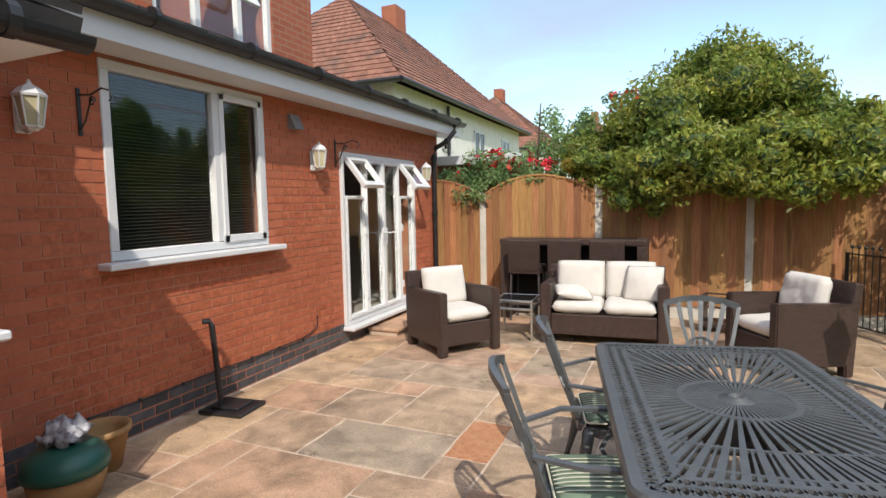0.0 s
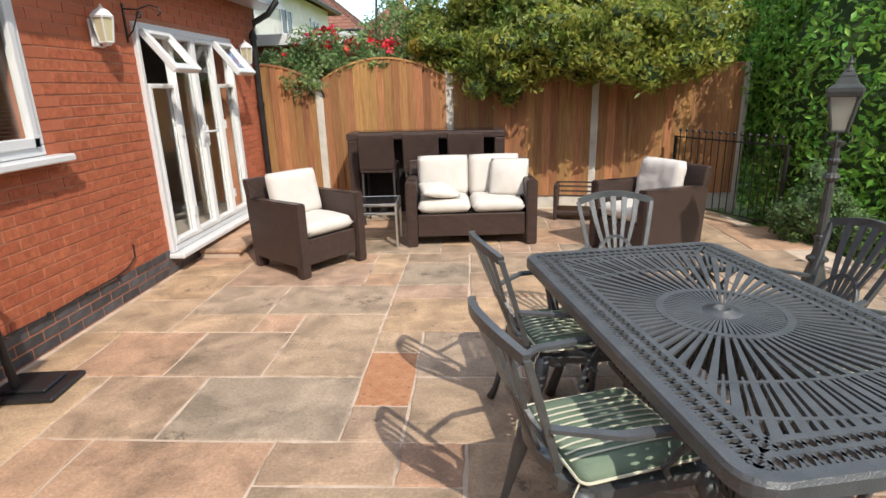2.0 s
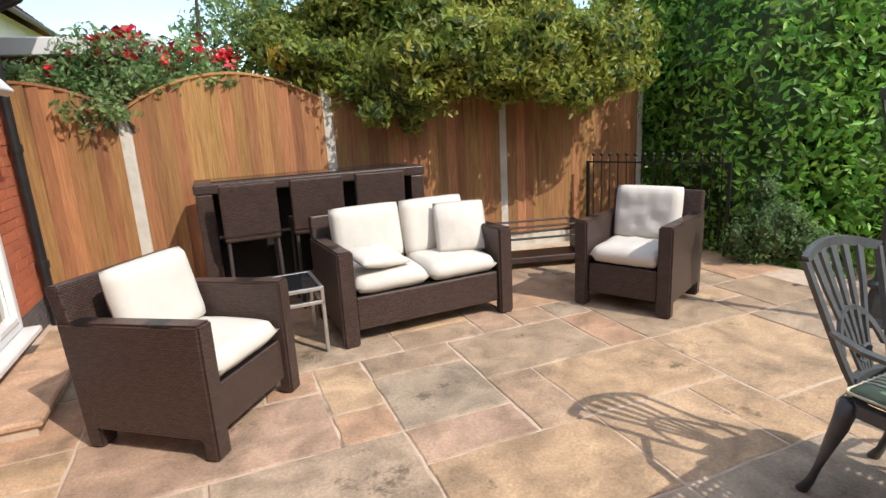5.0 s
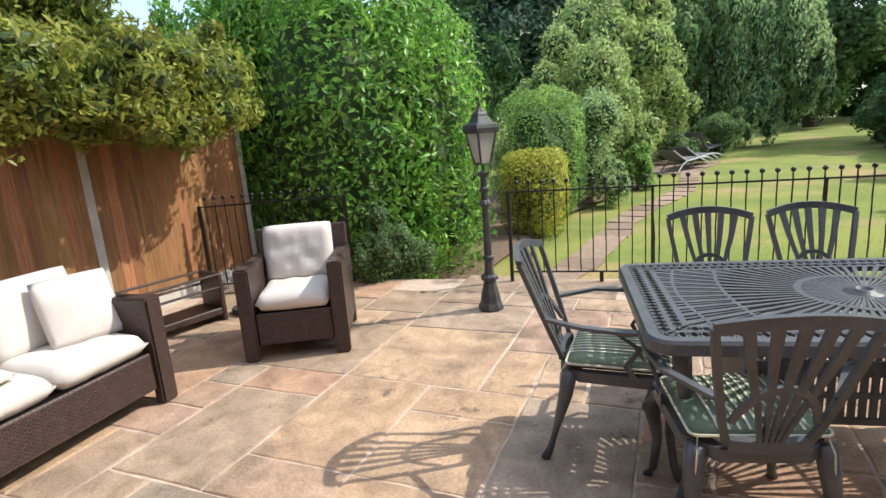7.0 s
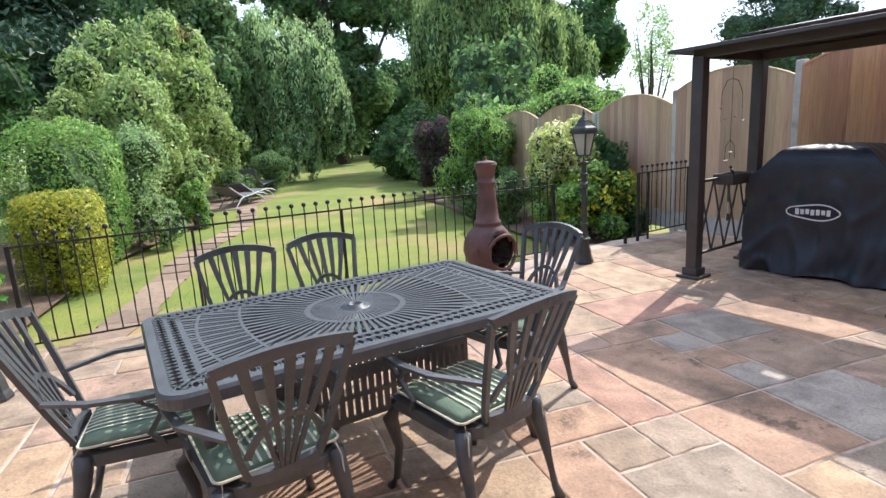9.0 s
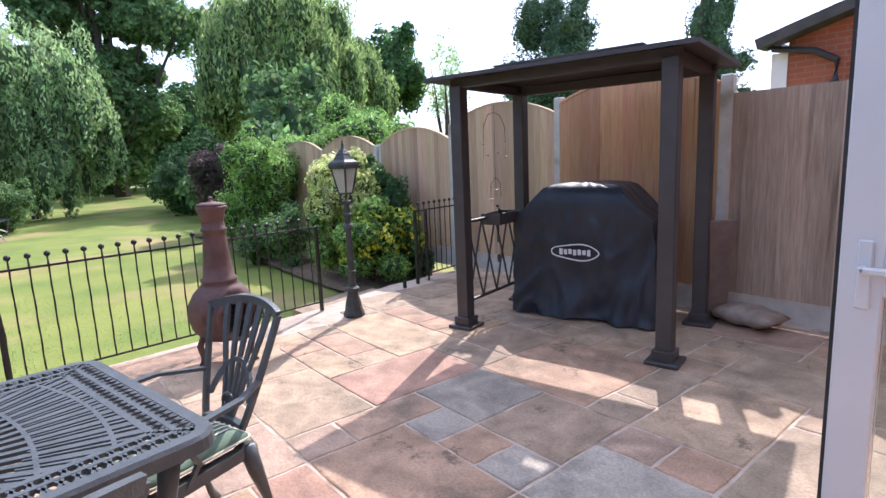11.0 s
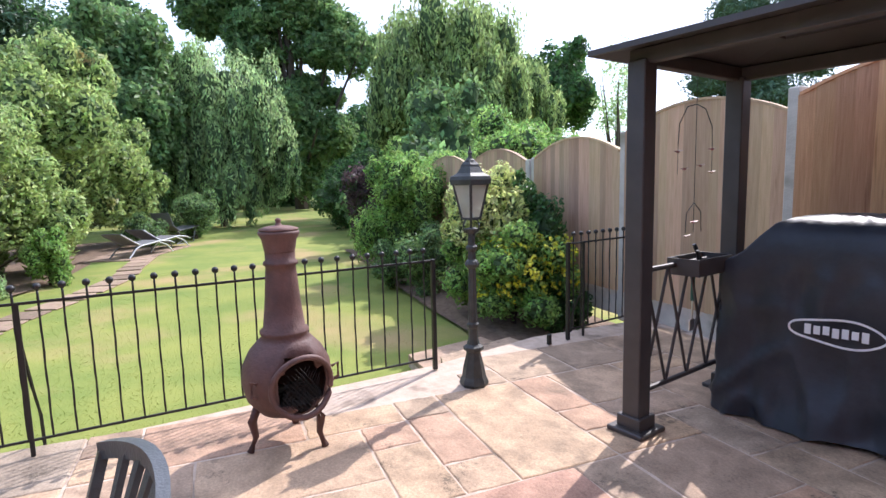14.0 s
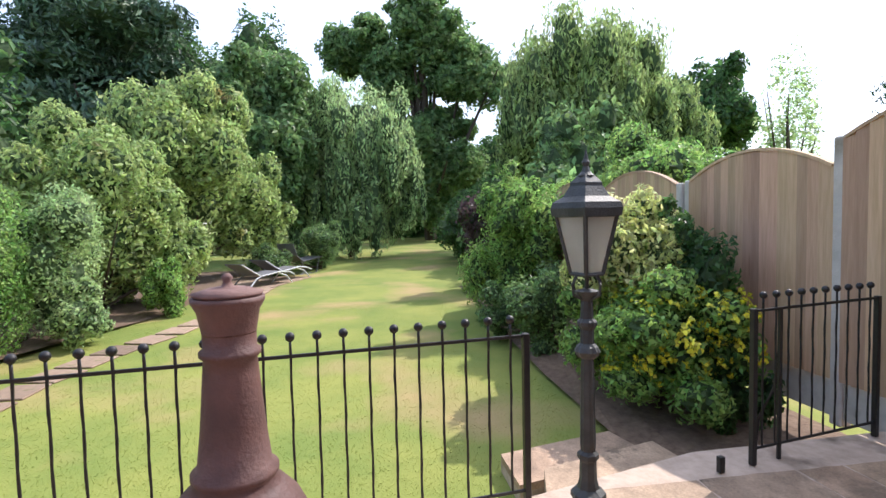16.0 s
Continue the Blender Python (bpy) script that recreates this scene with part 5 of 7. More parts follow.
# ---- cast chairs ----
def cast_chair(at, rz):
    ob = thing("garden_chair", "dark grey-green cast aluminium chair with fan-slat back", "chair", at, rz, "cast chairs round the table")
    # faces +y; back at y = -0.24
    SH = 0.43
    bm = bmesh.new()
    rim = [(-0.235, 0.22), (-0.12, 0.255), (0.12, 0.255), (0.235, 0.22), (0.225, -0.14), (0.13, -0.23), (-0.13, -0.23), (-0.225, -0.14)]
    loop_band(bm, [[(x, y, SH) for x, y in rim], [(x, y, SH - 0.045) for x, y in rim], [(x * 0.86, y * 0.86, SH - 0.045) for x, y in rim], [(x * 0.86, y * 0.86, SH) for x, y in rim]])
    bmesh.ops.recalc_face_normals(bm, faces=bm.faces[:])
    part("seat", bm, M_ALU, ob)
    for k in range(9):
        x = -0.19 + 0.38 * k / 8
        bm = bmesh.new()
        box(bm, x - 0.010, -0.19, SH - 0.014, x + 0.010, 0.22, SH - 0.003)
        part("seat_slat", bm, M_ALU, ob)

    def back_pt(u, v):
        # u -1..1 across, v 0..1 up
        w = 0.115 + 0.095 * v ** 0.8
        z = SH + 0.02 + 0.47 * v - 0.035 * v * u * u * 1.0
        y = -0.225 - 0.15 * v - 0.05 * (1 - u * u) * (0.35 + 0.65 * v)
        return Vector((u * w, y, z))

    bm = bmesh.new()
    outline = [back_pt(-1, k / 10) for k in range(11)] + [back_pt(-1 + 2 * k / 12, 1) for k in range(1, 13)] + [back_pt(1, 1 - k / 10) for k in range(1, 11)]
    flat(bm, outline[:11], 0.022, 0.022, (0, 1, 0))
    flat(bm, outline[10:23], 0.024, 0.036, (0, 1, 0))
    flat(bm, outline[22:], 0.022, 0.022, (0, 1, 0))
    flat(bm, [back_pt(-1 + 2 * k / 8, 0) for k in range(9)], 0.03, 0.04, (0, 1, 0))
    part("back_frame", bm, M_ALU, ob)
    for k in range(5):
        u = -0.64 + 1.28 * k / 4
        bm = bmesh.new()
        p = [back_pt(u * 0.35, 0.0), back_pt(u * 0.62, 0.35), back_pt(u * 0.9, 0.7), back_pt(u, 0.99)]
        vs = []
        for q, w in zip(p, (0.012, 0.016, 0.025, 0.033)):
            vs.append([bm.verts.new(q + Vector((sx * w / 2, sy * 0.007, 0))) for sx, sy in ((-1, -1), (1, -1), (1, 1), (-1, 1))])
        for a, b in zip(vs, vs[1:]):
            for j in range(4):
                bm.faces.new((a[j], a[(j + 1) % 4], b[(j + 1) % 4], b[j]))
        part("slat", bm, M_ALU, ob)
    bm = bmesh.new()
    flat(bm, [back_pt(-0.85 + 1.7 * k / 12, 0.50 - 0.42 * abs(-0.85 + 1.7 * k / 12) ** 2.2) for k in range(13)], 0.016, 0.02, (0, 1, 0))
    tube(bm, [back_pt(0, 0.06) + Vector((0.035 * math.cos(a), -0.004, 0.05 + 0.035 * math.sin(a))) for a in np.linspace(0, 2 * math.pi, 13)], 0.007, 6, False)
    part("back_arch", bm, M_ALU, ob)
    for s in (-1, 1):
        bm = bmesh.new()
        b0 = back_pt(s, 0.42)
        pts = [b0, (s * 0.27, -0.12, SH + 0.215), (s * 0.285, 0.05, SH + 0.21), (s * 0.275, 0.20, SH + 0.215), (s * 0.25, 0.245, SH + 0.19)]
        flat(bm, pts, 0.034, 0.014, (1, 0.15 * s, 0))
        part("arm", bm, M_ALU, ob)
        bm = bmesh.new()
        flat(bm, [(s * 0.275, 0.17, SH + 0.205), (s * 0.262, 0.10, SH + 0.13), (s * 0.24, 0.05, SH + 0.05), (s * 0.228, 0.09, SH - 0.02)], 0.020, 0.014, (0, 1, 0))
        flat(bm, [(s * 0.283, 0.02, SH + 0.205), (s * 0.27, 0.09, SH + 0.15), (s * 0.25, 0.12, SH + 0.09)], 0.016, 0.012, (0, 1, 0))
        part("arm_support", bm, M_ALU, ob)
        bm = bmesh.new()
        tube(bm, [(s * 0.205, 0.205, SH - 0.01), (s * 0.235, 0.235, SH - 0.10), (s * 0.215, 0.215, 0.20), (s * 0.225, 0.235, 0.05), (s * 0.24, 0.26, 0.0)], [0.036, 0.034, 0.020, 0.016, 0.022], 10)
        part("leg", bm, M_ALU, ob, smooth=True)
        bm = bmesh.new()
        tube(bm, [(s * 0.19, -0.18, SH - 0.01), (s * 0.205, -0.20, SH - 0.12), (s * 0.21, -0.23, 0.20), (s * 0.215, -0.27, 0.05), (s * 0.22, -0.295, 0.0)], [0.034, 0.030, 0.020, 0.016, 0.022], 10)
        part("leg", bm, M_ALU, ob, smooth=True)
    return ob


def chair_pad(m):
    ob = thing("chair_pad", "sage green seat pad with cream stripes", "cushion", (0, 0, 0), 0, "striped chair pads")
    bm = bmesh.new()
    pillow(bm, 0.43, 0.42, 0.055, Matrix.Identity(4), 0.25, 12, 12, 2, 0.006)
    part("cover", bm, M_GREENC, ob, smooth=True)
    for k in range(9):
        x = -0.125 + 0.25 * k / 8
        bm = bmesh.new()
        n = 10
        for sgn in (1,):
            rows_ = []
            for j in range(n + 1):
                y = -0.20 + 0.40 * j / n
                u, v = x / 0.215, y / 0.21
                e = max(0.0, (1 - abs(u) ** 6) * (1 - abs(v) ** 6)) ** 0.35
                z = 0.0275 * (0.75 + 0.25 * (1 - u * u) * (1 - v * v)) * e + 0.0055
                rows_.append([bm.verts.new((x - 0.0045, y, z)), bm.verts.new((x + 0.0045, y, z))])
            for a, b in zip(rows_, rows_[1:]):
                bm.faces.new((a[0], a[1], b[1], b[0]))
        part("stripe", bm, M_STRIPE, ob)
    bm = bmesh.new()
    loop = rounded(0.212, 0.207, 0.03, 0.0)
    tube(bm, loop + loop[:1], 0.005, 6, False)
    part("piping", bm, M_STRIPE, ob, "cream piping")
    for s in (-1, 1):
        bm = bmesh.new()
        tube(bm, [(s * 0.19, -0.20, 0.0), (s * 0.20, -0.23, -0.05), (s * 0.205, -0.235, -0.17), (s * 0.195, -0.24, -0.26)], 0.003, 5)
        part("tie", bm, M_STRIPE, ob, "cream cord tie")
    ob.matrix_basis = m
    return ob


TM = pose(*TC, 0, 0, 0, TA)
SPOTS = [(-0.40, 0.55, -86), (-0.55, -0.24, -82), (0.09, 0.90, 170), (0.52, 0.37, 85), (0.54, -0.17, 90), (0.05, -0.93, 8)]
first = pad = None
for x, y, a in SPOTS:
    m = TM @ pose(x, y, 0, 0, 0, a)
    if first is None:
        first = cast_chair((0, 0, 0), 0)
        first.matrix_basis = m
        pad = chair_pad(m @ pose(0, 0.01, 0.458))
    else:
        copy_thing(first, m)
        copy_thing(pad, m @ pose(0, 0.01, 0.458))


# ---- lamp posts ----
def lamp_post(at, rz, label):
    ob = thing("lamp_post", label, "lamp post", at, rz, "garden lamp posts")
    ob.scale = (0.95, 0.95, 0.93)
    bm = bmesh.new()
    lathe(bm, [(0.10, 0.0), (0.105, 0.02), (0.095, 0.05), (0.085, 0.07), (0.075, 0.14), (0.052, 0.24), (0.05, 0.26), (0.072, 0.275), (0.072, 0.30), (0.045, 0.32), (0.036, 0.36), (0.034, 0.44), (0.044, 0.455), (0.044, 0.475), (0.03, 0.49)], 24, flute=0.05, nf=8)
    part("base", bm, M_LAMP, ob, smooth=False)
    bm = bmesh.new()
    lathe(bm, [(0.030, 0.48), (0.034, 0.52), (0.028, 0.86), (0.026, 0.90), (0.045, 0.915), (0.055, 0.935), (0.045, 0.955), (0.030, 0.97), (0.028, 1.03), (0.042, 1.05), (0.042, 1.065), (0.028, 1.08), (0.024, 1.16), (0.04, 1.18), (0.05, 1.20), (0.018, 1.21)], 24, flute=0.06, nf=10)
    part("column", bm, M_LAMP, ob)
    bm = bmesh.new()
    for a in (0, 90, 180, 270):
        c, s = math.cos(radians(a)), math.sin(radians(a))
        tube(bm, [(0.02 * c, 0.02 * s, 1.16), (0.075 * c, 0.075 * s, 1.19), (0.08 * c, 0.08 * s, 1.235), (0.055 * c, 0.055 * s, 1.27)], 0.006, 6)
    tube(bm, [(0, 0, 1.20), (0, 0, 1.28)], 0.009, 8)
    part("cradle", bm, M_LAMP, ob)
    # lantern: four sides, wider at the top
    b0, b1, z0, z1 = 0.046, 0.088, 1.275, 1.53
    bm = bmesh.new()
    cor = [(-1, -1), (1, -1), (1, 1), (-1, 1)]
    for sx, sy in cor:
        tube(bm, [(sx * b0, sy * b0, z0), (sx * b1, sy * b1, z1)], 0.010, 6)
    for b, z in ((b0, z0), (b1, z1)):
        for (ax, ay), (bx, by) in zip(cor, cor[1:] + cor[:1]):
            tube(bm, [(ax * b, ay * b, z), (bx * b, by * b, z)], 0.010, 6)
    part("lantern_frame", bm, M_LAMP, ob)
    for (ax, ay), (bx, by) in zip(cor, cor[1:] + cor[:1]):
        bm = bmesh.new()
        q = [bm.verts.new(p) for p in ((ax * b0, ay * b0, z0), (bx * b0, by * b0, z0), (bx * b1, by * b1, z1), (ax * b1, ay * b1, z1))]
        bm.faces.new(q)
        bmesh.ops.solidify(bm, geom=bm.faces[:], thickness=0.004)
        part("pane", bm, M_LGLASS, ob)
    bm = bmesh.new()
    lathe(bm, [(0.022, 1.285), (0.026, 1.30), (0.026, 1.33), (0.012, 1.335), (0.022, 1.36), (0.03, 1.39), (0.022, 1.425), (0.0, 1.435)], 12)
    part("bulb", bm, M_FROST, ob, "pale frosted bulb", True)
    bm = bmesh.new()
    def ring(b, z):
        return [(sx * b, sy * b, z) for sx, sy in cor]
    loop_band(bm, [ring(b1 + 0.014, 1.525), ring(b1 + 0.018, 1.56), ring(b1 + 0.012, 1.585), ring(0.068, 1.61), ring(0.048, 1.655), ring(0.046, 1.67), ring(0.032, 1.69), ring(0.012, 1.72), ring(0.012, 1.526)], False)
    lathe(bm, [(0.03, 1.685), (0.034, 1.70), (0.02, 1.715), (0.012, 1.74), (0.018, 1.755), (0.010, 1.77), (0.004, 1.80), (0.0, 1.815)], 12)
    part("lantern_roof", bm, M_LAMP, ob)
    return ob


M_LGLASS = mat("frosted_lantern_pane", (0.74, 0.75, 0.70), (0.84, 0.84, 0.79), rough=0.3, scale=6, translucent=0.65)
lamp_post((3.06, 3.835, 0), 53, "weathered grey iron lamp post beside the laurel hedge")
lamp_post((4.11, -1.285, 0), 20, "weathered grey iron lamp post at the garden steps")

# ---- chimenea ----
ch = thing("chimenea", "rusty brown cast iron chimenea on three legs", "chimenea", (3.79, 0.03, 0), 0)
ch.scale = (0.985, 0.985, 0.985)
bm = bmesh.new()
prof = [(0.05, 0.16), (0.16, 0.20), (0.225, 0.28), (0.25, 0.38), (0.24, 0.47), (0.20, 0.55), (0.15, 0.605), (0.125, 0.63), (0.135, 0.645), (0.135, 0.66), (0.115, 0.675), (0.10, 0.80), (0.085, 0.98), (0.082, 1.02), (0.094, 1.03), (0.094, 1.045), (0.082, 1.055), (0.082, 1.10), (0.095, 1.17), (0.112, 1.20), (0.112, 1.215), (0.09, 1.215), (0.07, 1.1)]
sides = 40
rings = []
mouth = radians(196)
for r, z in prof:
    rings.append([bm.verts.new((r * math.cos(2 * math.pi * k / sides), r * math.sin(2 * math.pi * k / sides), z)) for k in range(sides)])
for i, (q, w) in enumerate(zip(rings, rings[1:])):
    zm = (prof[i][1] + prof[i + 1][1]) / 2
    for k in range(sides):
        a = 2 * math.pi * (k + 0.5) / sides
        da = (a - mouth + math.pi) % (2 * math.pi) - math.pi
        if (da * 0.25 / 0.168) ** 2 + ((zm - 0.38) / 0.155) ** 2 < 1:
            continue
        bm.faces.new((q[k], q[(k + 1) % sides], w[(k + 1) % sides], w[k]))
body = part("body", bm, M_CHIM, ch, smooth=True)
so = body.modifiers.new("wall", "SOLIDIFY")
so.thickness, so.offset = 0.012, -1
mc, ms_ = math.cos(mouth), math.sin(mouth)
bm = bmesh.new()
pts = []
for k in range(29):
    a = 2 * math.pi * k / 28
    da = 0.178 * math.cos(a) / 0.25
    zz = 0.38 + 0.165 * math.sin(a)
    rr = 0.262 - 0.9 * (zz - 0.38) ** 2
    pts.append((rr * math.cos(mouth + da), rr * math.sin(mouth + da), zz))
tube(bm, pts, 0.017, 8, False)
part("mouth_rim", bm, M_CHIM, ch, smooth=True)
bm = bmesh.new()
for k in range(-7, 8):
    for sl in (-1, 1):
        p = []
        for j in range(9):
            zz = 0.25 + 0.24 * j / 8
            u = k * 0.026 + sl * 0.022 * (zz - 0.25) / 0.026
            if (u / 0.15) ** 2 + ((zz - 0.37) / 0.13) ** 2 < 1:
                da = u / 0.25
                p.append((0.225 * math.cos(mouth + da), 0.225 * math.sin(mouth + da), zz))
        if len(p) > 1:
            tube(bm, p, 0.0022, 4)
part("mesh_screen", bm, M_SOOT, ch, "sooty wire spark screen")
bm = bmesh.new()
lathe(bm, [(0.0, 0.255), (0.17, 0.26), (0.19, 0.27), (0.0, 0.275)], 20)
for k in range(7):
    a = random.Random(k).uniform(0, 3)
    log = bmesh.new()
    tube(log, [(-0.12 * math.cos(a), -0.12 * math.sin(a), 0.285 + 0.005 * k), (0.12 * math.cos(a), 0.12 * math.sin(a), 0.29 + 0.006 * k)], 0.014, 6)
    part("log", log, M_SOOT, ch, "charred log")
part("ash_bed", bm, M_SOOT, ch, "grey ash bed")
for k in range(3):
    a = mouth + radians(30 + 120 * k)
    c, s = math.cos(a), math.sin(a)
    bm = bmesh.new()
    tube(bm, [(0.17 * c, 0.17 * s, 0.27), (0.215 * c, 0.215 * s, 0.17), (0.20 * c, 0.20 * s, 0.08), (0.235 * c, 0.235 * s, 0.0)], [0.028, 0.026, 0.018, 0.022], 8)
    part("leg", bm, M_CHIM, ch, smooth=True)
bm = bmesh.new()
lathe(bm, [(0.0, 1.217), (0.105, 1.217), (0.108, 1.228), (0.06, 1.242), (0.02, 1.246), (0.012, 1.262), (0.018, 1.275), (0.010, 1.286), (0.0, 1.288)], 28)
part("lid", bm, mat("pink_brown_lid", (0.16, 0.085, 0.07), (0.24, 0.14, 0.115), rough=0.75, scale=8, bump=0.3), ch, "lighter rust-pink chimney lid", True)
for s in (-1, 1):
    bm = bmesh.new()
    a = mouth + s * radians(62)
    tube(bm, [(0.25 * math.cos(a), 0.25 * math.sin(a), 0.42), (0.285 * math.cos(a), 0.285 * math.sin(a), 0.44), (0.285 * math.cos(a), 0.285 * math.sin(a), 0.36), (0.25 * math.cos(a), 0.25 * math.sin(a), 0.34)], 0.010, 6)
    part("handle", bm, M_CHIM, ch)

# ---- barbecue shelter ----
PG = pose(3.05, -1.80, 0, 0, 0, 13.6)
pg = thing("barbecue_shelter", "dark brown metal barbecue shelter on four square posts", "pergola", (0, 0, 0))
pg.matrix_basis = PG
PWID, PDEP, PHT = 1.68, 1.04, 2.05
for x, y in ((0, 0), (-PWID, 0), (-PWID, -PDEP), (0, -PDEP)):
    bm = bmesh.new()
    box(bm, x - 0.055, y - 0.055, 0.0, x + 0.055, y + 0.055, PHT, 0.006)
    post = part("post", bm, M_PERG, pg)
    bm = bmesh.new()
    box(bm, x - 0.115, y - 0.115, 0.0, x + 0.115, y + 0.115, 0.03, 0.006)
    vs = box(bm, x - 0.075, y - 0.075, 0.03, x + 0.075, y + 0.075, 0.10, 0.004)
    part("base_plate", bm, M_PERG, post)
for q in ((-PWID - 0.06, -0.03, 0.06, 0.03), (-PWID - 0.06, -PDEP - 0.03, 0.06, -PDEP + 0.03), (-0.03, -PDEP, 0.03, 0), (-PWID - 0.03, -PDEP, -PWID + 0.03, 0)):
    bm = bmesh.new()
    box(bm, q[0], q[1], PHT - 0.02, q[2], q[3], PHT + 0.06, 0.005)
    part("beam", bm, M_PERG, pg)
# shallow pitched canopy with a raised vent roof
bm = bmesh.new()
cx, cy = -PWID / 2, -PDEP / 2
o = 0.20
lo = [(-PWID - o, -PDEP - o), (o, -PDEP - o), (o, o), (-PWID - o, o)]
hi = [(cx - 0.45, cy - 0.22), (cx + 0.45, cy - 0.22), (cx + 0.45, cy + 0.22), (cx - 0.45, cy + 0.22)]
loop_band(bm, [[(x, y, PHT + 0.035) for x, y in lo], [(x, y, PHT + 0.065) for x, y in lo], [(x, y, PHT + 0.135) for x, y in hi], [(x, y, PHT + 0.12) for x, y in hi]])
bmesh.ops.recalc_face_normals(bm, faces=bm.faces[:])
part("canopy", bm, M_PERG, pg)
bm = bmesh.new()
h2 = [(cx - 0.6, cy - 0.36), (cx + 0.6, cy - 0.36), (cx + 0.6, cy + 0.36), (cx - 0.6, cy + 0.36)]
loop_band(bm, [[(x, y, PHT + 0.135) for x, y in h2], [(x, y, PHT + 0.147) for x, y in h2], [(cx + (x - cx) * 0.1, cy + (y - cy) * 0.1, PHT + 0.20) for x, y in h2]], False)
part("vent_canopy", bm, M_PERG, pg)
# trellis side with a shelf tray
for z in (0.22, 0.92):
    bm = bmesh.new()
    tube(bm, [(0, -0.05, z), (0, -PDEP + 0.05, z)], 0.016, 8)
    part("rail", bm, M_PERG, pg)
for k in range(4):
    y0, y1 = -0.06 - (PDEP - 0.12) * k / 4, -0.06 - (PDEP - 0.12) * (k + 1) / 4
    for q in (((0, y0, 0.22), (0, y1, 0.92)), ((0, y1, 0.22), (0, y0, 0.92))):
        bm = bmesh.new()
        tube(bm, q, 0.009, 6)
        part("brace", bm, M_PERG, pg)
tray = thing("shelf_tray", "small dark metal tray with barbecue tools on the trellis", "tray", (0, 0, 0))
tray.matrix_basis = PG @ pose(-0.05, -0.55, 0.86)
bm = bmesh.new()
box(bm, -0.10, -0.19, 0.0, 0.10, 0.19, 0.012)
for q in ((-0.10, -0.19, -0.088, 0.19), (0.088, -0.19, 0.10, 0.19), (-0.088, -0.19, 0.088, -0.178), (-0.088, 0.178, 0.088, 0.19)):
    box(bm, q[0], q[1], 0.012, q[2], q[3], 0.10)
part("box", bm, M_PERG, tray)
bm = bmesh.new()
tube(bm, [(0.0, -0.05, 0.02), (0.03, 0.02, 0.17)], 0.012, 6)
tube(bm, [(-0.04, 0.08, 0.02), (-0.06, 0.14, 0.15)], 0.010, 6)
part("tool_handle", bm, M_BLACKP, tray)
# hanging trowel
tw_ = thing("hanging_brush", "green handled tool hanging from the trellis", "garden tool", (0, 0, 0))
tw_.matrix_basis = PG @ pose(0.03, -0.62, 0.52)
bm = bmesh.new()
tube(bm, [(0, 0, 0.33), (0, 0, 0.14)], 0.013, 8)
part("handle", bm, M_TEAL, tw_)
bm = bmesh.new()
tube(bm, [(0, 0, 0.14), (0, 0, 0.0)], 0.005, 6)
box(bm, -0.004, -0.03, -0.05, 0.004, 0.03, 0.02)
part("blade", bm, M_CHROME, tw_)
# hanging mobile of wire birds
M_BIRD = mat("painted_bird_metal", (0.30, 0.12, 0.08), (0.42, 0.25, 0.16), rough=0.4, scale=30, vary=0.3, hue=0.04)
mo = thing("hanging_mobile", "wire garden mobile with small metal birds and beads", "ornament", (0, 0, 0))
mo.matrix_basis = PG @ pose(0.0, -0.55, 0)
bm = bmesh.new()
tube(bm, [(0, 0, PHT - 0.02), (0, 0, 1.1)], 0.002, 5)
for s in (-1, 1):
    tube(bm, [(0, 0, 1.86), (0, s * 0.10, 1.84), (0, s * 0.18, 1.74), (0, s * 0.19, 1.62)], 0.003, 5)
    tube(bm, [(0, s * 0.19, 1.62), (0, s * 0.19, 1.45)], 0.0015, 5)
    tube(bm, [(0, 0, 1.28), (0, s * 0.08, 1.22), (0, s * 0.09, 1.10)], 0.003, 5)
part("wire", bm, M_IRON, mo)
for y, z in ((-0.19, 1.60), (0.19, 1.58), (0.12, 1.48), (-0.06, 1.50), (0.0, 1.16), (0.08, 1.08), (-0.19, 1.46)):
    bm = bmesh.new()
    lathe(bm, [(0.0, z - 0.008), (0.009, z - 0.005), (0.011, z), (0.006, z + 0.006), (0.0, z + 0.010)], 8, at=(0, y))
    q = [bm.verts.new(p) for p in ((0, y - 0.055, z + 0.010), (0.018, y - 0.01, z), (0, y + 0.05, z + 0.004), (-0.018, y - 0.01, z + 0.004))]
    bm.faces.new(q)
    part("bird", bm, M_BIRD, mo, "painted metal bird")

# barbecue under its cover: a draped box with folds
bq = thing("barbecue_cover", "black weatherproof cover over a large gas barbecue", "barbecue", (2.55, -2.91, 0), 15)
bq.scale = (1.0, 1.0, 1.09)
bm = bmesh.new()


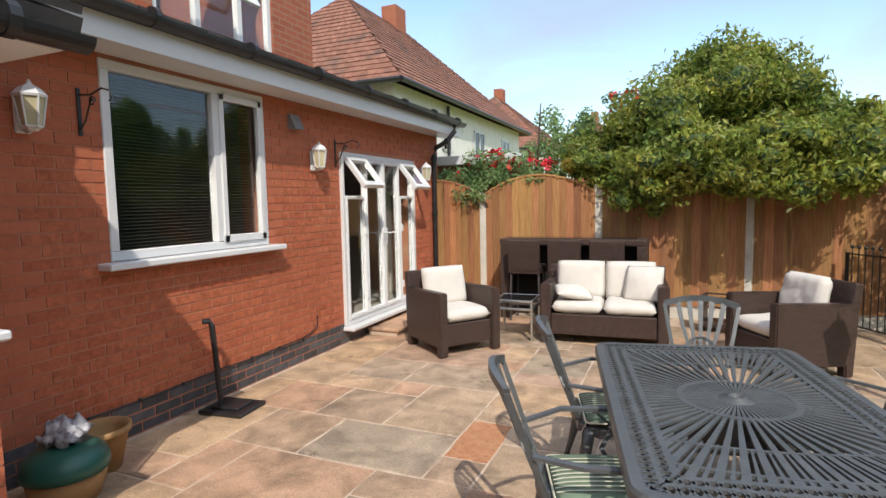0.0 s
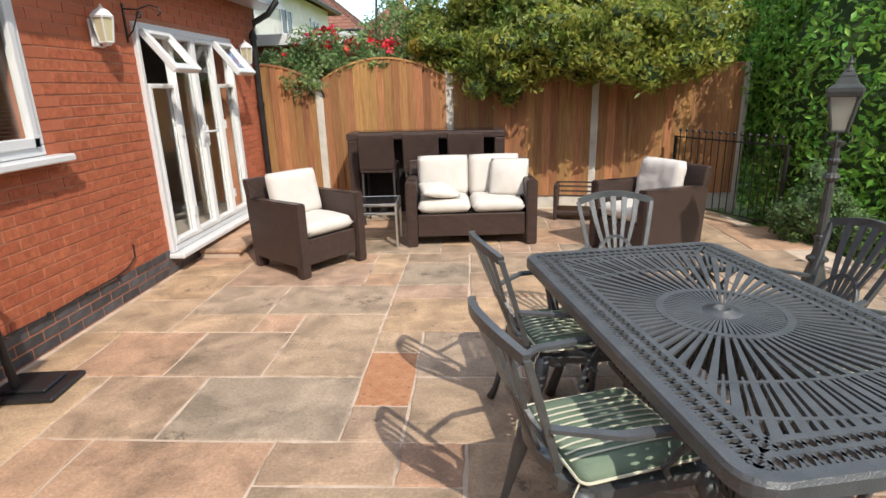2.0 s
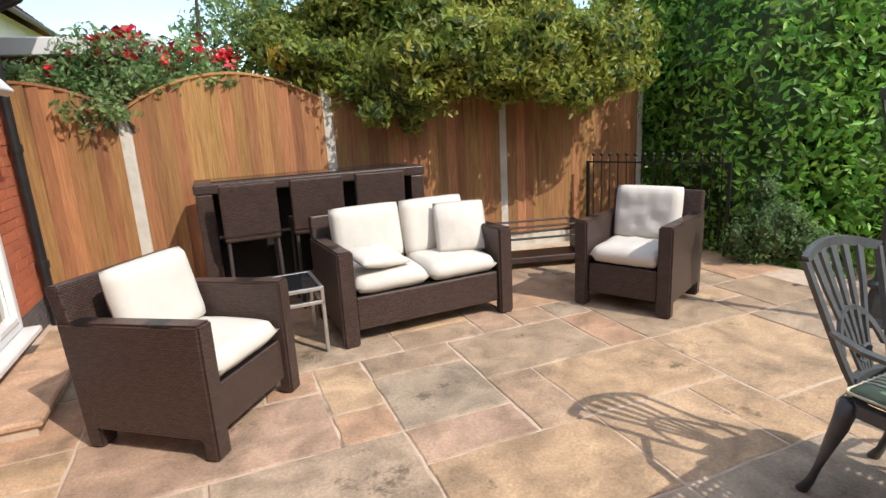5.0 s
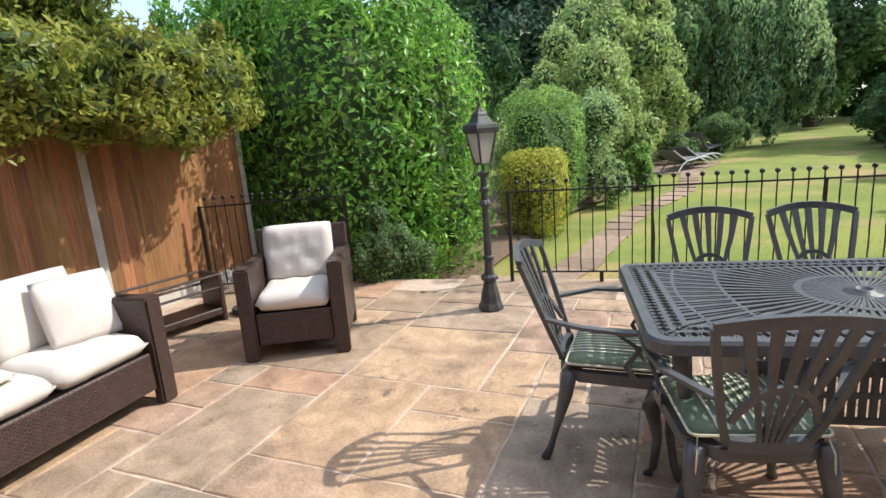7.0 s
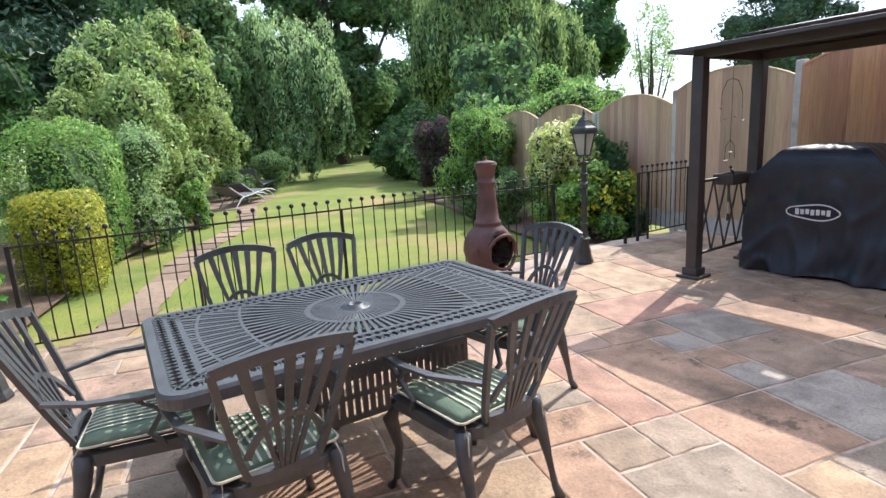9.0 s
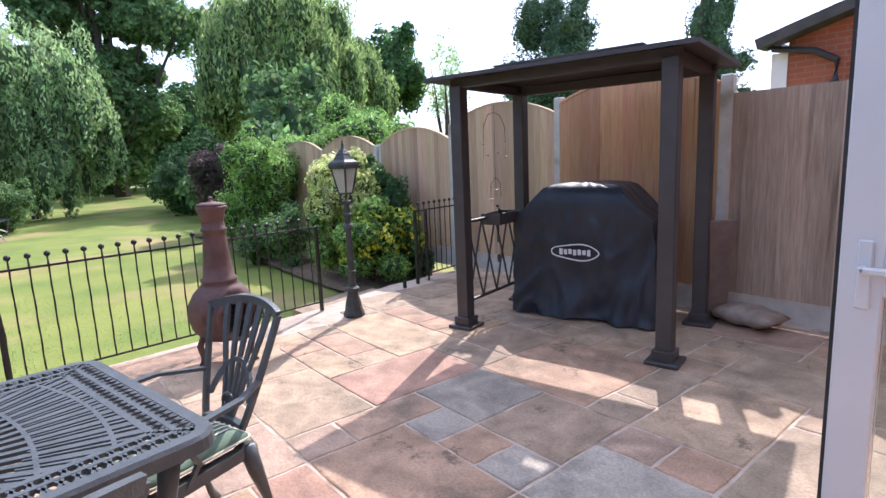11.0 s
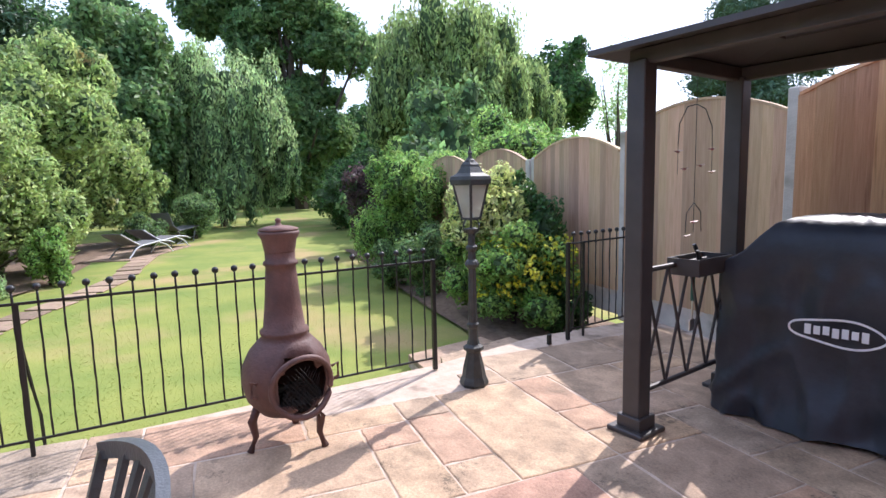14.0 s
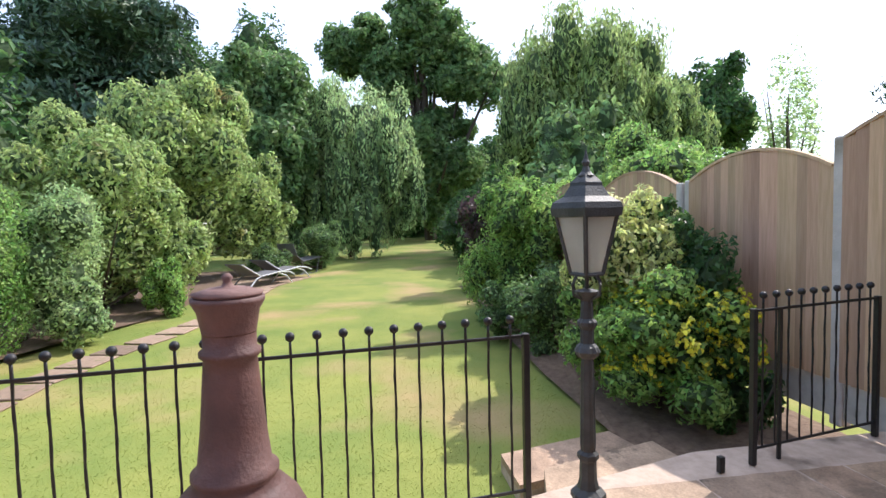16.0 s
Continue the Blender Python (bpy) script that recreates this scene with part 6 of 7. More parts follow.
def cover_pt(a, v):
    """a: 0..1 round the outline from the front left; v: 0 ground .. 1 top."""
    W, D = 0.64, 0.30
    per = 2 * (2 * W + 2 * D)
    s = a * per
    if s < 2 * W:
        x, y, nx, ny = -W + s, D, 0, 1
    elif s < 2 * W + 2 * D:
        x, y, nx, ny = W, D - (s - 2 * W), 1, 0
    elif s < 4 * W + 2 * D:
        x, y, nx, ny = W - (s - 2 * W - 2 * D), -D, 0, -1
    else:
        x, y, nx, ny = -W, -D + (s - 4 * W - 2 * D), -1, 0
    fold = noise.noise(Vector((s * 3.1, 4.0, 0.6 * v))) * 0.11 * (1 - v) ** 0.6 + noise.noise(Vector((s * 9.0, 1.0, v * 2))) * 0.045 * (1 - v * 0.6)
    wr = 1 - abs(noise.noise(Vector((s * 4.2 + v * 1.5, 7.0, v * 2.6))))
    fold += 0.05 * (wr ** 4 - 0.5) * (0.35 + 0.65 * (1 - v)) * min(1.0, (1 - v) * 8 + 0.15)
    flare = 0.05 * (1 - v) ** 2
    return x, y, nx, ny, fold + flare


na = 180
levels = []
for v in np.linspace(0, 1, 26):
    ring_ = []
    for k in range(na):
        x, y, nx, ny, f = cover_pt(k / na, v)
        z = 0.015 + 0.80 * v + (0.03 * noise.noise(Vector((x * 5, y * 5, 2))) if v == 0 else 0)
        ring_.append((x + nx * f, y + ny * f, max(z, 0.012)))
    levels.append(ring_)
# shoulders up to the hood
for t, z in ((0.95, 0.835), (0.80, 0.91), (0.66, 1.00), (0.55, 1.07), (0.46, 1.095), (0.2, 1.11)):
    ring_ = []
    for k in range(na):
        x, y, nx, ny, f = cover_pt(k / na, 1.0)
        sx = t
        ring_.append((x * (sx if t < 0.95 else 1), y * min(1.0, t + 0.32 if t > 0.5 else t + 0.2), z + 0.006 * noise.noise(Vector((x * 8, y * 8, z)))))
    levels.append(ring_)
loop_band(bm, levels, False)
bm.faces.new([bm.verts[len(bm.verts) - na + k] for k in range(na)]) if bm.verts.ensure_lookup_table() is None else None
part("cover", bm, M_COVER, bq, smooth=True)
# printed badge: an oval outline round plain bars
bm = bmesh.new()
pts = [(0.215 * math.cos(a), 0.375, 0.57 + (0.062 + 0.008 * math.cos(3 * a)) * math.sin(a)) for a in np.linspace(0, 2 * math.pi, 41)]
flat(bm, pts, 0.004, 0.010, (0, 1, 0))
part("badge_outline", bm, M_WHITE, bq, "white oval badge outline")
for k in range(7):
    bm = bmesh.new()
    x = 0.125 - 0.042 * k
    box(bm, x - 0.015, 0.374, 0.545 + 0.004 * (k % 3), x + 0.015, 0.378, 0.595 - 0.004 * (k % 2), 0.001)
    part("badge_bar", bm, M_WHITE, bq, "white printed badge mark")
bm = bmesh.new()
for k in range(12):
    tube(bm, [(-0.16 + 0.03 * k, 0.26, 0.995), (-0.165 + 0.03 * k, 0.275, 0.93)], 0.006, 5)
part("gathered_vent", bm, M_COVER, bq)

# gas bottle board and sack beside the post
bg_ = link("compost_sack", (lambda b: (pillow(b, 0.52, 0.34, 0.17, Matrix.Identity(4), 0.6, 12, 10, 6, 0.03), b)[1])(bmesh.new()), M_SACK, True)
bg_.matrix_basis = pose(1.36, -3.42, 0.085, 0, 0, -12)
tagged(bg_, "half-empty plastic sack lying by the fence", "sack")
bdm = bmesh.new()
box(bdm, -0.30, -0.012, 0.0, 0.02, 0.012, 0.88, 0.008, m=Matrix.Rotation(radians(-6), 4, "X"))
lb = link("leaning_board", bdm, mat("brown_folded_seat", (0.16, 0.12, 0.10), (0.22, 0.17, 0.14), rough=0.7), False)
lb.matrix_basis = pose(1.72, -3.22, 0, 0, 0, 60)
tagged(lb, "brown folded board leaning behind the shelter post", "board")


# ---- wall things ----
def wall_lamp(y, z):
    ob = thing("wall_lantern", "white coach lantern on the brick wall", "wall lamp", (WALL, y, z), 0, "white wall lanterns")
    ob.scale = (0.85, 0.85, 0.85)
    bm = bmesh.new()
    box(bm, 0, -0.05, -0.13, 0.02, 0.05, 0.10, 0.008)
    tube(bm, [(0.01, 0, -0.10), (0.06, 0, -0.13), (0.11, 0, -0.11)], 0.010, 8)
    part("bracket", bm, M_PVC, ob)
    bm = bmesh.new()
    lathe(bm, [(0.03, -0.12), (0.045, -0.105), (0.062, -0.095), (0.062, -0.085)], 6, at=(0.11, 0))
    lathe(bm, [(0.095, 0.10), (0.10, 0.115), (0.06, 0.16), (0.03, 0.175), (0.012, 0.19), (0.014, 0.20), (0.0, 0.215)], 6, at=(0.11, 0))
    for k in range(6):
        a = math.pi / 3 * k
        tube(bm, [(0.11 + 0.06 * math.cos(a), 0.06 * math.sin(a), -0.09), (0.11 + 0.09 * math.cos(a), 0.09 * math.sin(a), 0.105)], 0.007, 5)
    part("cage", bm, M_PVC, ob)
    bm = bmesh.new()
    lathe(bm, [(0.055, -0.085), (0.082, 0.10)], 6, at=(0.11, 0))
    part("glazing", bm, M_LAMPG, ob, "cloudy yellowed glass")


M_LAMPG = mat("cloudy_glass", (0.45, 0.40, 0.24), (0.55, 0.50, 0.33), rough=0.25)
for y, z in ((1.27, 2.10), (3.95, 2.01), (6.50, 1.96)):
    wall_lamp(y, z)


def scroll(y, z, rz=0):
    ob = thing("hanging_bracket", "black scrolled iron hanging basket bracket", "bracket", (WALL, y, z), rz, "iron basket brackets")
    bm = bmesh.new()
    flat(bm, [(0.006, 0, -0.17), (0.006, 0, 0.12)], 0.022, 0.008, (0, 1, 0))
    part("plate", bm, M_IRON, ob)
    bm = bmesh.new()
    tube(bm, [(0.01, 0, 0.08), (0.12, 0, 0.07), (0.22, 0, 0.10), (0.29, 0, 0.08), (0.31, 0, 0.04), (0.28, 0, 0.02)], 0.006, 6)
    tube(bm, [(0.01, 0, -0.13), (0.06, 0, -0.08), (0.10, 0, 0.0), (0.13, 0, 0.06)], 0.006, 6)
    tube(bm, [(0.13 + 0.032 * math.cos(a) * (1 - a / 12), 0, 0.03 + 0.032 * math.sin(a) * (1 - a / 12)) for a in np.linspace(0, 9, 20)], 0.005, 6)
    part("scroll_arm", bm, M_IRON, ob)


scroll(1.60, 2.18)
scroll(4.36, 2.13)
vt = thing("wall_vent", "grey cowled extractor vent on brickwork", "vent", (WALL, 3.66, 2.35))
bm = bmesh.new()
a = [(0.0, -0.07, -0.07), (0.0, 0.07, -0.07), (0.0, 0.07, 0.07), (0.0, -0.07, 0.07)]
b = [(0.09, -0.07, -0.07), (0.09, 0.07, -0.07), (0.025, 0.07, 0.07), (0.025, -0.07, 0.07)]
va, vb = [bm.verts.new(p) for p in a], [bm.verts.new(p) for p in b]
for i in range(4):
    j = (i + 1) % 4
    bm.faces.new((va[i], va[j], vb[j], vb[i]))
bm.faces.new(vb)
bm.faces.new(va[::-1])
part("cowl", bm, mat("grey_plastic", (0.16, 0.16, 0.16), (0.22, 0.22, 0.22), rough=0.6), vt)
# waste pipe with a black foot plate
hp = thing("parasol_base", "black square weighted base with an upright pole", "parasol base", (-1.90, 2.44, 0), 6)
bm = bmesh.new()
box(bm, -0.19, -0.16, 0.0, 0.19, 0.16, 0.03, 0.008)
box(bm, -0.12, -0.10, 0.03, 0.12, 0.10, 0.05, 0.006)
part("plate", bm, M_BLACKP, hp)
bm = bmesh.new()
tube(bm, [(-0.06, -0.05, 0.04), (-0.10, -0.06, 0.66), (-0.115, -0.075, 0.70), (-0.14, -0.11, 0.70)], 0.022, 10)
part("pole", bm, M_BLACKP, hp)
# cable clipped along the wall
cb = thing("wall_cable", "black cable clipped along the foot of the wall", "cable", (WALL + 0.012, 1.2, 0))
bm = bmesh.new()
tube(bm, [(0, 0.0, 0.235)] + [(0.002, 0.35 * k, 0.235 + 0.006 * math.sin(k * 2.1)) for k in range(1, 8)] + [(0.0, 2.60, 0.26), (0.01, 2.70, 0.32), (0.0, 2.72, 0.42)], 0.007, 6)
part("cable", bm, M_BLACKP, cb)
for k in range(7):
    bm = bmesh.new()
    box(bm, -0.004, 0.3 + 0.36 * k, 0.222, 0.012, 0.325 + 0.36 * k, 0.248, 0.002)
    part("clip", bm, M_BLACKP, cb)
# pots and a tub in the corner
pt = thing("plant_pot", "empty ochre clay pot by the wall", "pot", (-1.93, 1.42, 0))
bm = bmesh.new()
lathe(bm, [(0.10, 0), (0.15, 0.22), (0.165, 0.225), (0.168, 0.26), (0.15, 0.26), (0.14, 0.22), (0.09, 0.03), (0.0, 0.03)], 24)
part("body", bm, M_ORANGE, pt, smooth=True)
tbn = thing("storage_tub", "round green lidded tub with clay coloured base", "tub", (-1.78, 1.12, 0))
bm = bmesh.new()
lathe(bm, [(0.15, 0), (0.185, 0.10), (0.19, 0.17), (0.0, 0.17)], 28)
part("base", bm, M_ORANGE, tbn, smooth=True)
bm = bmesh.new()
lathe(bm, [(0.205, 0.16), (0.21, 0.20), (0.195, 0.25), (0.15, 0.29), (0.0, 0.30)], 28)
part("lid", bm, M_TEAL, tbn, "green plastic lid", True)
rag = bmesh.new()
pillow(rag, 0.22, 0.18, 0.14, Matrix.Identity(4), 0.8, 14, 14, 11, 0.09)
rg = link("crumpled_cloth", rag, mat("patterned_cloth", (0.62, 0.62, 0.64), (0.05, 0.04, 0.06), rough=0.9, scale=22), True)
rg.matrix_basis = pose(-1.80, 1.14, 0.355, 10, 0, 20)
tagged(rg, "crumpled black and white cloth on the green tub", "cloth")

# ---- plants along the patio ----
plant("laurel_hedge", "tall glossy bright green laurel hedge", "hedge", [(4.86, 6.28, 1.35, 1.0, 1.3, 2.25, 3), (4.45, 7.75, 1.5, 0.9, 0.9, 2.2), (5.33, 5.48, 1.15, 0.80, 0.84, 1.9, 3), (5.8, 6.7, 1.6, 0.9, 1.0, 2.1)], 64000, 0.082, L_LAUREL, 0.42, (4.6, 6.2, -0.3), 11, lump=0.12, shell=0.30)
plant("fence_tree", "yellow-green variegated tree spilling over the fence", "tree", [(1.55, 8.0, 2.65, 1.35, 0.95, 1.10), (0.55, 7.8, 2.15, 0.85, 0.75, 0.70), (2.55, 7.8, 2.15, 0.85, 0.85, 0.85), (1.30, 6.85, 2.05, 1.0, 0.72, 0.55), (0.95, 6.62, 1.70, 0.50, 0.36, 0.40), (2.25, 6.42, 1.90, 0.66, 0.60, 0.48), (1.55, 6.62, 1.85, 0.5, 0.40, 0.35), (3.0, 6.45, 2.05, 0.60, 0.60, 0.50), (0.3, 7.1, 1.95, 0.5, 0.4, 0.3), (1.8, 8.0, 3.35, 0.55, 0.5, 0.40)], 72000, 0.068, L_YELLOW, 0.42, (1.5, 8.0, -0.3), 12, limbs=False, lump=0.30, shell=0.5, droop=0.7)
plant("climbing_rose", "loose climbing rose with red flowers above the fence", "rose", [(-1.2, 7.5, 2.0, 0.75, 0.45, 0.42), (-0.55, 7.8, 2.35, 0.42, 0.35, 0.55), (-1.9, 7.45, 1.85, 0.5, 0.3, 0.32), (-0.15, 7.9, 2.4, 0.35, 0.3, 0.5), (-1.55, 6.86, 1.66, 0.28, 0.12, 0.16), (-1.0, 7.1, 1.85, 0.5, 0.25, 0.2)], 7000, 0.06, L_ROSE, 0.42, (-0.9, 7.7, -0.3), 13, lump=0.30, shell=0.7, core=False, flowers=(L_RED, 60, 0.075, lambda p: p[:, 2] > 1.95))
plant("rose_sprays", "red roses at the top of the variegated tree", "rose", [(0.55, 8.1, 3.0, 0.4, 0.25, 0.2)], 500, 0.06, L_ROSE, 0.42, (0.5, 8.4, -0.3), 14, lump=0.3, shell=0.7, core=False, flowers=(L_RED, 22, 0.08, lambda p: p[:, 2] > 2.85), limbs=False)
plant("small_shrub", "small dark green shrub beside the armchair", "shrub", [(3.78, 5.20, 0.28, 0.30, 0.32, 0.42), (4.0, 5.0, 0.18, 0.25, 0.25, 0.32)], 4200, 0.035, L_MID, 0.5, (3.85, 5.15, -0.05), 15)

# ---- garden plants, from near to far ----
plant("yellow_flower_shrub", "bushy shrub with small yellow flowers beside the steps", "shrub", [(6.25, -2.85, 0.34, 0.75, 0.55, 0.62), (6.9, -2.9, 0.45, 0.6, 0.6, 0.70)], 15000, 0.05, L_BRIGHT, 0.5, None, 21, flowers=(L_YPETAL, 420, 0.040, lambda p: (p[:, 2] > 0.1) & (p[:, 0] < 6.7)))
plant("pale_shrub", "tall shrub with pale yellow and pink-tinged leaves", "shrub", [(7.15, -2.95, 0.85, 0.75, 0.5, 0.85), (6.75, -2.7, 1.05, 0.4, 0.35, 0.45)], 12000, 0.06, L_PINKY, 0.45, (7.15, -3.0, -0.35), 22, flowers=(L_PINKY, 60, 0.07, lambda p: p[:, 2] > 1.1))
plant("dark_shrub", "dark green leafy shrub against the new fence", "shrub", [(6.35, -3.2, 0.50, 0.6, 0.34, 0.80), (5.95, -3.2, 0.05, 0.36, 0.33, 0.45), (6.75, -3.3, 1.05, 0.30, 0.2, 0.5)], 11000, 0.06, L_DARK, 0.5, (6.4, -3.25, -0.35), 23)
plant("feathery_shrub", "light green feathery upright shrub", "shrub", [(10.6, -3.0, 0.75, 0.95, 0.85, 1.35), (10.3, -2.7, 1.5, 0.5, 0.45, 0.7)], 16000, 0.075, L_BRIGHT, 0.28, (10.6, -3.0, -0.35), 24, lump=0.24)
plant("low_green_shrub", "rounded green shrub at the lawn edge", "shrub", [(8.6, -2.7, 0.2, 0.6, 0.5, 0.55), (9.4, -2.5, 0.1, 0.5, 0.45, 0.45)], 7000, 0.05, L_MID, 0.5, None, 25)
plant("purple_shrub", "dark purple-leaved garden shrub", "shrub", [(14.6, -3.4, 0.85, 0.85, 0.8, 1.15)], 7000, 0.08, leafmat("purple_leaf", (0.03, 0.02, 0.022), (0.06, 0.04, 0.04)), 0.6, None, 26)
plant("round_hedge", "large dark clipped evergreen bush", "hedge", [(21.5, -4.9, 1.2, 1.7, 1.7, 1.9), (24.0, -5.2, 1.2, 1.6, 1.6, 1.8)], 12000, 0.10, L_DARK, 0.6, None, 27, lump=0.08)
plant("fence_hedge", "bright green trimmed hedge rising behind the fence", "hedge", [(10.9, -5.7, 1.7, 1.9, 1.2, 1.15), (13.0, -5.3, 1.5, 1.5, 1.0, 0.95)], 16000, 0.08, L_BRIGHT, 0.5, None, 28, lump=0.07)
plant("gold_hedge", "square clipped golden hedge", "hedge", [(7.75, 4.55, 0.36, 0.52, 0.48, 0.66, 7)], 9000, 0.05, L_GOLD, 0.5, None, 29, lump=0.05)
plant("dome_hedge", "dark green clipped dome hedge", "hedge", [(9.75, 4.9, 0.85, 0.90, 0.80, 1.20, 4)], 12000, 0.05, L_BRIGHT, 0.5, None, 30, lump=0.05, shell=0.15)
plant("dark_hedge", "mixed green hedge behind the lamp post", "hedge", [(6.3, 5.6, 0.9, 0.9, 0.8, 1.35), (7.2, 6.3, 1.3, 1.0, 0.9, 1.7)], 15000, 0.06, L_MID, 0.5, None, 31, lump=0.14)
plant("grey_green_shrub", "grey-green rounded shrub beside the path", "shrub", [(11.2, 4.35, 0.7, 1.05, 0.9, 1.25), (10.6, 3.7, 0.1, 0.5, 0.4, 0.5)], 13000, 0.06, L_SILVER, 0.45, None, 32)
plant("rhododendron", "large olive green rounded rhododendron", "shrub", [(13.5, 4.7, 1.5, 1.75, 1.5, 2.05), (14.6, 3.7, 0.8, 1.0, 0.9, 1.2)], 26000, 0.11, L_OLIVE, 0.42, None, 33, lump=0.18)
plant("lime_shrub", "small lime green shrub under the rhododendron", "shrub", [(13.0, 3.3, 0.20, 0.45, 0.4, 0.55)], 4000, 0.06, L_BRIGHT, 0.5, None, 34)
plant("rust_shrub", "tall shrub with rust-tinged foliage", "shrub", [(18.6, 4.4, 2.6, 2.2, 2.0, 2.75), (20.6, 3.0, 1.6, 1.4, 1.2, 1.9)], 26000, 0.14, L_OLIVE, 0.45, None, 35, lump=0.2, droop=0.6)
plant("box_ball", "clipped dark box shrub beside the loungers", "shrub", [(21.5, 1.0, 0.55, 0.95, 0.9, 0.95), (19.2, 2.4, 0.2, 0.6, 0.6, 0.6)], 9000, 0.06, L_MID, 0.5, None, 36, lump=0.06)
plant("weeping_tree", "silver-green weeping tree at the lawn's edge", "tree", [(26.5, -0.6, 5.0, 2.3, 2.2, 2.9), (26.0, -1.7, 3.6, 1.5, 1.3, 2.3), (27.3, 0.7, 4.0, 1.8, 1.8, 2.6), (25.8, -0.4, 2.4, 1.5, 1.3, 1.9), (26.6, 1.6, 2.2, 1.4, 1.2, 1.9), (26.2, -2.6, 2.9, 0.8, 0.7, 1.5)], 46000, 0.17, L_SILVER, 0.28, (26.8, 0.0, -0.3), 37, lump=0.22, droop=2.0)
plant("lilac_tree", "dense dark green deciduous tree", "tree", [(26.5, 3.6, 6.2, 2.3, 2.2, 3.0), (25.2, 2.6, 4.0, 1.9, 1.7, 2.5), (28.2, 2.2, 5.4, 1.8, 1.8, 2.8)], 30000, 0.24, L_MID, 0.5, (26.6, 3.2, -0.3), 38, lump=0.22)
plant("cedar_tree", "dark blue-green spreading conifer", "tree", [(30.5, 11.5, 10.5, 4.4, 4.2, 2.4), (31.0, 11.0, 7.0, 5.4, 5.2, 2.6), (30.0, 9.5, 4.2, 4.6, 4.4, 2.8), (33.0, 14.5, 8.0, 4.5, 4.5, 4.5), (30.5, 11.5, 13.2, 2.6, 2.6, 2.0)], 52000, 0.34, L_CONIFER, 0.3, (30.8, 11.2, -0.3), 39, lump=0.30, shell=0.5)
plant("tall_tree", "tall open-branched tree with gaps of sky", "tree", [(41.0, -6.0, 13.5, 3.2, 3.2, 2.8), (42.5, -3.0, 11.0, 2.6, 2.6, 2.2), (40.5, -9.0, 11.0, 2.8, 2.8, 2.4), (42.0, -6.5, 8.0, 2.2, 2.2, 1.6), (44.0, -1.0, 14.0, 2.6, 2.6, 2.2), (41.0, -4.6, 16.0, 2.0, 2.0, 1.5), (40.0, -5.5, 4.6, 2.6, 3.2, 3.4), (39.5, -2.5, 4.0, 2.0, 2.4, 3.2)], 75000, 0.34, L_MID, 0.5, (41.5, -5.5, -0.3), 40, lump=0.32, shell=0.9, core=False)
plant("willow_tree", "large pale green weeping willow", "tree", [(29.5, -12.0, 8.0, 4.3, 4.0, 3.4), (28.0, -9.6, 6.4, 2.6, 2.4, 3.0), (29.0, -15.4, 6.2, 2.6, 2.6, 3.0), (27.5, -12.5, 5.6, 3.0, 3.0, 3.2), (28.5, -17.2, 4.8, 1.5, 1.5, 2.4)], 60000, 0.26, L_WILLOW, 0.22, (29.5, -12.0, -0.3), 41, lump=0.26, droop=2.6)
plant("far_tree", "dark round-headed tree behind the willow", "tree", [(38.0, -24.5, 8.5, 3.4, 3.2, 4.0), (40.0, -21.0, 7.5, 3.0, 3.0, 3.5)], 14000, 0.42, L_DARK, 0.5, (38.5, -23.5, -0.3), 42, lump=0.2)
plant("birch_tree", "thin sparse birch against the bright sky", "tree", [(23.0, -18.4, 5.6, 1.3, 1.3, 2.2), (23.8, -19.5, 4.6, 1.2, 1.2, 1.8)], 2600, 0.14, L_SILVER, 0.5, (23.2, -18.6, -0.3), 43, lump=0.4, shell=0.9, core=False)
plant("conifer_tree", "blue-green conifer beyond the fence", "tree", [(16.0, -19.5, 6.4, 2.0, 2.0, 2.1), (15.6, -19.0, 4.2, 2.6, 2.4, 2.0)], 14000, 0.15, L_CONIFER, 0.35, (16.0, -19.5, -0.3), 44, lump=0.2)
plant("conifer_tree", "pointed dark conifer above the neighbour's roof", "tree", [(11.6, -24.0, 6.6, 1.2, 1.2, 2.9), (11.6, -24.0, 4.0, 1.8, 1.8, 2.0)], 8000, 0.15, L_CONIFER, 0.35, (11.6, -24.0, -0.3), 45)
plant("end_hedge", "dark tall hedge closing the end of the lawn", "hedge", [(57.0, -3.0, 4.0, 3.0, 7.0, 4.8), (57.0, -14.0, 4.5, 3.0, 8.0, 5.2), (55.0, 8.0, 5.0, 4.0, 7.0, 6.0), (50.0, -12.0, 3.0, 3.0, 4.0, 3.6), (47.0, 3.0, 2.4, 3.0, 5.0, 3.2), (52.0, -2.0, 3.0, 2.5, 5.0, 3.6), (48.0, -6.0, 4.5, 3.0, 4.5, 5.5), (46.0, -1.0, 4.0, 2.5, 3.5, 5.0)], 32000, 0.50, L_DARK, 0.5, None, 46, lump=0.15, limbs=False)
plant("boundary_trees", "row of mixed green boundary trees", "tree", [(20.0, 11.0, 3.4, 3.0, 2.6, 3.8), (15.0, 9.5, 2.4, 2.4, 1.8, 2.8), (11.0, 8.5, 2.0, 2.0, 1.6, 2.4), (36.0, 5.5, 6.5, 3.4, 3.2, 6.5), (45.0, 12.0, 8.0, 5.0, 5.0, 7.0), (7.6, 8.0, 2.0, 1.6, 1.4, 2.3)], 42000, 0.24, L_DARK, 0.5, (20.0, 11.0, -0.3), 47, lump=0.2, limbs=False)
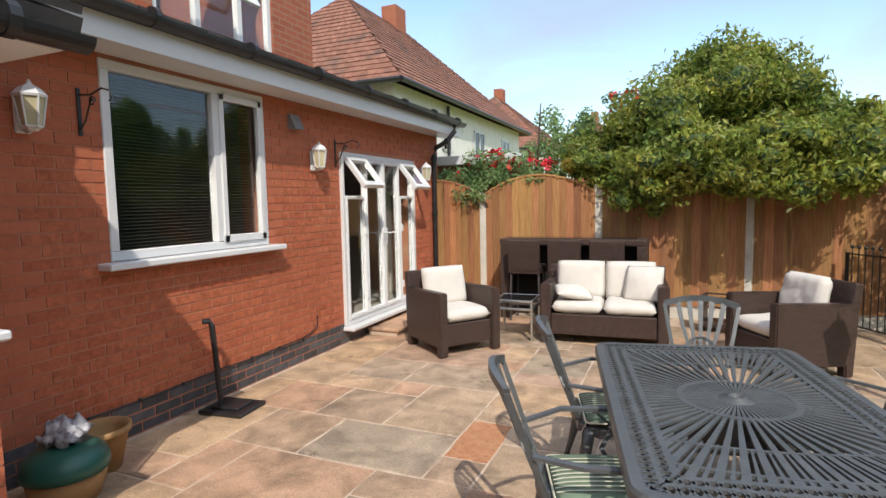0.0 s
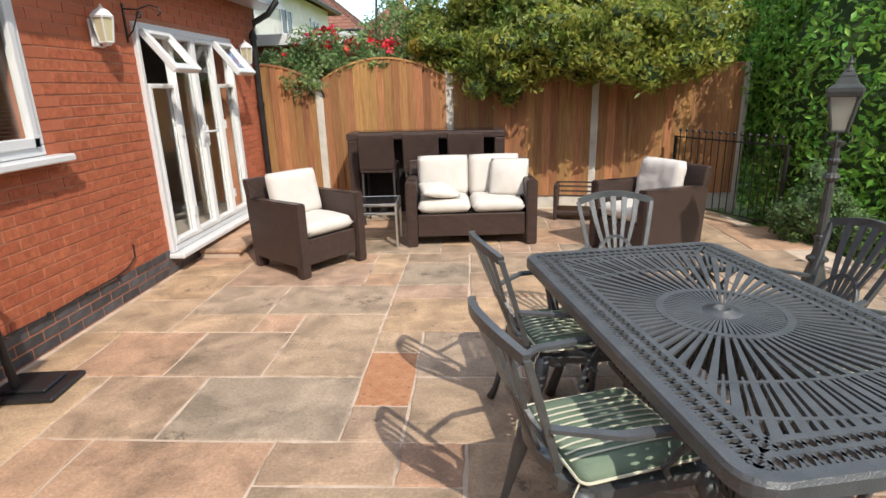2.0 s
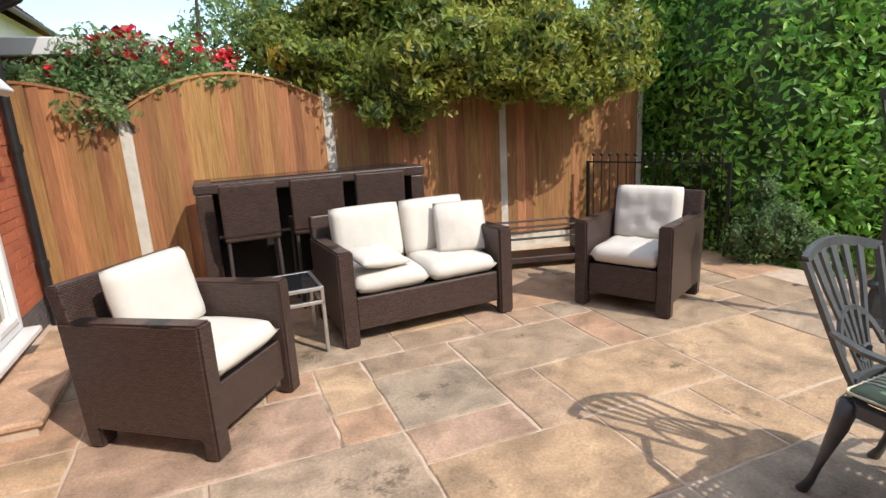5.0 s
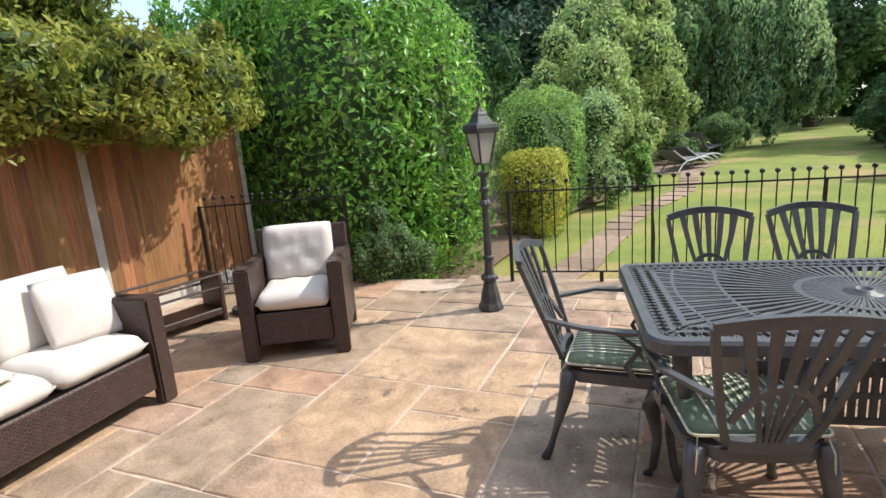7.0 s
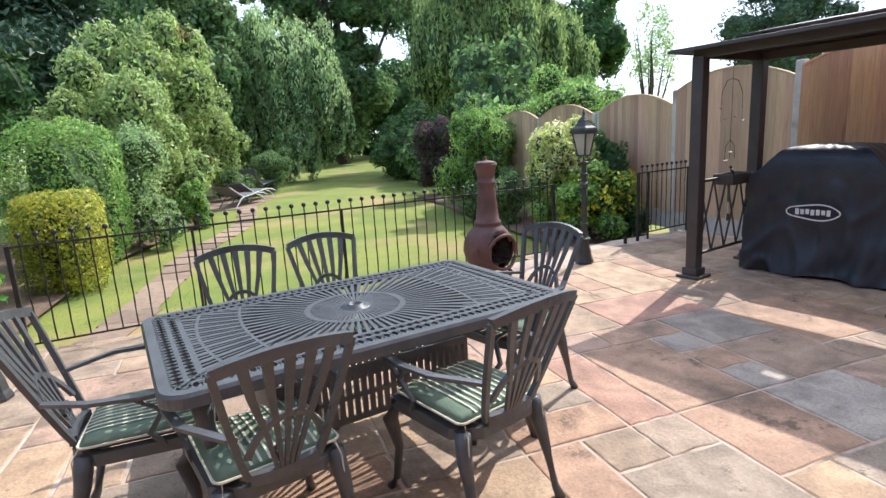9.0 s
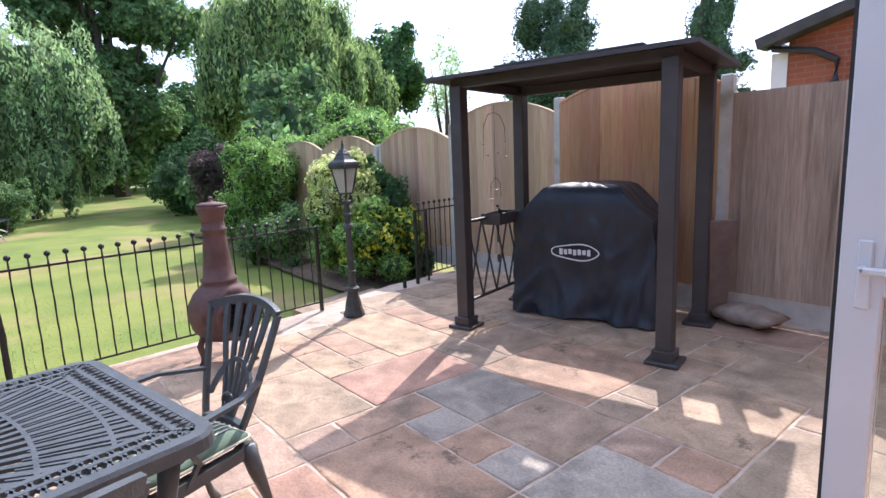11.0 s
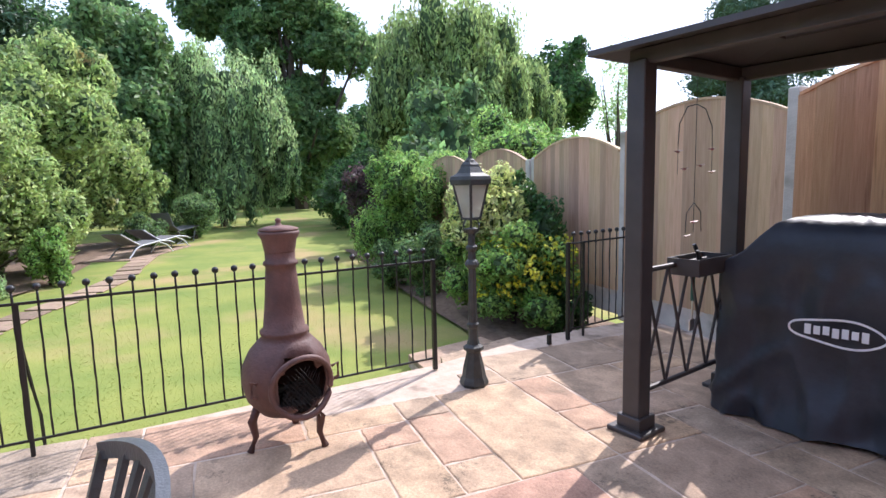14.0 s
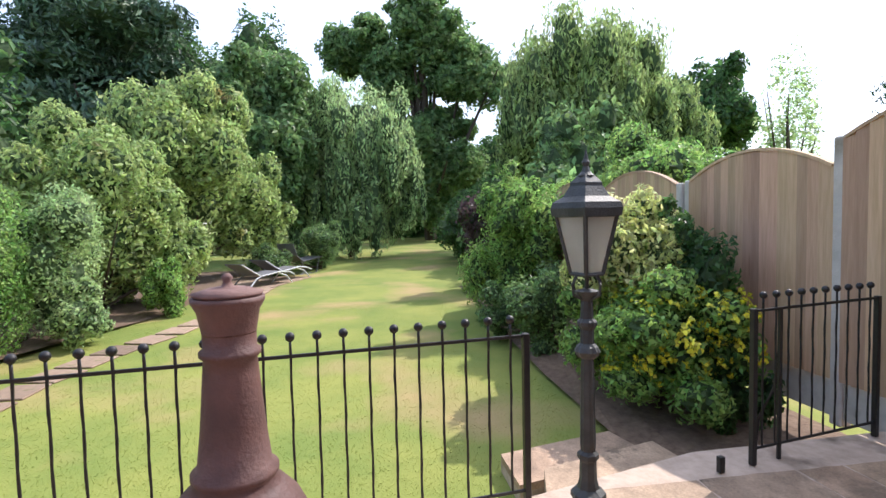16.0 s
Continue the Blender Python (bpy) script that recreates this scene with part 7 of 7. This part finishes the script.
plant("boundary_trees", "mixed trees behind the garden fence", "tree", [(20.0, -8.0, 2.4, 2.4, 1.6, 2.8), (34.0, -18.0, 5.0, 4.0, 3.0, 5.0), (48.0, -18.0, 7.0, 5.0, 5.0, 7.0), (16.5, -5.6, 1.2, 1.6, 1.0, 1.7), (18.6, -4.4, 0.6, 1.2, 0.9, 1.2)], 26000, 0.26, L_MID, 0.5, (20.0, -8.0, -0.3), 48, lump=0.2, limbs=False)

# beds of soil and the stepping path
bm = bmesh.new()


def bed(pts, z):
    vs = [bm.verts.new((x, y, z + 0.05 * noise.noise(Vector((x * 2, y * 2, 0))))) for x, y in pts]
    c = bm.verts.new((sum(p[0] for p in pts) / len(pts), sum(p[1] for p in pts) / len(pts), z + 0.06))
    for i in range(len(vs)):
        bm.faces.new((vs[i], vs[(i + 1) % len(vs)], c))


bed([(4.6, -3.95), (4.85, -2.5), (5.30, -2.40), (5.75, -2.25), (6.6, -2.30), (7.6, -2.30), (9.0, -2.35), (10.5, -2.4), (12.5, -2.7), (15, -2.7), (15, -3.95), (9, -3.95)], -0.27)
setting("flower_bed", bm, M_SOIL, "bare dark soil bed along the fence", "soil")
bm = bmesh.new()
bed([(3.7, 5.0), (4.6, 4.65), (5.6, 4.6), (7.2, 4.5), (9.0, 4.5), (11, 3.9), (13, 3.3), (15, 3.2), (18, 3.1), (22, 2.0), (22, 6), (12, 7.5), (3.4, 7.3)], -0.29)
setting("hedge_bed", bm, M_SOIL, "dry soil strip under the hedges", "soil")
pth = [(4.8, 3.75), (5.8, 3.55), (6.8, 3.45), (7.8, 3.35), (9.0, 3.25), (10.2, 3.0), (11.4, 2.6), (12.6, 2.3), (13.8, 2.15), (15.0, 2.15), (16.2, 2.1), (17.4, 2.0), (18.6, 1.8)]
pt_ob = thing("stepping_path", "worn pinkish stepping stone path across the lawn", "path", (4.8, 3.75, -0.33))
rp = random.Random(4)
for i in range(len(pth) * 2 - 2):
    a, b = pth[i // 2], pth[min(i // 2 + 1, len(pth) - 1)]
    t = (i % 2) * 0.5
    x, y = a[0] + (b[0] - a[0]) * t, a[1] + (b[1] - a[1]) * t
    bm = bmesh.new()
    box(bm, -0.29 + rp.uniform(0, 0.06), -0.27 + rp.uniform(0, 0.06), -0.01, 0.29 - rp.uniform(0, 0.06), 0.27 - rp.uniform(0, 0.06), 0.014, 0.008)
    o = part("flagstone", bm, M_PATH, pt_ob)
    o.matrix_basis = pose(x - 4.8, y - 3.75, 0.012 + lawn_z(x, y) + 0.33, 0, 0, math.degrees(math.atan2(b[1] - a[1], b[0] - a[0])) + rp.uniform(-5, 5))
bm = bmesh.new()
box(bm, -1.6, -0.75, -0.02, 1.6, 0.75, 0.03, 0.01)
pv = link("lounger_terrace", bm, M_PATH)
pv.matrix_basis = pose(17.6, 2.35, lawn_z(17.6, 2.3) + 0.0, 0, 0, -20)
tagged(pv, "small pink-brown stone terrace under the loungers", "terrace", "", "structure")


def lounger(at, rz):
    ob = thing("sun_lounger", "grey sling sun lounger with curved white frame", "lounger", at, rz, "sun loungers")
    path_ = [(0.0, 0.62), (0.35, 0.42), (0.62, 0.28), (0.95, 0.30), (1.3, 0.34), (1.65, 0.30), (1.85, 0.22)]
    bm = bmesh.new()
    flat(bm, [(x, 0, z + 0.012) for x, z in path_], 0.54, 0.012, (0, 1, 0))
    part("sling", bm, M_LOUNGE, ob)
    for s in (-0.29, 0.29):
        bm = bmesh.new()
        tube(bm, [(x, s, z) for x, z in path_], 0.018, 8)
        tube(bm, [(0.2, s, 0.0), (0.45, s, 0.22), (0.62, s, 0.28)], 0.018, 8)
        tube(bm, [(1.2, s, 0.33), (1.55, s, 0.2), (1.75, s, 0.0)], 0.018, 8)
        part("side_frame", bm, M_PVC if s < 0 else M_LOUNGE, ob)
    return ob


lounger((16.2, 2.75, lawn_z(16, 2.7) + 0.03), -35)
lounger((17.5, 2.4, lawn_z(17, 2.4) + 0.03), -35)
hc = thing("rocking_chair", "grey wire garden chair on a curved frame", "chair", (20.1, 1.7, lawn_z(20, 1.7)), -30)
bm = bmesh.new()
for s in (-0.3, 0.3):
    tube(bm, [(-0.5, s, 1.0), (-0.3, s, 0.6), (0.0, s, 0.42), (0.5, s, 0.45), (1.1, s, 0.5)], 0.018, 8)
    tube(bm, [(-0.1, s, 0.42), (0.1, s, 0.1), (-0.2, s, 0.0), (0.7, s, 0.0), (0.9, s, 0.48)], 0.018, 8)
part("frame", bm, M_LOUNGE, hc)
bm = bmesh.new()
flat(bm, [(-0.5, 0, 1.01), (-0.3, 0, 0.61), (0.0, 0, 0.43), (0.5, 0, 0.46), (1.1, 0, 0.51)], 0.6, 0.01, (0, 1, 0))
part("sling", bm, M_LOUNGE, hc)
hm = thing("hanging_stand", "curved metal stand beside the garden chair", "stand", (21.0, 2.1, lawn_z(21, 2)), 0)
bm = bmesh.new()
tube(bm, [(0.3, 0.3, 0), (0.3, 0.3, 1.5), (0.2, 0.2, 2.1), (-0.15, -0.1, 2.35), (-0.45, -0.4, 2.2)], 0.025, 8)
part("pole", bm, M_PERG, hm)

# ---- neighbours' houses ----
def hip_house(label, x0, y0, x1, y1, eave, ridge, wall_m, wins, over=0.4):
    ob = thing("house", label, "house", ((x0 + x1) / 2, (y0 + y1) / 2, -0.36))
    cx_, cy_ = (x0 + x1) / 2, (y0 + y1) / 2
    hx, hy = (x1 - x0) / 2, (y1 - y0) / 2
    bm = bmesh.new()
    box(bm, -hx, -hy, 0, hx, hy, eave + 0.36)
    part("wall", bm, wall_m, ob)
    e, r = eave + 0.36, ridge + 0.36
    ox, oy = hx + over, hy + over
    k = max(0.0, oy - ox)
    R0, R1 = (0, -k, r), (0, k, r)
    for i, cs in enumerate(([(ox, -oy, e), (ox, oy, e), R1, R0], [(-ox, oy, e), (-ox, -oy, e), R0, R1], [(-ox, -oy, e), (ox, -oy, e), R0, R0], [(ox, oy, e), (-ox, oy, e), R1, R1])):
        bm, m_, n_, lab_ = tile_roof("roof", "", cs, 22, 34, M_TILE, 0.02)
        part("roof", bm, m_, ob, "red-brown clay tile slope")
    bm = bmesh.new()
    for a, b in (((ox, -oy), (ox, oy)), ((-ox, -oy), (ox, -oy)), ((-ox, oy), (ox, oy))):
        tube(bm, [(a[0], a[1], e - 0.03), (b[0], b[1], e - 0.03)], 0.07, 8)
    tube(bm, [(hx + 0.08, -hy + 3.2, e - 0.1), (hx + 0.08, -hy + 3.2, 0)], 0.05, 8)
    part("gutter", bm, M_BLACKP, ob)
    for (wy, wz, ww, wh) in wins:
        bm = bmesh.new()
        for q in ((-ww / 2, 0, ww / 2, 0.07), (-ww / 2, wh - 0.07, ww / 2, wh), (-ww / 2, 0, -ww / 2 + 0.07, wh), (ww / 2 - 0.07, 0, ww / 2, wh), (-0.035, 0, 0.035, wh)):
            box(bm, hx - 0.03, wy + q[0], wz + q[1], hx + 0.03, wy + q[2], wz + q[3])
        wo = part("window", bm, M_PVC, ob)
        bm = bmesh.new()
        box(bm, hx - 0.05, wy - ww / 2, wz, hx + 0.01, wy + ww / 2, wz + wh)
        part("pane", bm, M_SMOKE, wo)
    bm = bmesh.new()
    box(bm, -0.3, -0.4 + k * 0.6, r - 0.8, 0.3, 0.4 + k * 0.6, r + 0.6, 0.01)
    ch_ = part("chimney", bm, M_BRICKW, ob)
    return ob


hip_house("white rendered neighbouring house with a red tiled hip roof", -12.2, 11.2, -5.05, 22.5, 4.45, 8.2, M_WPAINT, [(-4.2, 3.2, 0.9, 1.1), (-2.4, 3.4, 0.7, 0.9), (0.5, 3.2, 1.1, 1.1), (3.6, 3.2, 1.1, 1.1)])
hip_house("further house with a red-brown tiled roof", -14.5, 31.0, -5.8, 41.0, 4.6, 8.6, M_WPAINT, [(-3.0, 3.2, 1.0, 1.1), (0.0, 3.2, 1.0, 1.1)])
hip_house("distant brick house with a red tiled roof", -10.0, 46.0, -1.5, 56.0, 4.6, 8.8, M_BRICKW, [(-3.0, 3.2, 1.0, 1.1)])
# brick side wall of the next house, past the fence end
bm = bmesh.new()
box(bm, -5.5, 7.75, -0.3, -1.2, 8.2, 2.15)
setting("wall_neighbour", bm, M_BRICKW, "low red brick neighbour wall behind the fence", "wall")
bm = bmesh.new()
box(bm, -5.5, 7.6, 2.15, -1.05, 8.3, 2.30, 0.01)
setting("trim_neighbour", bm, M_PVC, "white fascia on the neighbouring brick wall", "trim")

gb = thing("brick_outbuilding", "neighbour's red brick building with a grey roof edge", "building", (0.0, -9.0, -0.3))
bm = bmesh.new()
vs = [(-5.0, 1.6), (2.55, 1.6), (2.55, -4.0), (-5.0, -4.0)]
lo = [bm.verts.new((x, y, 0)) for x, y in vs]
hi = [bm.verts.new((x, y, 3.15 + (2.55 - x) * 0.28)) for x, y in vs]
bm.faces.new(lo[::-1])
bm.faces.new(hi)
for i in range(4):
    j = (i + 1) % 4
    bm.faces.new((lo[i], lo[j], hi[j], hi[i]))
part("wall", bm, M_BRICKW, gb)
bm = bmesh.new()
flat(bm, [(2.85, 1.75, 3.12), (-5.2, 1.75, 5.37)], 0.35, 0.14, (0, 1, 0))
part("verge", bm, M_TILED, gb, "dark grey roof verge")
bm = bmesh.new()
tube(bm, [(2.72, 1.78, 3.10), (2.72, -4.0, 3.10)], 0.06, 8)
tube(bm, [(2.70, 1.75, 3.05), (2.2, 1.72, 2.95), (1.95, 1.70, 2.8), (1.95, 1.70, 2.55), (2.2, 1.70, 2.35), (2.45, 1.70, 2.25)], 0.045, 8)
part("gutter", bm, M_BLACKP, gb)
bm = bmesh.new()
box(bm, 2.55, -0.5, 0, 2.75, 1.62, 3.0)
part("render_strip", bm, M_WPAINT, gb)

# ---- paving slabs, each a piece of its own ----
rs = random.Random(21)
CELL = 0.295
NX, NY = 25, 38
X0, YB = WALL + 0.03, -3.60
used = [[False] * NY for _ in range(NX)]
SIZES = [(3, 2), (2, 3), (2, 2), (2, 2), (3, 3), (2, 1), (1, 2), (1, 1), (3, 2), (2, 3)]
slab_mesh = {}


def slab_shape(w, d, k):
    key = (w, d, k)
    if key in slab_mesh:
        return slab_mesh[key]
    rk = random.Random(w * 31 + d * 7 + k)
    W, D = w * CELL - 0.015, d * CELL - 0.015
    rim = []
    n = 5
    for s in range(4):
        for i in range(n):
            u = i / n
            p = [(-W / 2 + W * u, -D / 2), (W / 2, -D / 2 + D * u), (W / 2 - W * u, D / 2), (-W / 2, D / 2 - D * u)][s]
            jit = 0.006 if i else 0.003
            rim.append((p[0] + rk.uniform(-jit, jit), p[1] + rk.uniform(-jit, jit)))
    bm = bmesh.new()
    low = [bm.verts.new((x, y, -0.03)) for x, y in rim]
    mid = [bm.verts.new((x, y, -0.004)) for x, y in rim]
    top = [bm.verts.new((x * (1 - 0.014 / W), y * (1 - 0.014 / D), rk.uniform(-0.001, 0.0015))) for x, y in rim]
    bm.faces.new(top)
    m = len(rim)
    for i in range(m):
        j = (i + 1) % m
        bm.faces.new((low[i], low[j], mid[j], mid[i]))
        bm.faces.new((mid[i], mid[j], top[j], top[i]))
    me = bpy.data.meshes.new("slab")
    bm.normal_update()
    bm.to_mesh(me)
    bm.free()
    me.materials.append(M_SLAB)
    slab_mesh[key] = me
    return me


red_cell = (int((-0.05 - X0) / CELL), int((2.40 - YB) / CELL))


def lay_slab(i, j, w, d, stone=None, label=""):
    for a in range(i, i + w):
        for b in range(j, j + d):
            used[a][b] = True
    cx, cy = X0 + (i + w / 2) * CELL, YB + (j + d / 2) * CELL
    if cx + w * CELL / 2 > edge_x(cy) + 0.18 or cy + d * CELL / 2 > 7.0:
        return
    ob = new("slab", slab_shape(w, d, rs.randrange(4)))
    ob.parent = patio
    ob.matrix_basis = Matrix.Translation((cx, cy, rs.uniform(-0.002, 0.002))) @ Euler((rs.uniform(-0.003, 0.003), rs.uniform(-0.003, 0.003), rs.uniform(-0.008, 0.008))).to_matrix().to_4x4()
    if stone:
        ob.data = ob.data.copy()
        ob.data.materials.clear()
        ob.data.materials.append(stone)
        tagged(ob, label)


def free(i, j, w, d):
    return i + w <= NX and j + d <= NY and not any(used[a][b] for a in range(i, i + w) for b in range(j, j + d))


lay_slab(*red_cell, 1, 2, M_RED, "terracotta red pitted paving slab")
for q in ((13, 8, 2, 2), (13, 10, 1, 1), (11, 10, 1, 1), (9, 9, 2, 2)):
    lay_slab(*q, M_SLABG, "cool grey paving slab")
for q in ((15, 8, 2, 3), (11, 13, 3, 1), (12, 15, 2, 2)):
    lay_slab(*q, M_SLABR, "rose red paving slab")
for q in ((4, 19, 3, 2), (5, 21, 2, 3), (7, 23, 3, 2), (7, 22, 1, 1), (8, 21, 2, 2), (2, 24, 2, 2), (4, 24, 3, 2), (3, 21, 2, 2), (1, 21, 2, 2), (7, 25, 2, 1), (11, 8, 2, 2), (15, 5, 2, 2)):
    lay_slab(*q)
cells = [(i, j) for i in range(NX) for j in range(NY)]
for sizes, share in (([(3, 3), (3, 2), (2, 3), (4, 2), (3, 2)], 0.22), ([(2, 3), (3, 2), (2, 2)], 0.6), ([(2, 2), (2, 1), (1, 2), (2, 2)], 1.0), ([(2, 1), (1, 2)], 1.0), ([(1, 1)], 1.0)):
    rs.shuffle(cells)
    for i, j in cells[:int(len(cells) * share)]:
        w, d = rs.choice(sizes)
        if free(i, j, w, d):
            lay_slab(i, j, w, d)

# ---- bricks ----
BL, BH, BJ = 0.215, 0.065, 0.010


def brick_mesh(name, ln, material):
    bm = bmesh.new()
    box(bm, -0.02, 0, 0, 0.0, ln, BH)
    for v in bm.verts:
        if v.co.x > -0.001:
            v.co.y += 0.002 if v.co.y < ln / 2 else -0.002
            v.co.z += 0.002 if v.co.z < BH / 2 else -0.002
    me = bpy.data.meshes.new(name)
    bm.to_mesh(me)
    bm.free()
    me.materials.append(material)
    return me


B_FULL, B_BLUE = brick_mesh("brick", BL, M_BRICK), brick_mesh("brick", BL, M_BLUE)
rest = bmesh.new()
rb = random.Random(3)
nb = 0


def lay(wall, x, y0, y1, z0, z1, holes, near):
    """Stretcher bond on a wall that faces east; near says which bricks become pieces."""
    global nb
    r = 0
    z = z0
    while z + BH <= z1:
        y = y0 + (0 if r % 2 else -BL / 2)
        while y < y1:
            a, b = max(y, y0), min(y + BL, y1)
            spans = [(a, b)]
            for h in holes:
                if z + BH > h[2] and z < h[3]:
                    nxt = []
                    for s in spans:
                        if s[1] <= h[0] or s[0] >= h[1]:
                            nxt.append(s)
                        else:
                            if s[0] < h[0]:
                                nxt.append((s[0], h[0]))
                            if s[1] > h[1]:
                                nxt.append((h[1], s[1]))
                    spans = nxt
            for s in spans:
                w = s[1] - s[0]
                if w < 0.03:
                    continue
                blue = z < 0.16 and wall is wall_house
                if w > BL - 0.002 and near(s[0], z) and nb < 560:
                    ob = new("brick", B_BLUE if blue else B_FULL)
                    ob.parent = wall
                    ob.matrix_basis = Matrix.Translation((x + rb.uniform(-0.0015, 0.001), s[0], z))
                    nb += 1
                else:
                    vs = box(rest, x - 0.02, s[0], z, x + rb.uniform(-0.0015, 0.001), s[1], z + BH)
                    if blue:
                        for f in {f for v in vs for f in v.link_faces}:
                            f.material_index = 1
            y += BL + BJ
        z += BH + BJ
        r += 1


lay(wall_house, WALL, 0.2, 7.12, 0.005, 2.56, OPEN, lambda y, z: 1.2 < y < 4.36 and z < 1.9)
lay(wall_wing, WX, -0.80, WY - 0.01, 0.005, 1.09, [], lambda y, z: False)
more = link("bricks", rest, [M_BRICKS, M_BLUE])
more.parent = wall_house
tagged(more, "further red bricks of the house wall", "", "", "stuff")
